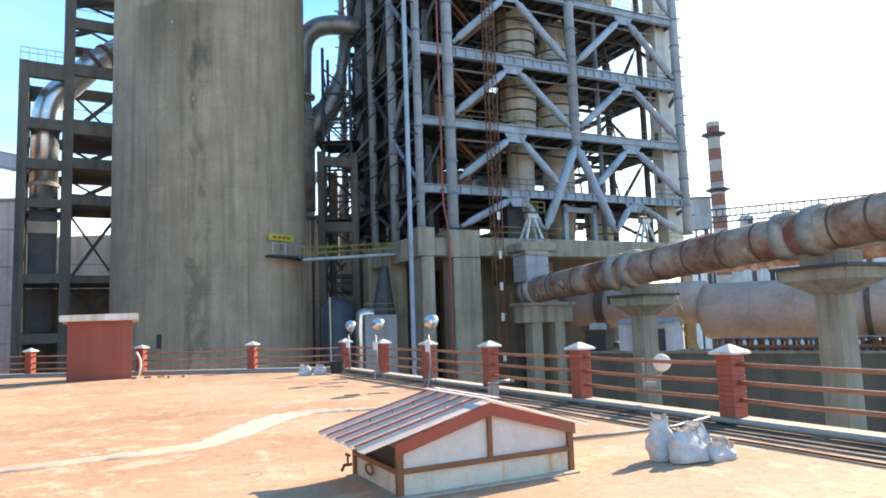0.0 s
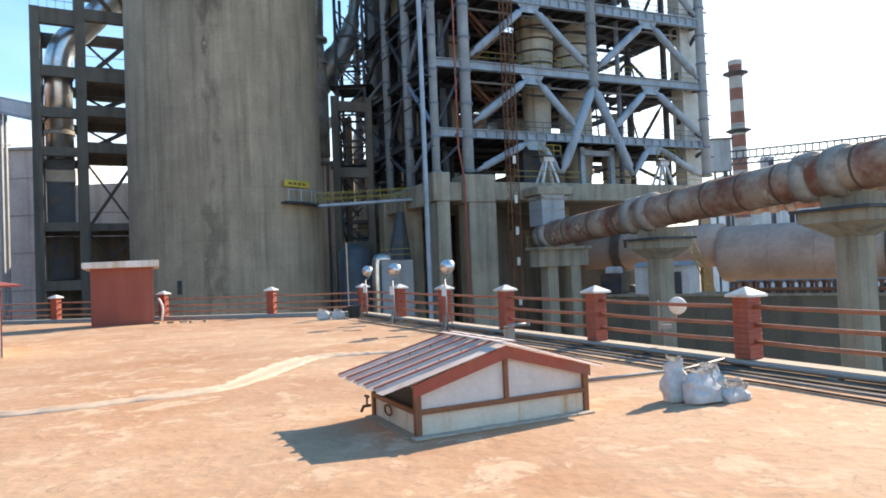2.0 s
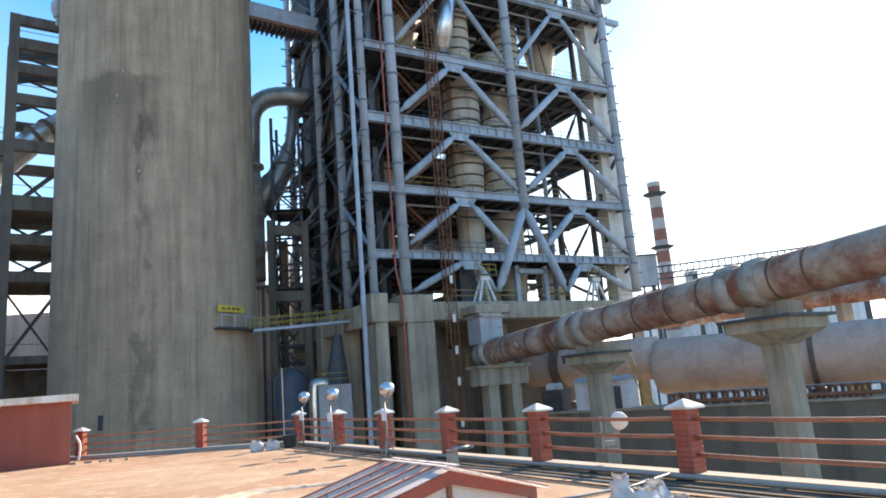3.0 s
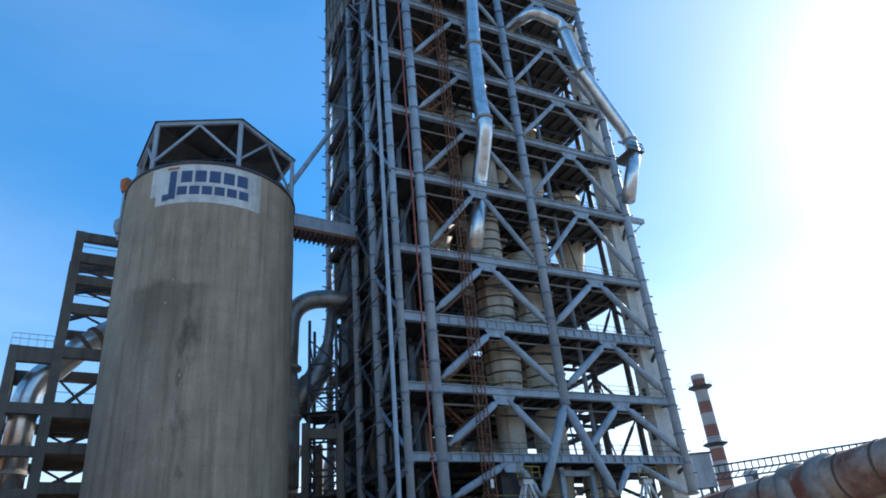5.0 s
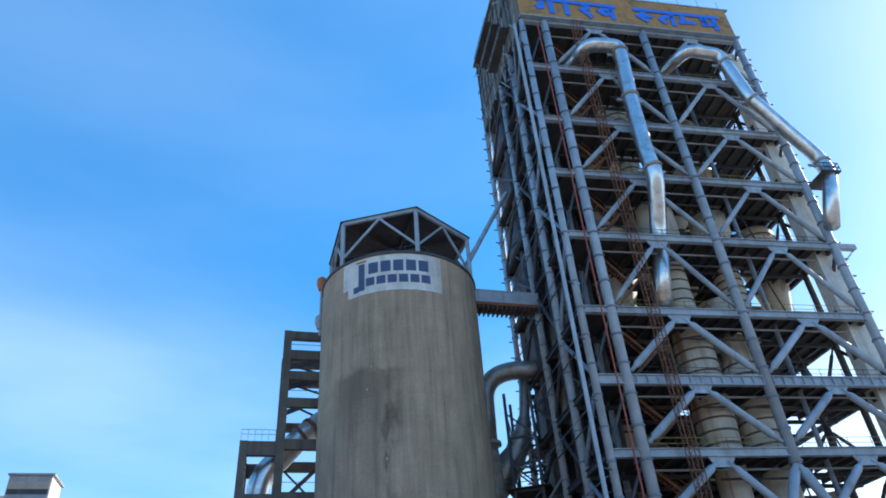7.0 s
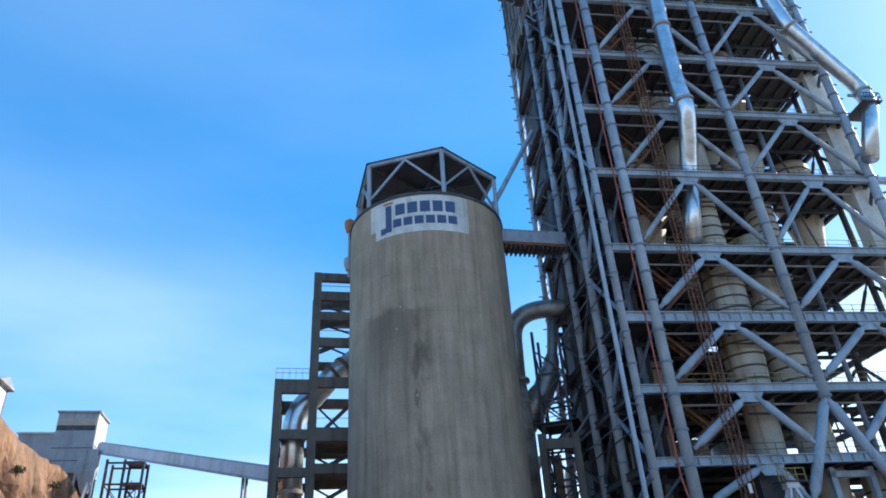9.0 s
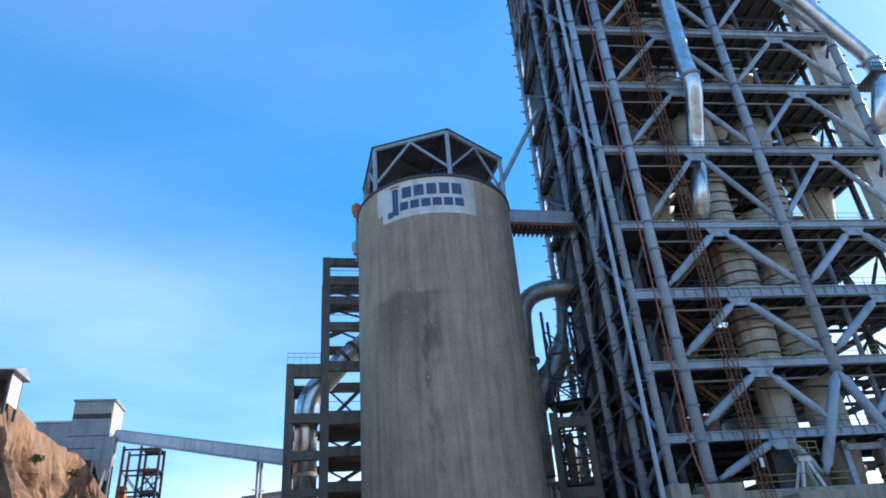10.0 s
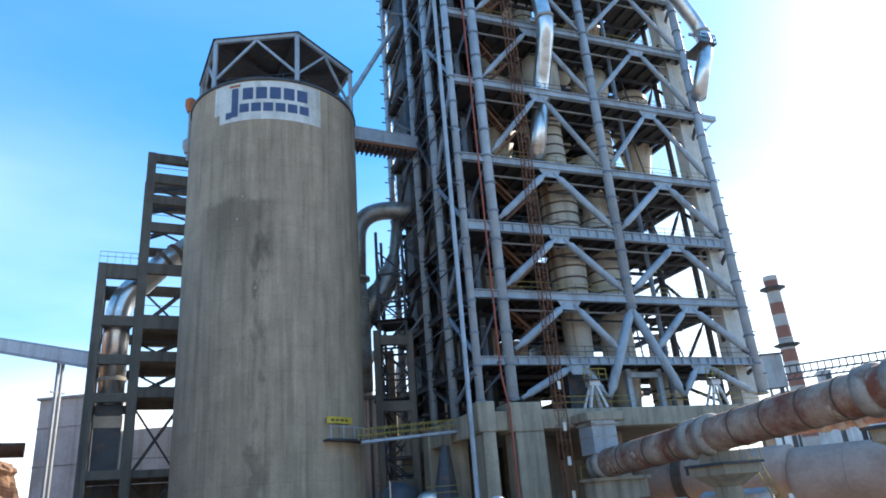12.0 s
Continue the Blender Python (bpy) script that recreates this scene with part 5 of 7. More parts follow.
# rusty hoist mast, red riser pipe and pale riser pipe on the face
mast = thing("hoist_mast", TW @ Matrix.Translation((3.82, -1.0, GROUND)), "rust-orange lattice hoist mast up the tower face", "mast")
for u in (3.4, 4.25):
    for v in (-1.35, -0.65):
        part("leg", bar(B(), (u, v, GROUND), (u, v, 76.5), 0.07), M_RUST, mast, m=TW)
rg = bpy.data.meshes.new("mast_frame")
b = B()
for u in (-0.45, 0.45):
    bar(b, (u, -0.35, 0), (u, 0.35, 0), 0.045)
    bar(b, (u, -0.35, 0), (u, 0.35, 1.25), 0.035)
for v in (-0.35, 0.35):
    bar(b, (-0.45, v, 0), (0.45, v, 0), 0.045)
    bar(b, (-0.45, v, 0), (0.45, v, 1.25), 0.035)
b.to_mesh(rg); b.free()
for k in range(71):
    placed("mast_frame", rg, M_RUST, mast, m=TW @ Matrix.Translation((3.825, -1.0, GROUND + 0.5 + k * 1.25)))
for z in (-2, 1.5, 4.2, 7.0, 10.5):
    part("tag_plate", box(B(), 3.68, 3.98, -1.47, -1.41, z, z + 0.7), M_WHITE, mast, m=TW)
rp = thing("red_riser_pipe", TW @ Matrix.Translation((-0.95, -0.7, GROUND)), "thin red fire-water pipe up the tower face", "pipe")
part("pipe", tube(B(), [(-1.1, -1.3, GROUND), (-1.1, -1.3, 9.0), (-1.2, -0.55, 12), (-1.2, -0.55, 76.0)], 0.085, 10), M_RED, rp, m=TW)
for k in range(12):
    part("clamp", box(B(), -1.35, -1.05, -0.66, -0.3, 13 + k * 5.4, 13.12 + k * 5.4), M_STEEL_D, rp, m=TW)
for k, u in enumerate((3.1, 3.0)):
    bp_ = thing("bay_pipe", TW @ Matrix.Translation((u, 2.4 + k, GROUND)), "blue-grey pipe standing in the podium bay", "pipe", "bay pipes")
    part("pipe", tube(B(), [(u, 2.4 + k, GROUND), (u, 2.4 + k, 7.0)], 0.16, 10), M_STEEL, bp_, m=TW, smooth=True)
    for j in range(5):
        part("stay", tube(B(), bend((u, 2.4 + k, -6 + j * 2.6), (u - 0.9, 2.4 + k, -6.4 + j * 2.6), (u - 1.1, 2.5 + k, -5 + j * 2.6), 4, 0.5), 0.06, 6), M_STEEL_M, bp_, m=TW)
pp = thing("pale_riser_pipe", TW @ Matrix.Translation((-4.6, -0.9, GROUND)), "pale grey riser pipe up the tower corner", "pipe")
part("pipe", tube(B(), [(-4.55, -0.9, GROUND), (-4.55, -0.9, 75.0)], 0.2, 12), M_STEEL, pp, m=TW)
for k in range(11):
    part("clamp", bar(B(), (-4.5, -0.9, 12 + k * 6), (-3.3, -0.2, 12 + k * 6), 0.1), M_STEEL_D, pp, m=TW)
for u, v, r in ((-2.0, 8.6, 0.75), (-1.6, 3.2, 0.28), (-2.4, 15.0, 0.5), (18.9, 2.4, 0.25), (1.8, 8.0, 0.6)):
    t = thing("riser_pipe", TW @ Matrix.Translation((u, v, 8.6)), "blue-grey vertical process pipe inside the tower", "pipe", "riser pipes")
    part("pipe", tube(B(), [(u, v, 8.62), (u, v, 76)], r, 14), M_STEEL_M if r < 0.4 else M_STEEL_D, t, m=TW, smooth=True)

# stair flights zigzag in the narrow bay and behind the second column
def flight(u0, v0, z0, u1, v1, z1, w, material):
    b = B()
    a, c = Vector((u0, v0, z0)), Vector((u1, v1, z1))
    s = Vector((-(v1 - v0), u1 - u0, 0)).normalized() * (w / 2)
    for q in (-1, 1):
        bar(b, a + s * q, c + s * q, 0.08, 0.28)
        bar(b, a + s * q + Vector((0, 0, 1.0)), c + s * q + Vector((0, 0, 1.0)), 0.06)
    n = int((z1 - z0) / 0.25)
    for k in range(n):
        p = a.lerp(c, (k + 0.5) / n)
        bar(b, p - s, p + s, 0.24, 0.04)
    part("stair_flight", b, material, tower, m=TW)
for z0, z1 in zip(LEVELS[1:], LEVELS[2:]):
    zm = (z0 + z1) / 2
    flight(0.9, 2.1, z0 + 0.4, 4.6, 2.1, zm + 0.2, 0.8, M_RUST)
    flight(4.6, 3.2, zm + 0.2, 0.9, 3.2, z1 + 0.4, 0.8, M_RUST)
    part("landing", box(B(), 4.6, 5.8, 1.6, 3.7, zm + 0.1, zm + 0.18), M_DECK, tower, m=TW)
    flight(-2.2, 12.2, z0 + 0.4, -2.2, 16.4, zm + 0.2, 0.8, M_STEEL_D)
    flight(-1.2, 16.4, zm + 0.2, -1.2, 12.2, z1 + 0.4, 0.8, M_STEEL_D)
    # ledgers, stays and small pipes that fill the side bays
    part("ledger", tube(B(), [(UA - 0.45, 0.3, zm), (UA - 0.45, 20.6, zm)], 0.07, 6), M_STEEL_D, tower, m=TW)
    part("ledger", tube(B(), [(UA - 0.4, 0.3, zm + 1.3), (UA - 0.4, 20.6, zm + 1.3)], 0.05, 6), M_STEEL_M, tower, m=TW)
    for k, (u, v) in enumerate(((7.0, 4.0), (17.0, 3.4), (22.0, 3.2))):
        part("hanger", bar(B(), (u, v, z0 + 0.5), (u + 1.5 - k, v + 1.2, z1 - 0.4), 0.14), M_STEEL_D, tower, m=TW)
    part("pipe_run", tube(B(), [(1.0, 1.2, z1 - 1.1), (26.0, 1.2, z1 - 1.1)], 0.11, 8), M_PIPE, tower, m=TW)
    part("pipe_run", tube(B(), [(8.0, 2.6, z1 - 1.5), (18.0, 2.6, z1 - 1.5)], 0.12, 8), M_STEEL_D, tower, m=TW)
# outrigger brackets on the free edges
for k in range(30):
    z = 12 + k * 2.2
    part("bracket", box(B(), 28.4, 29.1, -0.08, 0.08, z, z + 0.1), M_STEEL_D, tower, m=TW)
    part("bracket", box(B(), UA - 0.9, UA - 0.4, 20.9, 21.06, z, z + 0.1), M_STEEL_D, tower, m=TW)

# ---- blue lettering of the roof sign, drawn stroke by stroke
def stroke(bm, pts, w, u0, z0, su, sz, v=-0.78):
    for k, (p, q) in enumerate(zip(pts, pts[1:])):
        p = Vector((u0 + p[0] * su, v - 0.004 * k, z0 + p[1] * sz))
        q = Vector((u0 + q[0] * su, v - 0.004 * k, z0 + q[1] * sz))
        d = (q - p).normalized()
        bar(bm, p - d * w * 0.3, q + d * w * 0.3, w, 0.1) if abs(d.z) > 0.99 else bar(bm, p - d * w * 0.3, q + d * w * 0.3, 0.1, w)
SIGN_LETTERS = {
    "ga": [[(0.75, 0), (0.75, 1)], [(0.3, 1), (0.3, 0.35), (0.15, 0.3), (0.1, 0.45)]],
    "au": [[(0.5, 0), (0.5, 1)], [(0.5, 1), (0.25, 1.3), (0.0, 1.42)], [(0.5, 1), (0.35, 1.45), (0.15, 1.6)]],
    "ra": [[(0.2, 1), (0.55, 0.85), (0.55, 0.6), (0.25, 0.5), (0.65, 0.0)]],
    "va": [[(0.75, 0), (0.75, 1)], [(0.75, 0.65), (0.35, 0.7), (0.15, 0.5), (0.35, 0.28), (0.75, 0.4)]],
    "sa": [[(0.2, 1), (0.45, 0.85), (0.4, 0.6), (0.15, 0.5), (0.5, 0.1)], [(0.3, 0.52), (0.75, 0.52)]],
    "ta": [[(0.75, 0), (0.75, 1)], [(0.75, 0.65), (0.35, 0.6), (0.2, 0.4), (0.35, 0.1)]],
    "ma": [[(0.25, 1), (0.25, 0.3), (0.1, 0.3)], [(0.25, 0.35), (0.75, 0.35)]],
    "bha": [[(0.75, 0), (0.75, 1)], [(0.15, 1), (0.2, 0.75), (0.35, 0.75)], [(0.25, 0.75), (0.3, 0.3), (0.15, 0.3)], [(0.3, 0.35), (0.75, 0.35)]],
}
def word(u, letters, su, sz, z0):
    at = u
    for l in letters:
        b = B()
        for s in SIGN_LETTERS[l]:
            stroke(b, s, 0.72, at, z0, su, sz)
        bar(b, (at, -0.83, z0 + sz), (at + su, -0.83, z0 + sz), 0.1, 0.62)
        part("sign_letter", b, M_SIGNBLUE, tower, "blue sheet-metal letter", m=TW)
        at += su
word(-1.0, ["ga", "au", "ra", "va"], 2.9, 2.6, 78.6)
word(13.2, ["sa", "ta", "ma", "bha"], 3.2, 2.6, 78.6)
# ---------------------------------------------------------------- concrete frame building behind the silo
CF = Matrix(((0.866, -0.5, 0, -36.0), (0.5, 0.866, 0, 62.35), (0, 0, 1, 0), (0, 0, 0, 1)))
fr = thing("open_concrete_tower", CF @ Matrix.Translation((0, 0, GROUND)), "open stained concrete frame tower of stacked bays", "building")
LOWZ = ((25.7, 27.2), (20.8, 21.8), (17.0, 17.9), (13.4, 14.2), (6.4, 7.2), (0.9, 1.8), (-5.5, -4.6))
HIGHZ = ((39.3, 40.3), (36.8, 37.9), (34.3, 35.3), (31.1, 32.1), (26.4, 27.5), (20.6, 22.0), (17.3, 18.3), (13.8, 14.8), (6.4, 7.1), (0.9, 1.8), (-5.5, -4.6))
for n in (0.0, 7.5):
    for e, top, w in ((-2.95, 27.2, 0.8), (0.72, 40.3, 0.88), (6.0, 40.3, 0.8)):
        part("column", box(B(), e, e + w, n, n + 0.8, GROUND, top), M_CONC_D, fr, m=CF)
    for z0, z1 in LOWZ:
        part("beam", box(B(), -2.147, 0.717, n + 0.1, n + 0.7, z0, z1), M_CONC_D, fr, m=CF)
    for z0, z1 in HIGHZ:
        part("beam", box(B(), 1.603, 5.997, n + 0.1, n + 0.7, z0, z1), M_CONC_D, fr, m=CF)
for e in (-2.85, 0.85, 6.1):
    for z0, z1 in (LOWZ if e < 0 else HIGHZ):
        part("cross_beam", box(B(), e, e + 0.6, 0.803, 7.497, z0, z1), M_CONC_D, fr, m=CF)
for z0, z1 in HIGHZ[5:9]:
    part("floor_slab", box(B(), 1.5, 6.0, 3.5, 7.4, z1 - 0.2, z1), M_CONC_D, fr, m=CF)
for z0, z1 in LOWZ[4:]:
    part("floor_slab", box(B(), -2.2, 6.0, 4.2, 7.4, z1 - 0.2, z1), M_CONC_D, fr, m=CF)
part("back_wall", box(B(), -2.2, 6.0, 7.75, 7.95, GROUND, 6.3), M_CONC_D, fr, m=CF)
part("steel_window", box(B(), -1.6, 0.2, 6.9, 7.0, 2.0, 6.3), M_STEEL_D, fr, m=CF)
for z in (27.9, 28.4):
    part("roof_rail", box(B(), -2.9, 0.7, 0.1, 0.15, z, z + 0.05), M_PIPE, fr, m=CF)
for k in range(6):
    part("rail_post", box(B(), -2.9 + k * 0.7, -2.86 + k * 0.7, 0.1, 0.14, 27.2, 28.4), M_PIPE, fr, m=CF)
for k, z in enumerate((1.9, 7.2, 14.9, 18.4, 22.2, 32.3, 35.4, 38.0)):
    nz = (6.3, 13.6, 17.2, 20.5, 26.3, 34.2, 36.7, 39.2)[k]
    part("stair_flight", bar(bar(B(), (1.7, 4.5, z), (5.8, 4.5, nz), 0.1, 0.3), (1.7, 5.3, z), (5.8, 5.3, nz), 0.1, 0.3), M_STEEL_D, fr, m=CF)
    part("stay", bar(B(), (5.9, 6.8, z), (1.7, 6.8, nz), 0.2), M_STEEL_D, fr, m=CF)
    part("handrail", bar(B(), (1.6, 0.9, z + 1.0), (5.9, 0.9, z + 1.0), 0.05), M_STEEL_D, fr, m=CF)
ed = thing("elbow_duct", CF @ Matrix.Translation((-0.75, 3, 7)), "shiny silver duct with an elbow inside the concrete frame", "duct")
path = [(-0.75, 3, 13.4), (-0.75, 3, 22.3)] + [(-0.75 + 3.4 * (1 - math.cos(a)), 3, 22.3 + 4.2 * math.sin(a)) for a in np.linspace(0.15, 1.1, 7)] + [(3.4, 3, 28.8), (6.2, 3.4, 31.2), (9.5, 4.0, 33.2)]
part("duct", tube(B(), path, 1.22, 28), M_CLAD, ed, m=CF, smooth=True)
for z in (15.8, 21.3):
    part("joint_ring", tube(B(), [(-0.75, 3, z), (-0.75, 3, z + 0.35)], 1.34, 28), M_DUCTGREY, ed, m=CF)
for p, q in (((3.2, 3, 28.65), (3.5, 3, 28.9)), ((4.3, 3.1, 29.55), (4.6, 3.15, 29.8))):
    part("joint_ring", tube(B(), [p, q], 1.36, 28), M_BAND, ed, m=CF)
b = B()
v8 = [b.verts.new(p) for p in ((-1.9, 1.9, 7.25), (0.4, 1.9, 7.25), (0.4, 4.2, 7.25), (-1.9, 4.2, 7.25), (-1.95, 1.8, 13.35), (0.45, 1.8, 13.35), (0.45, 4.3, 13.35), (-1.95, 4.3, 13.35))]
for f in ((0, 1, 5, 4), (1, 2, 6, 5), (2, 3, 7, 6), (3, 0, 4, 7), (3, 2, 1, 0), (4, 5, 6, 7)):
    b.faces.new([v8[i] for i in f])
part("hopper", b, M_STEEL_D, ed, "dark boxed hopper under the duct", m=CF)
part("hopper_band", box(B(), -2.0, 0.5, 1.75, 4.35, 11.2, 12.3), M_DUST, ed, m=CF)

# ---------------------------------------------------------------- clad building, conveyor, transfer tower
cb = thing("clad_building", (-53, 80, GROUND), "white sheet-clad building beside the concrete frame", "building")
part("wall", box(B(), -55.2, -45.5, 78.6, 90, GROUND, 17.4), M_SHEET, cb)
part("roof", box(B(), -55.5, -45.2, 78.3, 90.3, 17.403, 17.7), M_GREYSHEET, cb)
part("annex_wall", box(B(), -45.497, -33.0, 80.0, 90, GROUND, 13.2), M_SHEET, cb)
for k in range(5):
    part("annex_brace", bar(B(), (-45 + k * 2.4, 79.9, -2 + 7 * (k % 2)), (-42.6 + k * 2.4, 79.9, 5 - 7 * (k % 2)), 0.3), M_STEEL_D, cb)
for k in range(6):
    part("sheet_lap", box(B(), -55.25, -45.5, 78.52, 78.597, -8 + k * 4.4, -7.85 + k * 4.4), M_GREYSHEET, cb)
for k in range(3):
    part("downpipe", box(B(), -55.38, -55.22, 79.5 + k * 3, 79.7 + k * 3, GROUND, 17.2), M_PIPE, cb)
cv = thing("inclined_conveyor", (-60, 74, GROUND), "long pale enclosed conveyor gallery on legs", "conveyor")
ca, cbq = Vector((-78.5, 79.8, 29.2)), Vector((-40.8, 66.6, 18.5))
part("casing", bar(B(), ca, cbq, 2.0, 1.25), M_SHEET, cv)
part("underside", bar(B(), ca + Vector((0, 0, -0.78)), cbq + Vector((0, 0, -0.78)), 2.4, 0.3), M_GREYSHEET, cv)
part("ridge", bar(B(), ca + Vector((0, 0, 0.74)), cbq + Vector((0, 0, 0.74)), 1.4, 0.22), M_GREYSHEET, cv)
for f in (0.852,):
    p = ca.lerp(cbq, f)
    for o in (-0.25, 0.25):
        part("leg", bar(B(), (p.x + o * 0.3, p.y + o, GROUND), (p.x + o * 0.3, p.y + o, p.z - 0.85), 0.26), M_GREYSHEET, cv)
    part("leg_tie", bar(B(), (p.x - 0.24, p.y - 0.8, p.z - 4), (p.x + 0.24, p.y + 0.8, p.z - 4), 0.2), M_GREYSHEET, cv)
bp = thing("brown_conveyor", (-60, 74, GROUND), "low rust-brown tube conveyor on legs", "conveyor")
part("tube", tube(B(), [(-82, 56.0, 11.6), (-55.4, 77.2, 11.6)], 0.85, 14), M_RUST, bp, smooth=True)
for f in (0.25, 0.6, 0.9):
    x, y = -82 + 26.6 * f, 56 + 21.2 * f
    part("leg", bar(B(), (x, y, GROUND), (x, y, 10.9), 0.5), M_STEEL_D, bp)
TT = Matrix(((0.866, -0.5, 0, -81.2), (0.5, 0.866, 0, 77.2), (0, 0, 1, 0), (0, 0, 0, 1)))
tt = thing("transfer_tower", TT @ Matrix.Translation((0, 0, 18)), "weathered sheet-clad transfer tower on the bank", "building")
part("wall", box(B(), -3.1, 2.3, 0, 5.5, 25.6, 34.2), M_GREYSHEET, tt, "grey corrugated cladding", m=TT)
# end drawn white beside the grey front, the sunlit side put into colour
part("end_wall", box(B(), 2.303, 2.4, 0.1, 5.4, 29.6, 34.2), M_WHITE, tt, "end sheet drawn white as the sunlit side", m=TT)
part("roof", box(B(), -3.3, 2.7, -0.3, 5.9, 34.203, 34.45), M_GREYSHEET, tt, m=TT)
part("window_band", box(B(), -3.0, 2.2, -0.06, -0.003, 31.6, 32.5), M_STEEL_D, tt, m=TT)
part("torn_sheet", box(B(), -3.0, 2.2, -0.12, -0.063, 32.3, 33.3), M_DUST, tt, "pale loose sheet", m=TT)
part("low_wing", box(B(), -8.0, -3.103, 0.5, 6, 17.0, 31.2), M_GREYSHEET, tt, m=TT)
part("wing_roof", box(B(), -8.2, -3.103, 0.2, 6.3, 31.203, 31.45), M_SHEET, tt, m=TT)
for k in range(16):
    part("sheet_rib", box(B(), -3.05 + k * 0.34, -2.97 + k * 0.34, -0.05, -0.003, 25.7, 31.5), M_GREYSHEET, tt, m=TT)
for k in range(13):
    part("sheet_rib", box(B(), -7.9 + k * 0.37, -7.8 + k * 0.37, 0.44, 0.497, 20.0, 30.6), M_GREYSHEET, tt, m=TT)
for z in (29.0, 27.2):
    part("sheet_lap", box(B(), -3.1, 2.3, -0.07, -0.053, z, z + 0.1), M_STEEL_D, tt, m=TT)
for u in (-2.9, -0.4, 1.9):
    for v in (0.2, 5.0):
        part("leg", box(B(), u, u + 0.35, v, v + 0.35, GROUND, 25.597), M_STEEL_D, tt, m=TT)
part("inner_wall", box(B(), -3.0, 2.2, 5.42, 5.5, 17.0, 25.597), M_STEEL_D, tt, m=TT)
b = B()
lo = [b.verts.new(p) for p in ((2.1, -0.9, 22.6), (3.0, -0.9, 22.6), (3.0, -0.2, 22.6), (2.1, -0.2, 22.6))]
md = [b.verts.new(p) for p in ((1.2, -1.6, 25.4), (3.7, -1.6, 25.4), (3.7, -0.1, 25.4), (1.2, -0.1, 25.4))]
hi = [b.verts.new(p) for p in ((1.2, -1.6, 28.5), (3.7, -1.6, 28.5), (3.7, -0.1, 28.5), (1.2, -0.1, 28.5))]
for a_, c_ in ((lo, md), (md, hi)):
    for k in range(4):
        b.faces.new((a_[k], a_[(k + 1) % 4], c_[(k + 1) % 4], c_[k]))
b.faces.new(lo[::-1]); b.faces.new(hi)
part("side_hopper", b, M_GREYSHEET, tt, m=TT)
part("chute", bar(B(), (3.2, -0.8, 26.0), (2.2, -1.2, 19.5), 0.6, 0.35), M_WHITE, tt, m=TT)
part("hopper_post", bar(B(), (1.2, -1.5, GROUND), (1.2, -1.5, 25.5), 0.25), M_GREYSHEET, tt, m=TT)
part("hopper_post", bar(B(), (3.6, -1.5, GROUND), (3.6, -1.5, 25.5), 0.25), M_GREYSHEET, tt, m=TT)
tr = thing("steel_trestle", TT @ Matrix.Translation((6.5, 2, GROUND)), "rusty brown steel trestle under the conveyor head", "trestle")
for u in (4.6, 7.0, 9.6):
    for v in (0.5, 4.0):
        part("leg", bar(B(), (u, v, GROUND), (u, v, 27.5), 0.35), M_STEEL_D if u > 5 else M_RUST, tr, m=TT)
for k in range(9):
    z = 3 + k * 3
    for v in (0.5, 4.0):
        part("tie", bar(B(), (4.6, v, z), (9.6, v, z), 0.25), M_RUST if k % 2 else M_STEEL_D, tr, m=TT)
        part("diagonal", bar(B(), (7.0, v, z), (9.6, v, z + 3 if z < 24 else z), 0.18), M_STEEL_D, tr, m=TT)
    for v in (0.5, 4.0):
        part("diagonal", bar(B(), (9.6, v, z), (7.0, v, z + 3 if z < 24 else z), 0.14), M_STEEL_D, tr, m=TT)
        part("diagonal", bar(B(), (7.0, v, z), (4.6, v, z + 3 if z < 24 else z), 0.14), M_RUST, tr, m=TT)
        part("mid_post", bar(B(), (8.3, v, z), (8.3, v, z + 3 if z < 24 else z + 0.5), 0.12), M_STEEL_D, tr, m=TT)
    part("platform", box(B(), 6.9, 9.7, 0.4, 4.1, z + 0.15, z + 0.22), M_STEEL_D, tr, m=TT)
part("column", box(B(), 4.2, 5.4, 1, 2.4, GROUND, 22), M_ORANGE, tr, "orange-brown concrete column", m=TT)

# ---------------------------------------------------------------- cut earth bank with its plateau
EDGE = [(-46, -40), (-52.2, 7), (-53.5, 26.4), (-58.5, 40.3), (-63.0, 48.0), (-70.5, 60.8), (-75.5, 71.5), (-75.8, 80.5), (-82, 112)]
TOPZ = [26.4, 26.5, 26.0, 25.0, 25.0, 24.3, 23.6, 16.0, 14.0]
def edge_at(t):
    i = min(int(t), len(EDGE) - 2)
    f = t - i
    return Vector((EDGE[i][0] * (1 - f) + EDGE[i + 1][0] * f, EDGE[i][1] * (1 - f) + EDGE[i + 1][1] * f, 0))
bank = B()
NU, NV = 420, 64
ts = np.linspace(0, len(EDGE) - 1.001, NU)
grid = []
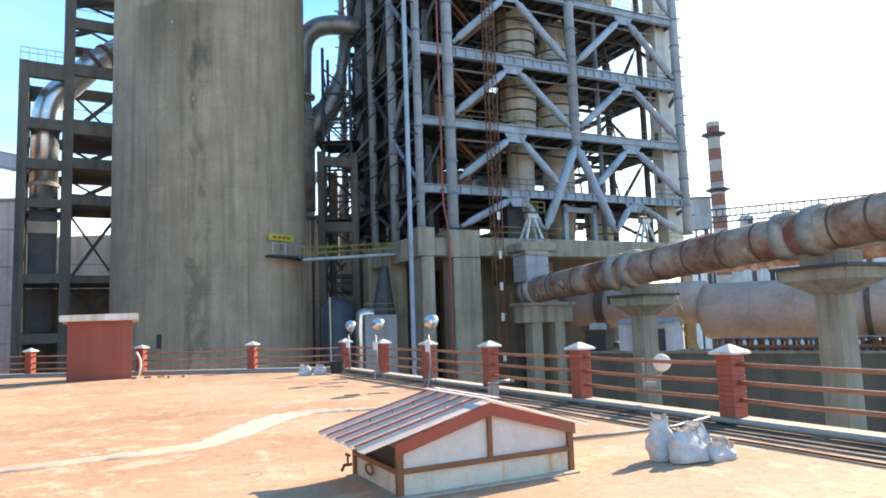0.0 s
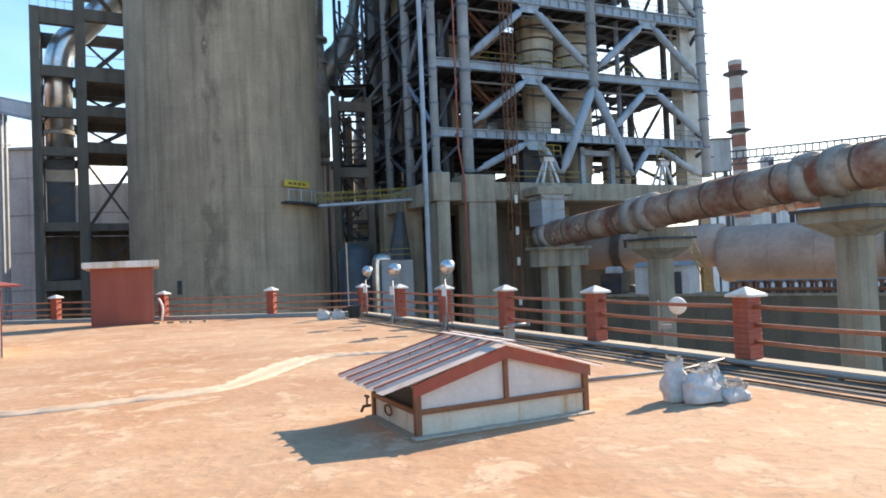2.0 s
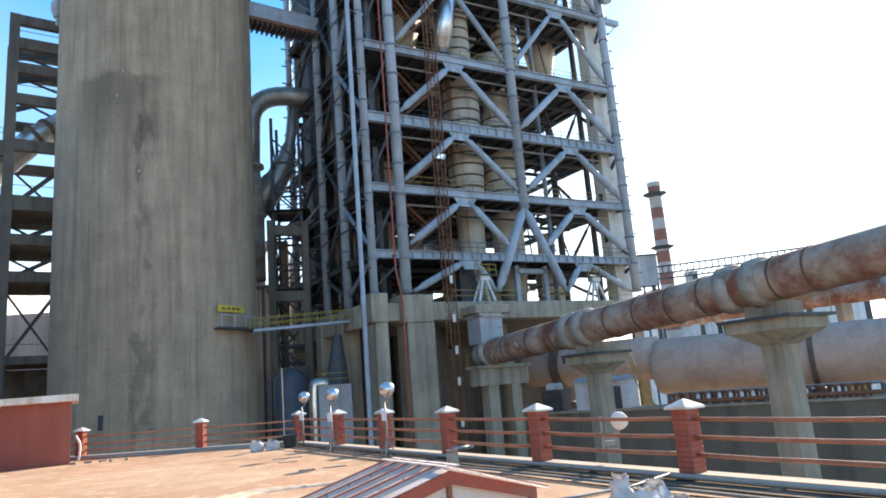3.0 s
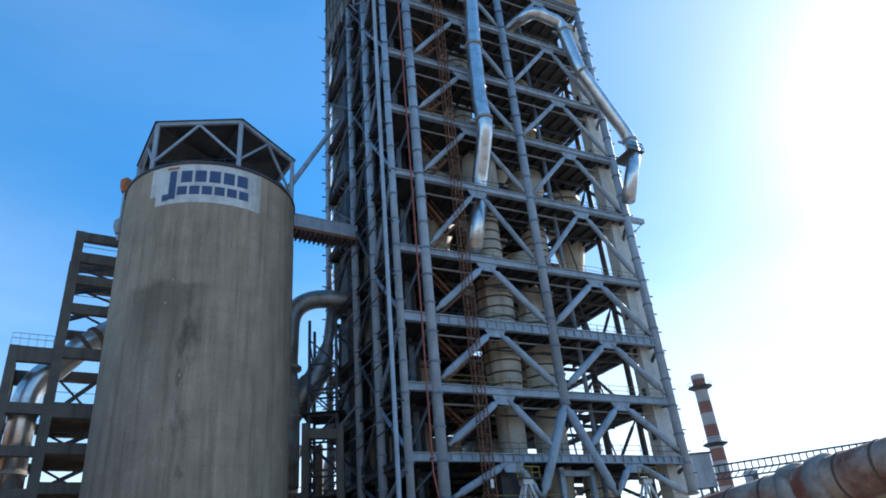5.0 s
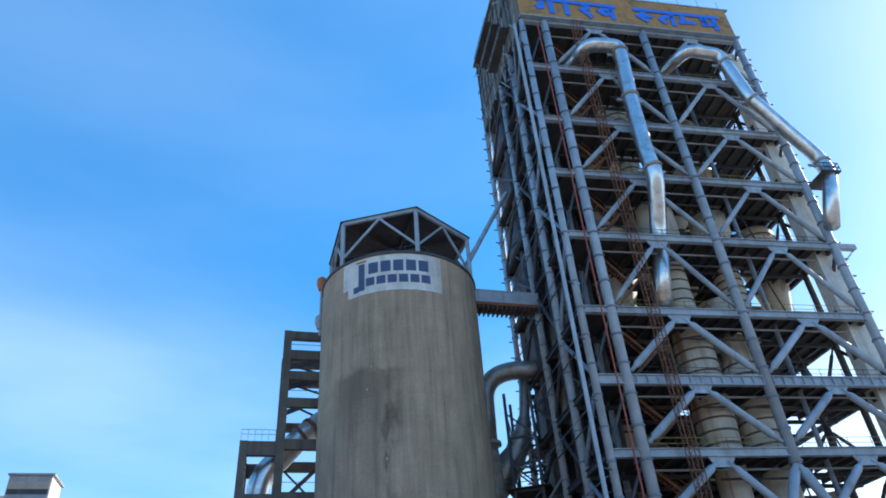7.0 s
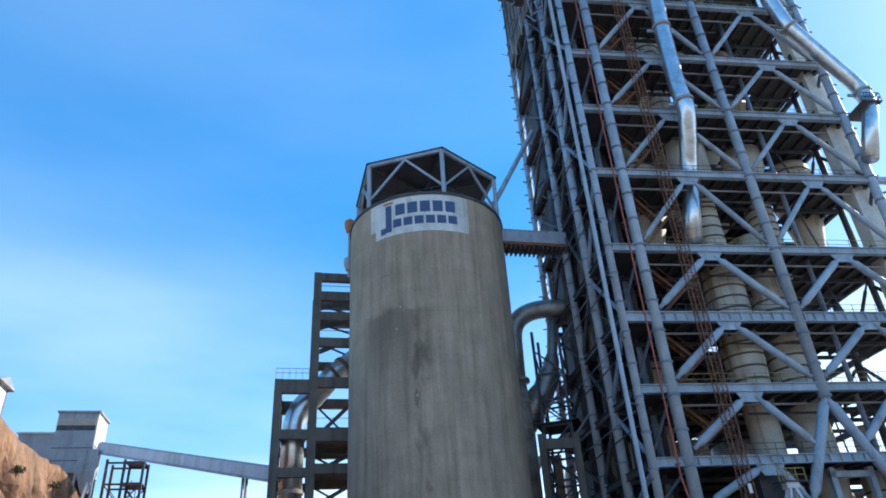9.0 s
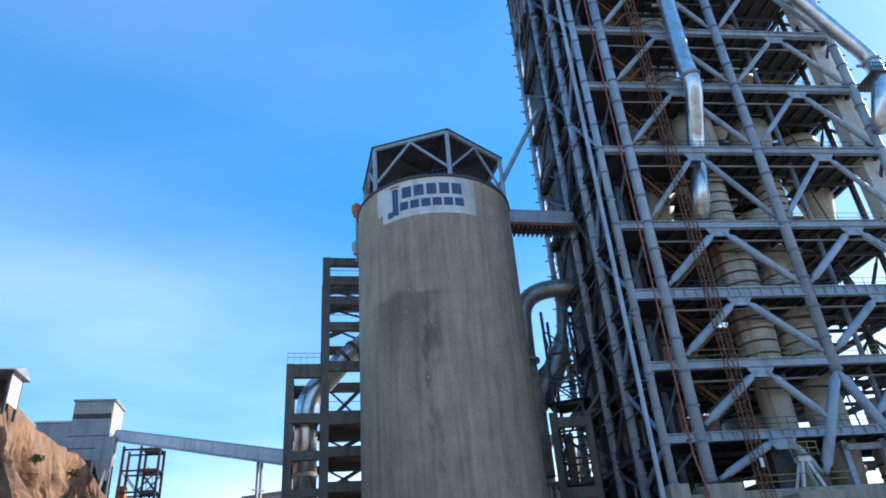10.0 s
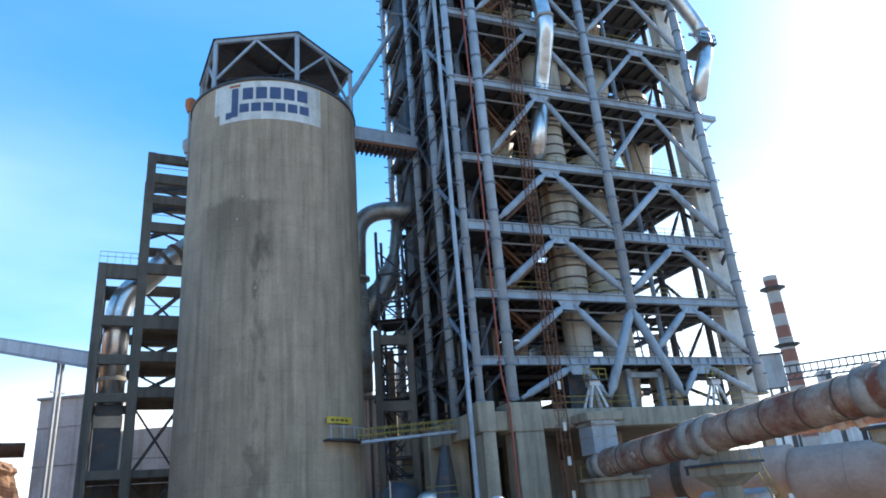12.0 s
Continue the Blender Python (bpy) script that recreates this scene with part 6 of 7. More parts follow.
for i, t in enumerate(ts):
    p = edge_at(t)
    d = (edge_at(min(t + 0.35, len(EDGE) - 1.001)) - edge_at(max(t - 0.35, 0))).normalized()
    n = Vector((d.y, -d.x, 0))
    row = []
    top = float(np.interp(t, range(len(TOPZ)), TOPZ))
    for j in range(NV):
        f = j / (NV - 1)
        if f < 0.16:                                   # plateau behind the edge
            back = (0.16 - f) / 0.16
            q = p - n * (70 * back ** 1.5)
            z = top + 0.9 * noise.noise(Vector((q.x * 0.05, q.y * 0.05, 3))) + 0.4 * noise.noise(Vector((q.x * 0.4, q.y * 0.4, 7)))
            row.append(bank.verts.new((q.x, q.y, z)))
        else:
            g = (f - 0.16) / 0.84
            z = top + (GROUND - 1 - top) * g
            out = 15.0 * g ** 1.1
            s = p.dot(d) * 1.0
            gully = 0.9 * abs(noise.noise(Vector((s * 0.34 + i * 0.0, z * 0.03, 1.5)))) + 0.5 * abs(noise.noise(Vector((s * 0.9, z * 0.08, 4.5))))
            crack = max(0.0, 1 - 7 * abs(noise.noise(Vector((s * 0.42, z * 0.05, 21.0))))) + 0.6 * max(0.0, 1 - 6 * abs(noise.noise(Vector((s * 0.95, z * 0.12, 33.0)))))
            gully += 0.22 * crack
            rough = 0.5 * noise.noise(Vector((s * 0.5, z * 0.5, 9.0))) + 0.22 * noise.noise(Vector((s * 1.7, z * 1.4, 2.0)))
            ledge = 1.0 if 12.3 < z < 13.2 else (0.6 if 4.0 < z < 4.8 else 0.0)
            ramp = min(1.0, g * 6)
            q = p + n * (out - 3.6 * gully * ramp + 1.3 * rough * ramp + ledge * 0.7)
            z += 1.2 * noise.noise(Vector((p.x * 0.08, p.y * 0.08, 11))) * (1 - g) + 0.5 * noise.noise(Vector((p.x * 0.5, p.y * 0.5, 5))) * (1 - g)
            row.append(bank.verts.new((q.x, q.y, z)))
    grid.append(row)
for a, c in zip(grid, grid[1:]):
    for j in range(NV - 1):
        bank.faces.new((a[j], a[j + 1], c[j + 1], c[j]))
tagged(part("earth_bank", bank, M_EARTH), "steep cut bank of bare orange earth with gullies", "bank", kind="structure")
# shrubs on the bank: clumps of small leaves
def shrub(x, y, z, r, n):
    b = B()
    for k in range(n):
        d = Vector((random.gauss(0, 1), random.gauss(0, 1), abs(random.gauss(0, 0.8)))).normalized() * r * random.uniform(0.3, 1)
        c = Vector((x, y, z)) + d
        a = Vector((random.gauss(0, 1), random.gauss(0, 1), random.gauss(0, 1))).normalized() * 0.16
        e = a.cross(Vector((random.gauss(0, 1), random.gauss(0, 1), 1))).normalized() * 0.08
        b.faces.new([b.verts.new(c + q) for q in (-a, e, a, -e)])
    s = thing("shrub", (x, y, z - 0.3), "small dry green shrub rooted in the earth bank", "shrub", "bank shrubs")
    part("leaves", b, M_GREENSHRUB, s)
    part("stem", tube(B(), [(x, y, z - 0.6), (x, y, z + r * 0.5)], 0.05, 5), M_EARTH, s)
for t, g, r in ((4.6, 0.12, 0.8), (5.2, 0.2, 1.1), (5.6, 0.08, 0.9), (3.5, 0.22, 0.6), (4.1, 0.3, 0.8), (2.6, 0.35, 0.9), (5.9, 0.15, 1.4), (3.0, 0.05, 0.7), (6.1, 0.3, 1.5)):
    p = edge_at(t)
    d = (edge_at(t + 0.3) - edge_at(t - 0.3)).normalized()
    q = p + Vector((d.y, -d.x, 0)) * (15 * g ** 1.1 - 0.2)
    tz = float(np.interp(t, range(len(TOPZ)), TOPZ))
    shrub(q.x, q.y, tz - (tz - GROUND + 1) * g + 0.1, r, int(260 * r))
# huts and a light mast on the plateau
def hut(name, m, w, d, h, label, open_side, end_mat=None):
    t = thing(name, m, label, "hut", "bank huts")
    if open_side:
        for x in (-w / 2, w / 2 - 0.25):
            for y in (0, d - 0.25):
                part("post", box(B(), x, x + 0.25, y, y + 0.25, -2.4, h), M_STEEL_D, t, m=m)
        part("end_wall", box(B(), w / 2 - 0.1, w / 2, 0.26, d - 0.26, -1.2, h), end_mat or M_WHITE, t, m=m)
        # dark panel added behind the open front, standing for the shade inside
        part("back_panel", box(B(), -w / 2 + 0.26, w / 2 - 0.26, d - 0.15, d - 0.05, -0.6, h), M_STEEL_D, t, m=m)
    else:
        part("wall", box(B(), -w / 2, w / 2, 0, d, -1.5, h), M_WHITE, t, m=m)
    b = B()
    g = [b.verts.new(p) for p in ((-w / 2 - 0.5, -0.6, h), (w / 2 + 0.5, -0.6, h), (w / 2 + 0.5, d + 0.6, h), (-w / 2 - 0.5, d + 0.6, h), (-w / 2 - 0.5, d / 2, h + 0.9), (w / 2 + 0.5, d / 2, h + 0.9))]
    for f in ((0, 1, 5, 4), (2, 3, 4, 5), (0, 4, 3), (1, 2, 5), (3, 2, 1, 0)):
        b.faces.new([g[i] for i in f])
    part("roof", b, M_GREYSHEET, t, m=m)
hut("open_hut", pose(-63.5, 46.3, 24.75, 0, 0, 30), 4.4, 3.1, 1.9, "small open-fronted hut with a white end wall", True)
hut("canopy_shelter", pose(-63.3, 38.9, 25.7, 0, 0, 40), 4.6, 2.9, 2.9, "dark open canopy shelter on the bank", True, M_STEEL_D)
hut("block_hut", pose(-57.0, 24.5, 25.9, 0, 0, 80), 6.0, 3.6, 1.3, "low white hut at the bank's edge", False)
MX, MY, MZ = -62.3, 40.9, 24.4
lm = thing("light_mast", (MX, MY, MZ), "thin pale floodlight mast on the bank", "mast")
part("pole", tube(B(), [(MX, MY, MZ - 0.8), (MX, MY, 32.3)], [0.13, 0.08], 8), M_WHITE, lm)
part("cross_arm", bar(B(), (MX - 0.7, MY - 0.5, 32.3), (MX + 0.7, MY + 0.5, 32.3), 0.1), M_STEEL_D, lm)
for k in (-1, 0, 1):
    part("floodlight", box(B(), MX - 0.18 + k * 0.6, MX + 0.24 + k * 0.6, MY - 0.3 + k * 0.4, MY + k * 0.4, 32.35, 32.8), M_STEEL_D, lm)
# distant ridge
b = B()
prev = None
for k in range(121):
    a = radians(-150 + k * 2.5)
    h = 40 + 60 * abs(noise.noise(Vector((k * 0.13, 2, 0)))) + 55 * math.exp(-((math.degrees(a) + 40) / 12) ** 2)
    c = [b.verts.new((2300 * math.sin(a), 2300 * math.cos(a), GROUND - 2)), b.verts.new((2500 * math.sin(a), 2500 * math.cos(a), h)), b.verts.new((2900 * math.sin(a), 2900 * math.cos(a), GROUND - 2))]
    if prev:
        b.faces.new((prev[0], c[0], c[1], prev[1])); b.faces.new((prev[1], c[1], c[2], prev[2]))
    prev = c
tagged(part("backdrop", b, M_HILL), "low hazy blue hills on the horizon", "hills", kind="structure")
# ---------------------------------------------------------------- parapet kerb, posts and rails
def strip(bm, f, s0, s1, o0, o1, z0, z1):
    """A straight kerb along on_right or on_left."""
    lo = [f(s0, o0), f(s1, o0), f(s1, o1), f(s0, o1)]
    return prism(bm, lo, z0, z1)
tagged(part("kerb_east", strip(B(), on_right, -0.2, 41, -0.2, 0.12, 0.004, 0.08), M_DUST), "low dusty mortar kerb under the railing", "kerb", kind="structure")
tagged(part("kerb_north", strip(B(), on_left, 0.25, 33, -0.22, 0.2, 0.004, 0.12), M_CONC), "low stained concrete kerb under the railing", "kerb", kind="structure")

tagged(part("trim_gutter", strip(B(), on_right, -0.1, 41, 0.175, 0.85, 0.003, 0.007), M_GUTTER), "dark silted gutter strip along the kerb", "gutter", kind="structure")
POSTW = 0.28
def build_post(at, ang, z0):
    m = pose(at[0], at[1], 0, 0, 0, ang)
    t = thing("railing_post", m @ Matrix.Translation((0, 0, z0)), "red-painted brick post with a white pyramid cap", "post", "railing posts")
    w = POSTW / 2
    n = 12
    hgt = (0.98 - z0) / n
    me = bpy.data.meshes.get("brick_course")
    if me is None:
        b = box(B(), -w, w, -w, w, 0.0, hgt - 0.008)
        bmesh.ops.bevel(b, geom=b.edges[:], offset=0.007, segments=1, affect='EDGES')
        me = bpy.data.meshes.new("brick_course"); b.to_mesh(me); b.free()
    part("mortar_core", box(B(), -w + 0.008, w - 0.008, -w + 0.008, w - 0.008, z0, 0.98), M_RED, t, m=m)
    for k in range(n):
        placed("brick_course", me, M_RED, t, m=m @ pose(random.uniform(-.002, .002), random.uniform(-.002, .002), z0 + k * hgt + 0.003, 0, 0, random.uniform(-.4, .4)))
    c = B()
    e = w + 0.075
    lo = [c.verts.new((x * e, y * e, 0.983)) for x, y in ((-1, -1), (1, -1), (1, 1), (-1, 1))]
    mid = [c.verts.new((x * e, y * e, 1.02)) for x, y in ((-1, -1), (1, -1), (1, 1), (-1, 1))]
    top = c.verts.new((0.0, 0.0, 1.14))
    c.faces.new(lo[::-1])
    for i in range(4):
        c.faces.new((lo[i], lo[(i + 1) % 4], mid[(i + 1) % 4], mid[i]))
        c.faces.new((mid[i], mid[(i + 1) % 4], top))
    bmesh.ops.bevel(c, geom=c.edges[:], offset=0.01, segments=2, affect='EDGES')
    part("cap", c, M_WHITE, t, "white pyramid cap", m=m)
    return t
ANG_R = math.degrees(math.atan2(RDIR.y, RDIR.x))
ANG_L = math.degrees(math.atan2(LDIR.y, LDIR.x))
RS = [0.0, 3.55, 6.75, 10.0, 13.3, 16.75, 20.1, 23.5, 27.0, 30.5]
LS = [3.66, 8.3, 13.3, 18.2, 23.0, 28.0]
for s in RS:
    build_post(on_right(s), ANG_R, 0.081)
for s in LS:
    build_post(on_left(s), ANG_L, 0.12)
M_RAIL = mat("faded_red_rail", (0.50, 0.19, 0.10), 0.55, dark=0.75, scale=2.0, grain=25.0, stain=(0.30, 0.14, 0.09), stain_amt=0.5, stain_scale=3.0)
def railing(f, ss, zs):
    for a, c in zip(ss, ss[1:]):
        p, q = f(a), f(c)
        t = thing("rail_span", (p[0], p[1], zs[-1]), "three faded red pipe rails between brick posts", "railing", "railing spans")
        d = Vector((q[0] - p[0], q[1] - p[1], 0)).normalized()
        for z in zs:
            pa = Vector((*p, z)) + d * (POSTW / 2 - 0.04)
            pc = Vector((*q, z)) - d * (POSTW / 2 - 0.04)
            mids = [pa.lerp(pc, k / 6) + Vector((0, 0, -0.012 * math.sin(math.pi * k / 6) + random.uniform(-.004, .004))) for k in range(7)]
            part("rail", tube(B(), mids, 0.031, 10), M_RAIL, t, smooth=True)
railing(on_right, RS, (0.84, 0.58, 0.33))
railing(on_left, [0.0] + LS, (0.80, 0.53, 0.30))

# ---------------------------------------------------------------- service pipes and cables along the kerb
def run(name, f, s0, s1, off, z, r, material, label, sag=0.0, wob=0.02, step=1.2, n=10):
    pts = []
    for s in np.arange(s0, s1, step):
        x, y = f(s, off + random.uniform(-wob, wob))
        pts.append((x, y, z + random.uniform(-sag, sag)))
    b = tube(B(), pts, r, n)
    me_ob = part(name, b, material, smooth=True)
    return tagged(me_ob, label, "pipe" if r > 0.015 else "cable", "service lines")
run("service_pipe", on_right, 0.5, 40, 0.34, 0.07, 0.036, M_PIPE_L, "fat galvanised service pipe along the kerb", 0.004, 0.006)
run("service_pipe", on_right, 0.5, 40, 0.29, 0.05, 0.035, M_PIPE, "galvanised service pipe low against the kerb", 0.003, 0.006)
run("service_pipe", on_left, 0.6, 33, 0.42, 0.08, 0.06, M_PIPE, "galvanised service pipe along the kerb", 0.004, 0.006)
run("service_pipe", on_left, 0.6, 33, 0.65, 0.04, 0.035, M_PIPE, "thin grey pipe on the roof floor", 0.003, 0.01)
for k, off in enumerate((0.74, 0.95, 1.25)):
    run("cable", on_right, 1.0 + k, 38, off, 0.018, 0.014, M_PIPE if k % 2 else M_GUTTER, "loose cable lying on the roof beside the kerb", 0.002, 0.03, 0.8, 6)
for k in range(18):                                     # small blocks that carry the fat pipe
    x, y = on_right(1.5 + k * 2.1, 0.34)
    tagged(part("pipe_block", box(B(), -0.07, 0.07, -0.07, 0.07, 0.002, 0.034), M_CONC, m=pose(x, y, 0, 0, 0, ANG_R)), "small concrete block under the service pipe", "block", "pipe blocks")
blk2 = thing("valve_block", (1.0, 14.6, 0), "weathered concrete block with a stub pipe", "block")
b = box(B(), -0.1, 0.1, -0.1, 0.1, 0.002, 0.27)
bmesh.ops.bevel(b, geom=b.edges[:], offset=0.03, segments=2, affect='EDGES')
part("block", b, M_DUST, blk2, m=pose(0.95, 14.55, 0, 0, 0, 20))
part("stub_pipe", tube(B(), [(0.95, 14.55, 0.31), (1.4, 14.72, 0.31)], 0.04, 12), M_PIPE, blk2, smooth=True)
part("cap_stone", box(B(), 0.84, 1.06, 14.44, 14.66, 0.271, 0.30), M_CONC, blk2)
tagged(part("floor_pipe", tube(B(), [(1.55, 9.1, 0.03), (2.2, 9.36, 0.03), (3.05, 9.72, 0.03), (3.75, 10.05, 0.1)], 0.022, 8), M_PIPE, smooth=True), "thin pipe across the roof floor to the kerb", "pipe")

# ---------------------------------------------------------------- skylight hatch with a ribbed gable roof
HM = Matrix(((0.889, -0.457, 0, -0.48), (0.457, 0.889, 0, 6.45), (0, 0, 1, 0), (0, 0, 0, 1)))
ht = thing("roof_hatch", HM, "low gabled roof hatch with white panels and ribbed red sheet roof", "hatch")
W, D, HW, HP = 1.98, 1.22, 0.40, 0.76
M_HPANEL = mat("hatch_panel", (0.68, 0.62, 0.57), 0.6, dark=0.88, scale=2.0, grain=20.0, bump=0.05, stain=(0.58, 0.5, 0.44), stain_amt=0.4)
M_HWALL = mat("hatch_lower_wall", (0.70, 0.62, 0.50), 0.8, dark=0.85, scale=3.0, grain=30.0, stain=(0.50, 0.28, 0.10), stain_amt=0.32, stain_scale=5.0, streak=True)
M_HFRAME = mat("brown_frame", (0.26, 0.10, 0.045), 0.6, dark=0.75, scale=5.0, grain=30.0)
part("base_wall", box(B(), 0.02, W - 0.02, 0.02, 0.1, 0.002, 0.235), M_HWALL, ht, m=HM)
part("base_wall", box(B(), 0.02, W - 0.02, D - 0.1, D - 0.02, 0.002, 0.235), M_HWALL, ht, m=HM)
part("base_wall", box(B(), 0.02, 0.1, 0.103, D - 0.103, 0.002, 0.235), M_HWALL, ht, m=HM)
part("base_wall", box(B(), W - 0.1, W - 0.02, 0.103, D - 0.103, 0.002, 0.235), M_HWALL, ht, m=HM)
def gable(v0, v1, mtl, name):
    b = B()
    pr = [(0.04, 0.237), (W - 0.04, 0.237), (W - 0.04, HW), (W / 2, HP - 0.02), (0.04, HW)]
    a = [b.verts.new((x, v0, z)) for x, z in pr]
    c = [b.verts.new((x, v1, z)) for x, z in pr]
    for i in range(5):
        b.faces.new((a[i], a[(i + 1) % 5], c[(i + 1) % 5], c[i]))
    b.faces.new(a[::-1]); b.faces.new(c)
    bmesh.ops.recalc_face_normals(b, faces=b.faces)
    part(name, b, mtl, ht, m=HM)
gable(0.03, 0.06, M_HPANEL, "gable_panel")
gable(D - 0.06, D - 0.03, M_HPANEL, "gable_panel")
part("sill_bar", box(B(), -0.005, W + 0.005, -0.01, 0.028, 0.215, 0.262), M_HFRAME, ht, m=HM)
for x in (-0.012, W - 0.048):
    part("corner_bar", box(B(), x, x + 0.06, -0.012, 0.05, 0.002, 0.50), M_HFRAME, ht, m=HM)
    part("corner_bar", box(B(), x, x + 0.06, D - 0.05, D + 0.012, 0.002, 0.46), M_HFRAME, ht, m=HM)
part("mullion", box(B(), W / 2 - 0.022, W / 2 + 0.022, -0.008, 0.029, 0.263, HP - 0.06), M_HFRAME, ht, m=HM)
part("side_rail", box(B(), -0.01, 0.03, 0.05, D - 0.05, 0.215, 0.258), M_HFRAME, ht, m=HM)
# black sheet behind the frame stands for the shaded inside of the hatch
part("dark_opening", box(B(), 0.06, 0.075, 0.06, D - 0.06, 0.237, 0.42), M_BLACK, ht, m=HM)
def fascia(v, side):
    b = B()
    x0, z0, x1, z1 = (-0.03, HW + 0.10, W / 2, HP + 0.03) if side < 0 else (W / 2, HP + 0.03, W + 0.03, HW + 0.10)
    pts = [(x0, z0 - 0.115), (x1, z1 - 0.125), (x1, z1), (x0, z0)]
    if side > 0:
        pts = [(x0, z0 - 0.125), (x1, z1 - 0.115), (x1, z1), (x0, z0)]
    a = [b.verts.new((x, v, z)) for x, z in pts]
    c = [b.verts.new((x, v + 0.02, z)) for x, z in pts]
    for i in range(4):
        b.faces.new((a[i], a[(i + 1) % 4], c[(i + 1) % 4], c[i]))
    b.faces.new(a[::-1]); b.faces.new(c)
    bmesh.ops.recalc_face_normals(b, faces=b.faces)
    part("fascia", b, M_RED, ht, m=HM)
for v in (-0.034, D + 0.014):
    fascia(v, -1); fascia(v, 1)
M_HROOF = mat("sunbleached_sheet", (0.90, 0.78, 0.71), 0.5, dark=0.85, scale=2.0, grain=15.0, bump=0.0, stain=(0.80, 0.58, 0.50), stain_amt=0.4, stain_scale=2.0)
def slope(x0, z0, x1, z1, n):
    """One roof slope as a folded sheet with raised ribs running down it, and red edges."""
    v0, v1 = -0.07, D + 0.10
    prof = []
    step = (v1 - v0) / n
    for k in range(n):
        v = v0 + k * step
        prof += [(v, 0.0), (v + step * 0.62, 0.0), (v + step * 0.70, 0.03), (v + step * 0.90, 0.03), (v + step * 0.98, 0.0)]
    prof.append((v1, 0.0))
    b = B()
    r0 = [b.verts.new((x0, v, z0 + h)) for v, h in prof]
    r1 = [b.verts.new((x1, v, z1 + h)) for v, h in prof]
    for i in range(len(prof) - 1):
        b.faces.new((r0[i], r0[i + 1], r1[i + 1], r1[i]))
    bmesh.ops.solidify(b, geom=b.faces[:], thickness=0.006)
    part("roof_sheet", b, M_HROOF, ht, m=HM)
    for k in range(n):
        v = v0 + (k + 0.8) * step
        part("rib", bar(B(), (x0, v, z0 + 0.035), (x1, v, z1 + 0.035), step * 0.15, 0.012), M_RED, ht, m=HM)
slope(-0.36, HW + 0.055, W / 2, HP + 0.05, 5)
slope(W / 2, HP + 0.05, W + 0.32, HW + 0.02, 5)
part("ridge_cap", bar(bar(B(), (W / 2 - 0.06, -0.08, HP + 0.078), (W / 2 - 0.06, D + 0.11, HP + 0.078), 0.05, 0.012), (W / 2 + 0.06, -0.08, HP + 0.078), (W / 2 + 0.06, D + 0.11, HP + 0.078), 0.05, 0.011), M_HROOF, ht, m=HM)
for k in range(6):
    part("roof_bolt", tube(B(), [(0.1 + 0.25 * (k % 3), 0.2 + 0.75 * (k // 3), 0.55), (0.1 + 0.25 * (k % 3), 0.2 + 0.75 * (k // 3), 0.62 + 0.07 * (k % 3))], 0.006, 6), M_RUST, ht, m=HM)
tap = part("tap", tube(B(), [(-0.06, D - 0.1, 0.14), (-0.14, D - 0.1, 0.14), (-0.17, D - 0.1, 0.08)], 0.018, 8), M_RUST, ht, "rusty tap on the side wall", m=HM)
part("tap_handle", tube(B(), [(-0.1, D - 0.1, 0.14), (-0.1, D - 0.1, 0.24)], 0.012, 6), M_RUST, tap, m=HM)
part("tap_wheel", tube(B(), [(-0.1, D - 0.15, 0.24), (-0.1, D - 0.05, 0.24)], 0.016, 6), M_RUST, tap, m=HM)
part("hasp", tube(B(), [(-0.03, D * 0.55 + 0.1 * math.cos(a), 0.16 + 0.05 * math.sin(a)) for a in np.linspace(0, 6.28, 13)], 0.012, 6), M_RUST, ht, m=HM)
# mortar fillet pieces round the hatch's foot
for k in range(9):
    u = -0.06 + k * 0.23
    b = box(B(), u, u + 0.222, -0.10, 0.015, 0.002, 0.022 + random.uniform(-.004, .004))
    bmesh.ops.bevel(b, geom=b.edges[:], offset=0.006, segments=1, affect='EDGES')
    part("mortar_slab", b, M_DUST, ht, m=HM)
for k in range(5):
    v = 0.03 + k * 0.235
    part("mortar_slab", box(B(), -0.10, 0.015, v, v + 0.227, 0.002, 0.02), M_CONC, ht, m=HM)

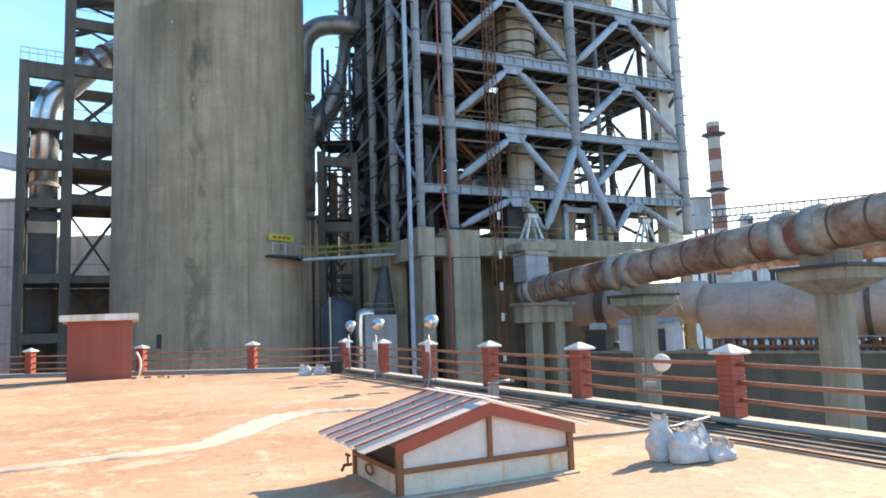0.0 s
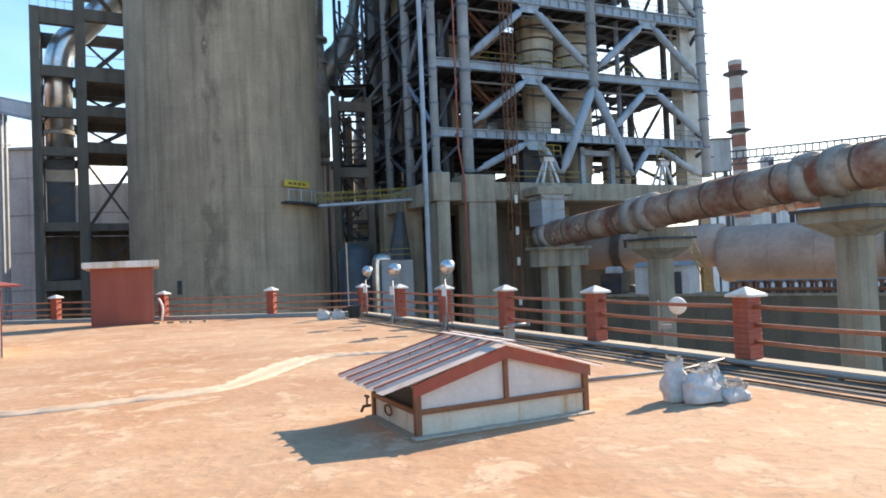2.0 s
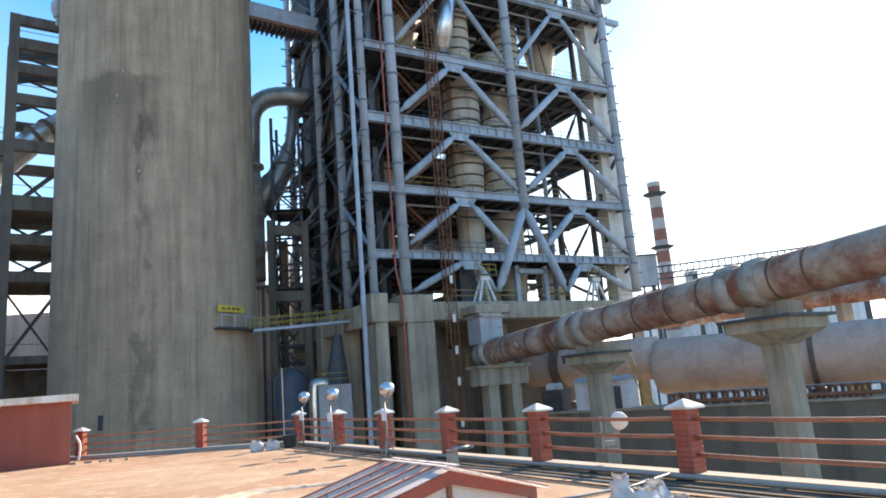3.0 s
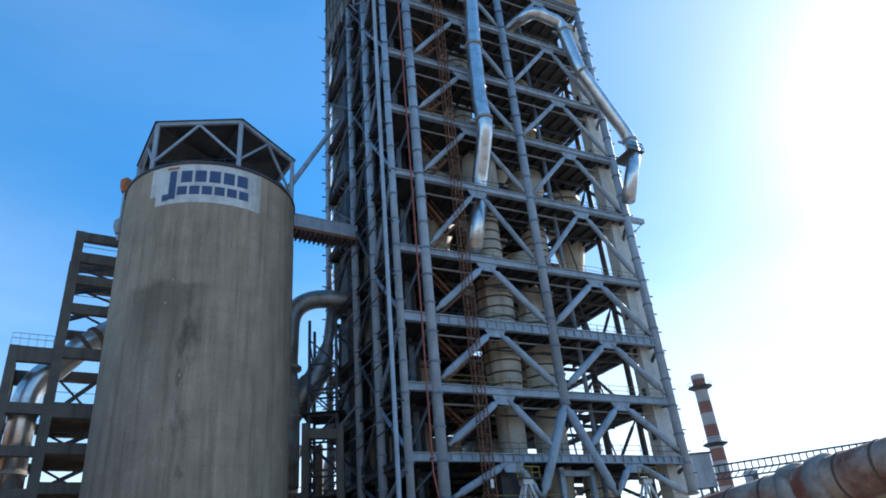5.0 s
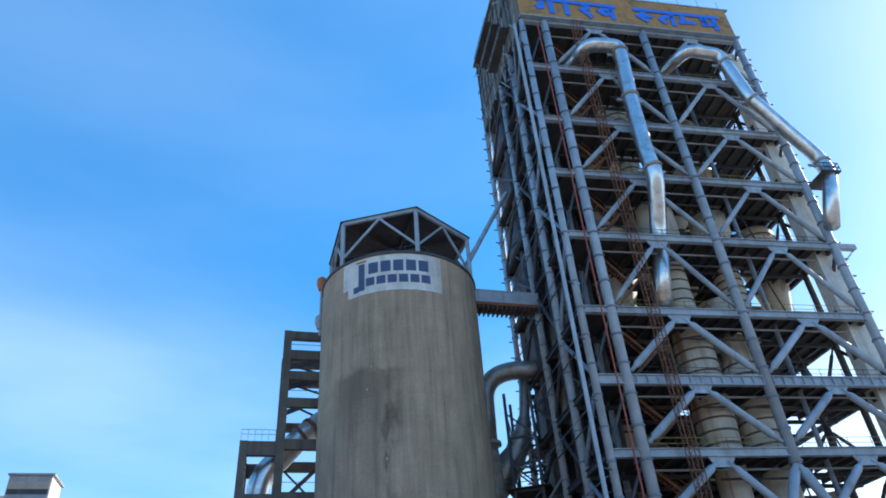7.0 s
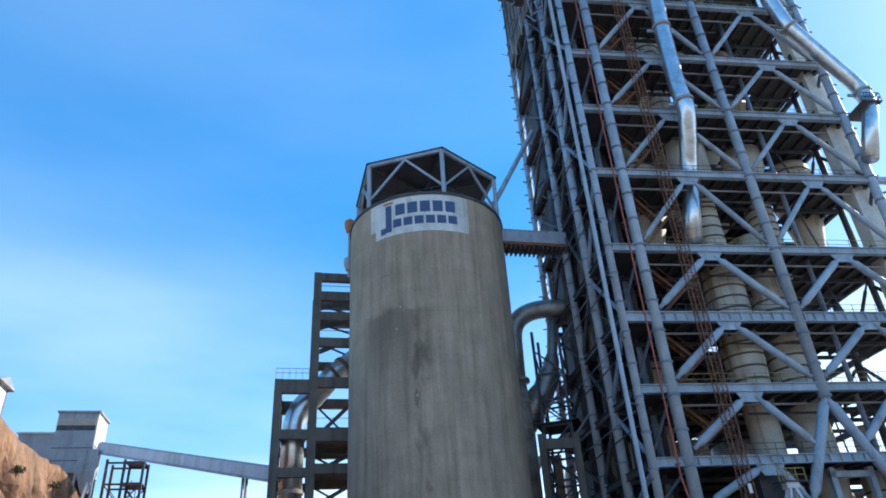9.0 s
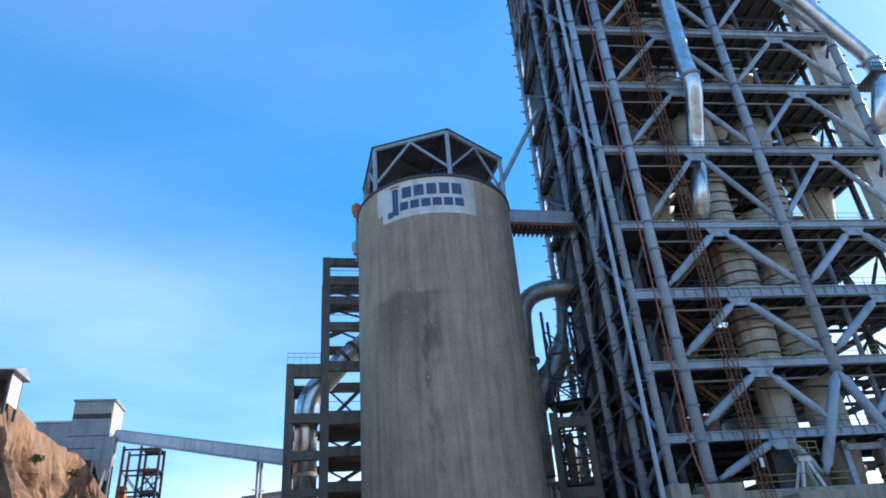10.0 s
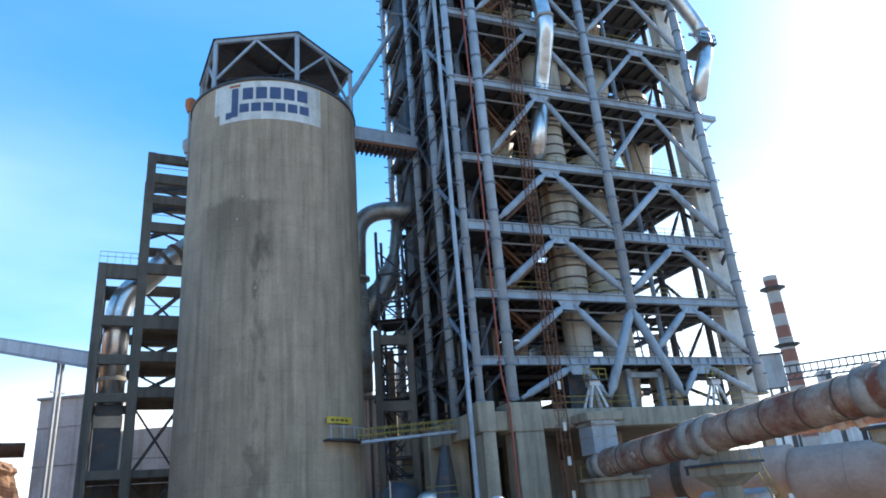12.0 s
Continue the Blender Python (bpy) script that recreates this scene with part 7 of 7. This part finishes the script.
# ---------------------------------------------------------------- sacks
def sack(x, y, z, w, d, h, lean, turn, seed, label, group):
    """A filled woven sack: bulging body, slumped top and a gathered, frayed neck."""
    random.seed(seed)
    m = pose(x, y, z, lean, 0, turn)
    t = thing("cement_sack", m, label, "sack", group)
    b = B()
    n, rings = 44, 28
    vs = []
    off = Vector((seed * 3.7, seed * 1.3, seed * 0.7))
    for i in range(rings + 1):
        f = i / rings
        sq = 0.93 + 0.10 * math.sin(math.pi * min(1, f * 1.15)) - 0.55 * max(0, f - 0.62) ** 1.05
        thin = 1.0 - 0.62 * f ** 1.6                      # flattens to a seam at the top
        row = []
        for k in range(n):
            a = 2 * math.pi * k / n
            ca, sa2 = math.cos(a), math.sin(a)
            px = math.copysign(abs(ca) ** 0.45, ca) * w / 2 * sq
            py = math.copysign(abs(sa2) ** 0.6, sa2) * d / 2 * sq * thin
            q = Vector((px, py, f * h))
            g = min(1.0, f * 5)
            disp = noise.noise_vector(q * 7 + off) * 0.045 + noise.noise_vector(q * 15 + off) * 0.022 + noise.noise_vector(q * 32 + off) * 0.010
            crease = 0.018 * abs(noise.noise(Vector((px * 22, py * 22, f * 3)) + off)) * (0.4 + f)
            q = q + disp * g * (0.5 + 0.6 * f)
            q.x *= 1 - crease / 0.2
            q.y *= 1 - crease / 0.2
            q.z = max(q.z, 0.002)
            row.append(b.verts.new(q))
        vs.append(row)
    for a2, c2 in zip(vs, vs[1:]):
        for k in range(n):
            b.faces.new((a2[k], a2[(k + 1) % n], c2[(k + 1) % n], c2[k]))
    b.faces.new(vs[0][::-1]); b.faces.new(vs[-1])
    body = part("body", b, M_SACK, t, m=m, smooth=True)
    # the crumpled mouth: an open, torn frill of cloth standing on the seam
    b = B()
    n2 = 36
    r0 = []
    for j in range(6):
        f = j / 5
        row = []
        for k in range(n2):
            a = 2 * math.pi * k / n2
            fr = 1 + f * (0.35 * noise.noise(Vector((math.cos(a) * 2.5, math.sin(a) * 2.5, seed))) + 0.2 * noise.noise(Vector((k * 0.9, seed, f))))
            q = Vector((w * 0.36 * math.cos(a) * fr * (1 - 0.25 * math.sin(math.pi * f)), d * (0.16 + 0.12 * f) * math.sin(a) * fr, h * 0.93 + 0.065 * f * (1 + 0.6 * noise.noise(Vector((math.cos(a) * 2, math.sin(a) * 2, seed + 4))))))
            row.append(b.verts.new(q + noise.noise_vector(q * 18 + off) * 0.03 * f + Vector((0.05 * f * math.sin(seed), 0, 0))))
        r0.append(row)
    for a2, c2 in zip(r0, r0[1:]):
        for k in range(n2):
            b.faces.new((a2[k], a2[(k + 1) % n2], c2[(k + 1) % n2], c2[k]))
    b.faces.new(r0[0][::-1])
    bmesh.ops.solidify(b, geom=b.faces[:], thickness=0.004)
    part("torn_mouth", b, M_SACK, t, m=m, smooth=True)
    return t
SG = "sacks by the railing"
sack(2.34, 7.74, 0.0, 0.275, 0.241, 0.455, -3, 14, 3, "tall grey-white woven sack standing upright", SG)
sack(2.58, 7.58, 0.0, 0.413, 0.275, 0.312, -10, 22, 8, "bulging grey-white woven sack slumped in front", SG)
sack(2.76, 7.86, 0.0, 0.344, 0.258, 0.343, -4, 25, 13, "grey-white woven sack behind the others", SG)
sack(2.91, 7.68, 0.0, 0.327, 0.258, 0.172, 8, 30, 21, "half-empty grey woven sack sagging low", SG)
sack(3.07, 7.74, 0.0, 0.206, 0.189, 0.101, 0, 60, 27, "crumpled empty grey sack on the floor", SG)
S2 = "small sacks at the roof corner"
sack(-4.72, 23.0, 0.0, 0.42, 0.34, 0.30, 0, 15, 31, "white filled sack near the roof corner", S2)
sack(-4.22, 23.05, 0.0, 0.42, 0.34, 0.30, 0, -20, 37, "white filled sack near the roof corner", S2)
random.seed(5)
bk = thing("black_bucket", (-3.72, 23.4, 0), "black plastic bucket beside the white sacks", "bucket")
part("pail", tube(B(), [(-3.72, 23.4, 0.002), (-3.72, 23.4, 0.40)], [0.2, 0.26], 20, caps=True), M_BLACK, bk)
part("rim", tube(B(), [(-3.72 + 0.265 * math.cos(a), 23.4 + 0.265 * math.sin(a), 0.40) for a in np.linspace(0, 6.283, 21)], 0.015, 6), M_BLACK, bk)

# ---------------------------------------------------------------- floodlights and thin pole
def floodlight(x, y, head_z, tripod, label, face=(0.55, 0.8)):
    m = pose(x, y, 0)
    t = thing("floodlight", m, label, "floodlight", "floodlights")
    part("pole", tube(B(), [(0, 0, 0.002), (0.01, 0, 0.6), (-0.02, 0.01, head_z - 0.30)], 0.026, 10), M_PIPE, t, m=m, smooth=True)
    if tripod:
        for a in (0.3, 2.4, 4.5):
            part("foot", bar(B(), (0, 0, 0.42), (0.24 * math.cos(a), 0.24 * math.sin(a), 0.01), 0.025), M_PIPE, t, m=m)
    part("bracket", tube(B(), bend((-0.02, 0.01, head_z - 0.30), (0.12, 0.0, head_z - 0.26), (0.14, 0.0, head_z - 0.05), 5, 0.5), 0.018, 8), M_PIPE, t, m=m)
    f = Vector((face[0], face[1], -0.25)).normalized()
    c = Vector((0.06, 0.0, head_z))
    prof = ((-0.15, 0.06), (-0.13, 0.12), (-0.06, 0.175), (0.02, 0.19), (0.06, 0.195))
    part("bowl", tube(B(), [c - f * 0.0 + f * a for a, r in prof], [r for a, r in prof], 24), M_CLAD, t, "round metal lamp bowl", m=m, smooth=True)
    part("lens", tube(B(), [c + f * 0.062, c + f * 0.075], 0.175, 24), M_GLASS, t, m=m)
    part("gear_box", box(B(), -0.10, 0.02, -0.05, 0.05, head_z - 0.75, head_z - 0.50), M_SHEET, t, m=m)
floodlight(-3.35, 23.75, 1.58, False, "round floodlight on a thin pole at the roof corner")
floodlight(-2.05, 20.2, 1.60, True, "round floodlight on a tripod pole")
floodlight(-0.43, 17.35, 1.62, True, "round floodlight on a tripod pole by the railing")
f4 = thing("rail_floodlight", (3.62, 11.9, 0.3), "round white floodlight clamped outside the railing", "floodlight", "floodlights")
part("bowl", tube(B(), [(3.70, 12.06, 0.79), (3.70, 12.0, 0.79), (3.69, 11.93, 0.78), (3.68, 11.86, 0.77), (3.675, 11.83, 0.765)], [0.05, 0.11, 0.145, 0.15, 0.13], 24), M_WHITE, f4, smooth=True)
part("clamp", box(B(), 3.37, 3.41, 11.98, 12.04, 0.30, 0.86), M_PIPE, f4)
part("arm", bar(B(), (3.42, 12.02, 0.5), (3.68, 12.02, 0.5), 0.04), M_PIPE, f4)
part("yoke", bar(B(), (3.68, 12.02, 0.48), (3.69, 12.0, 0.70), 0.035), M_PIPE, f4)
part("ballast_box", box(B(), 3.42, 3.62, 12.06, 12.14, 0.36, 0.44), M_PIPE, f4)
tp = thing("thin_pole", (-4.0, 23.9, 0), "thin grey antenna pole on the roof", "pole")
part("pole", tube(B(), [(-4.0, 23.9, 0.002), (-4.02, 23.9, 2.6)], 0.024, 8), M_PIPE, tp)
part("foot", box(B(), -4.12, -3.88, 23.78, 24.02, 0.002, 0.06), M_CONC, tp)

# ---------------------------------------------------------------- red shed and stair house
SH = pose(-13.01, 23.62, 0, 0, 0, 24.2)
sh = thing("red_shed", SH, "small red sheet-metal shed with a pale slab roof", "shed")
part("front_wall", box(B(), 0, 2.0, 0, 0.06, 0.002, 2.05), M_REDSHED, sh, m=SH)
part("side_wall", box(B(), 1.94, 2.0, 0.063, 1.5, 0.002, 2.0), M_REDSHED, sh, m=SH)
part("side_wall", box(B(), 0, 0.06, 0.063, 1.5, 0.002, 2.0), M_REDSHED, sh, m=SH)
part("back_wall", box(B(), 0.063, 1.937, 1.44, 1.5, 0.002, 1.95), M_REDSHED, sh, m=SH)
b = B()
v8 = [b.verts.new(p) for p in ((-0.24, -0.3, 2.06), (2.24, -0.3, 2.06), (2.24, 1.75, 1.99), (-0.24, 1.75, 1.99), (-0.24, -0.3, 2.27), (2.24, -0.3, 2.30), (2.24, 1.75, 2.18), (-0.24, 1.75, 2.18))]
for f in ((0, 1, 5, 4), (1, 2, 6, 5), (2, 3, 7, 6), (3, 0, 4, 7), (3, 2, 1, 0), (4, 5, 6, 7)):
    b.faces.new([v8[i] for i in f])
bmesh.ops.bevel(b, geom=b.edges[:], offset=0.02, segments=2, affect='EDGES')
part("roof_slab", b, M_WHITE, sh, "pale sunlit roof slab", m=SH)
part("corner_angle", box(B(), 2.003, 2.03, -0.02, 0.05, 0.002, 2.05), M_RED, sh, m=SH)
for x in (0.7, 1.35):
    part("sheet_seam", box(B(), x, x + 0.02, -0.006, -0.001, 0.05, 2.0), M_REDSHED, sh, m=SH)
for k in range(5):
    tagged(part("brick", box(B(), -0.11, 0.11, -0.05, 0.05, 0.002, 0.075), M_CONC, m=pose(-10.9 + k * 0.42, 24.1 + 0.12 * (k % 3), 0, 0, 0, 25 * k)), "loose grey block on the roof by the shed", "block", "loose blocks")
drp = thing("drain_pipe", (-10.9, 24.8, 0), "short bent pale drain pipe beside the shed", "pipe")
part("pipe", tube(B(), bend((-10.95, 24.6, 0.05), (-10.9, 24.65, 0.6), (-11.1, 24.7, 0.9), 6, 0.5), 0.04, 10), M_WHITE, drp, smooth=True)
stair = thing("stair_house", (-12.2, 15.2, 0), "low white-walled stair house with a red roof edge", "stair house")
STM = pose(-10.25, 14.9, 0, 0, 0, 35)
part("wall", box(B(), -0.22, 0, 0, 0.14, 0.002, 1.52), M_WHITE, stair, m=STM)
part("wall", box(B(), -3.2, -0.9, 0, 0.14, 0.002, 1.52), M_WHITE, stair, m=STM)
part("wall", box(B(), -0.897, -0.223, 0, 0.14, 0.62, 1.52), M_WHITE, stair, m=STM)
part("wall", box(B(), -0.12, 0.0, 0.143, 2.6, 0.002, 1.52), M_WHITE, stair, m=STM)
part("wall", box(B(), -3.2, -0.123, 2.46, 2.6, 0.002, 1.52), M_WHITE, stair, m=STM)
part("shutter", box(B(), -0.897, -0.223, 0.06, 0.09, 0.002, 0.618), M_GREYSHEET, stair, "grey metal shutter", m=STM)
part("shutter_frame", box(B(), -0.28, -0.225, 0.02, 0.058, 0.002, 0.618), M_HFRAME, stair, m=STM)
part("corner_bar", box(B(), 0.003, 0.03, -0.01, 0.1, 0.002, 1.5), M_RED, stair, m=STM)
b = B()
v8 = [b.verts.new(p) for p in ((-3.5, -0.4, 1.54), (0.42, -0.4, 1.56), (0.42, 2.9, 1.56), (-3.5, 2.9, 1.54), (-3.5, -0.4, 1.62), (0.42, -0.4, 1.60), (-0.2, 1.2, 1.74), (-3.5, 1.2, 1.78), (0.42, 2.9, 1.60), (-3.5, 2.9, 1.62))]
for f in ((0, 1, 5, 4), (4, 5, 6, 7), (7, 6, 8, 9), (1, 2, 8, 6, 5), (2, 3, 9, 8), (3, 0, 4, 7, 9), (3, 2, 1, 0)):
    b.faces.new([v8[i] for i in f])
part("roof", b, M_RED, stair, "faded red sheet roof", m=STM)

# ---------------------------------------------------------------- marks that lie on the roof floor
def smear(path, widths, hgt, material, name, label):
    """A low ridge of set cement along a line: two ragged lips with a hollow between."""
    b = B()
    rows = []
    pts = [Vector((x, y, 0)) for x, y in path]
    fine = []
    for i in range(len(pts) - 1):
        for k in range(14):
            f = k / 14
            p0, p1, p2, p3 = pts[max(i - 1, 0)], pts[i], pts[i + 1], pts[min(i + 2, len(pts) - 1)]
            fine.append((0.5 * ((2 * p1) + (p2 - p0) * f + (2 * p0 - 5 * p1 + 4 * p2 - p3) * f * f + (3 * p1 - p0 - 3 * p2 + p3) * f ** 3), widths[i] * (1 - f) + widths[i + 1] * f))
    for i, (p, w) in enumerate(fine):
        d = (fine[min(i + 1, len(fine) - 1)][0] - fine[max(i - 1, 0)][0]).normalized()
        n = Vector((-d.y, d.x, 0))
        row = []
        for j in range(11):
            f = j / 10 * 2 - 1
            e = 1 + 0.25 * noise.noise(Vector((i * 0.3, f * 3, 2)))
            z = hgt * (0.9 * math.exp(-((abs(f) - 0.72) / 0.16) ** 2) + 0.12 * (1 - f * f)) * (1 + 0.8 * noise.noise(Vector((i * 0.55, f * 2, 8))))
            row.append(b.verts.new(p + n * (f * w * e) + Vector((0, 0, 0.004 + max(0, z) if abs(f) < 0.99 else 0.0015))))
        rows.append(row)
    for a, c in zip(rows, rows[1:]):
        for j in range(10):
            b.faces.new((a[j], a[j + 1], c[j + 1], c[j]))
    bmesh.ops.recalc_face_normals(b, faces=b.faces)
    if b.faces and sum(f.normal.z for f in b.faces) < 0:
        bmesh.ops.reverse_faces(b, faces=b.faces)
    return tagged(part(name, b, material, smooth=True), label, "floor ridge", kind="structure")
smear([(-8.6, 7.6), (-6.6, 8.0), (-5.3, 8.45), (-4.4, 9.0), (-3.55, 9.6), (-3.3, 10.6), (-3.15, 11.8), (-2.8, 12.8), (-1.9, 13.1), (-0.9, 13.2), (0.3, 13.6)], [0.08, 0.10, 0.12, 0.13, 0.17, 0.26, 0.30, 0.22, 0.13, 0.09, 0.05], 0.045, M_RIDGE, "trim_ridge", "raised pale ridge of set screed across the roof")
for x, y, w, d, r in ((-2.2, 15.95, 0.34, 0.22, 10), (-1.6, 16.1, 0.5, 0.07, 5), (-3.2, 19.5, 0.8, 0.08, 8), (-3.0, 18.3, 0.5, 0.06, 0)):
    b = box(B(), -w / 2, w / 2, -d / 2, d / 2, 0.002, 0.012)
    tagged(part("drain_plate", b, M_STEEL_D, m=pose(x, y, 0, 0, 0, r)), "flat dark plate lying on the roof floor", "plate", "floor plates")
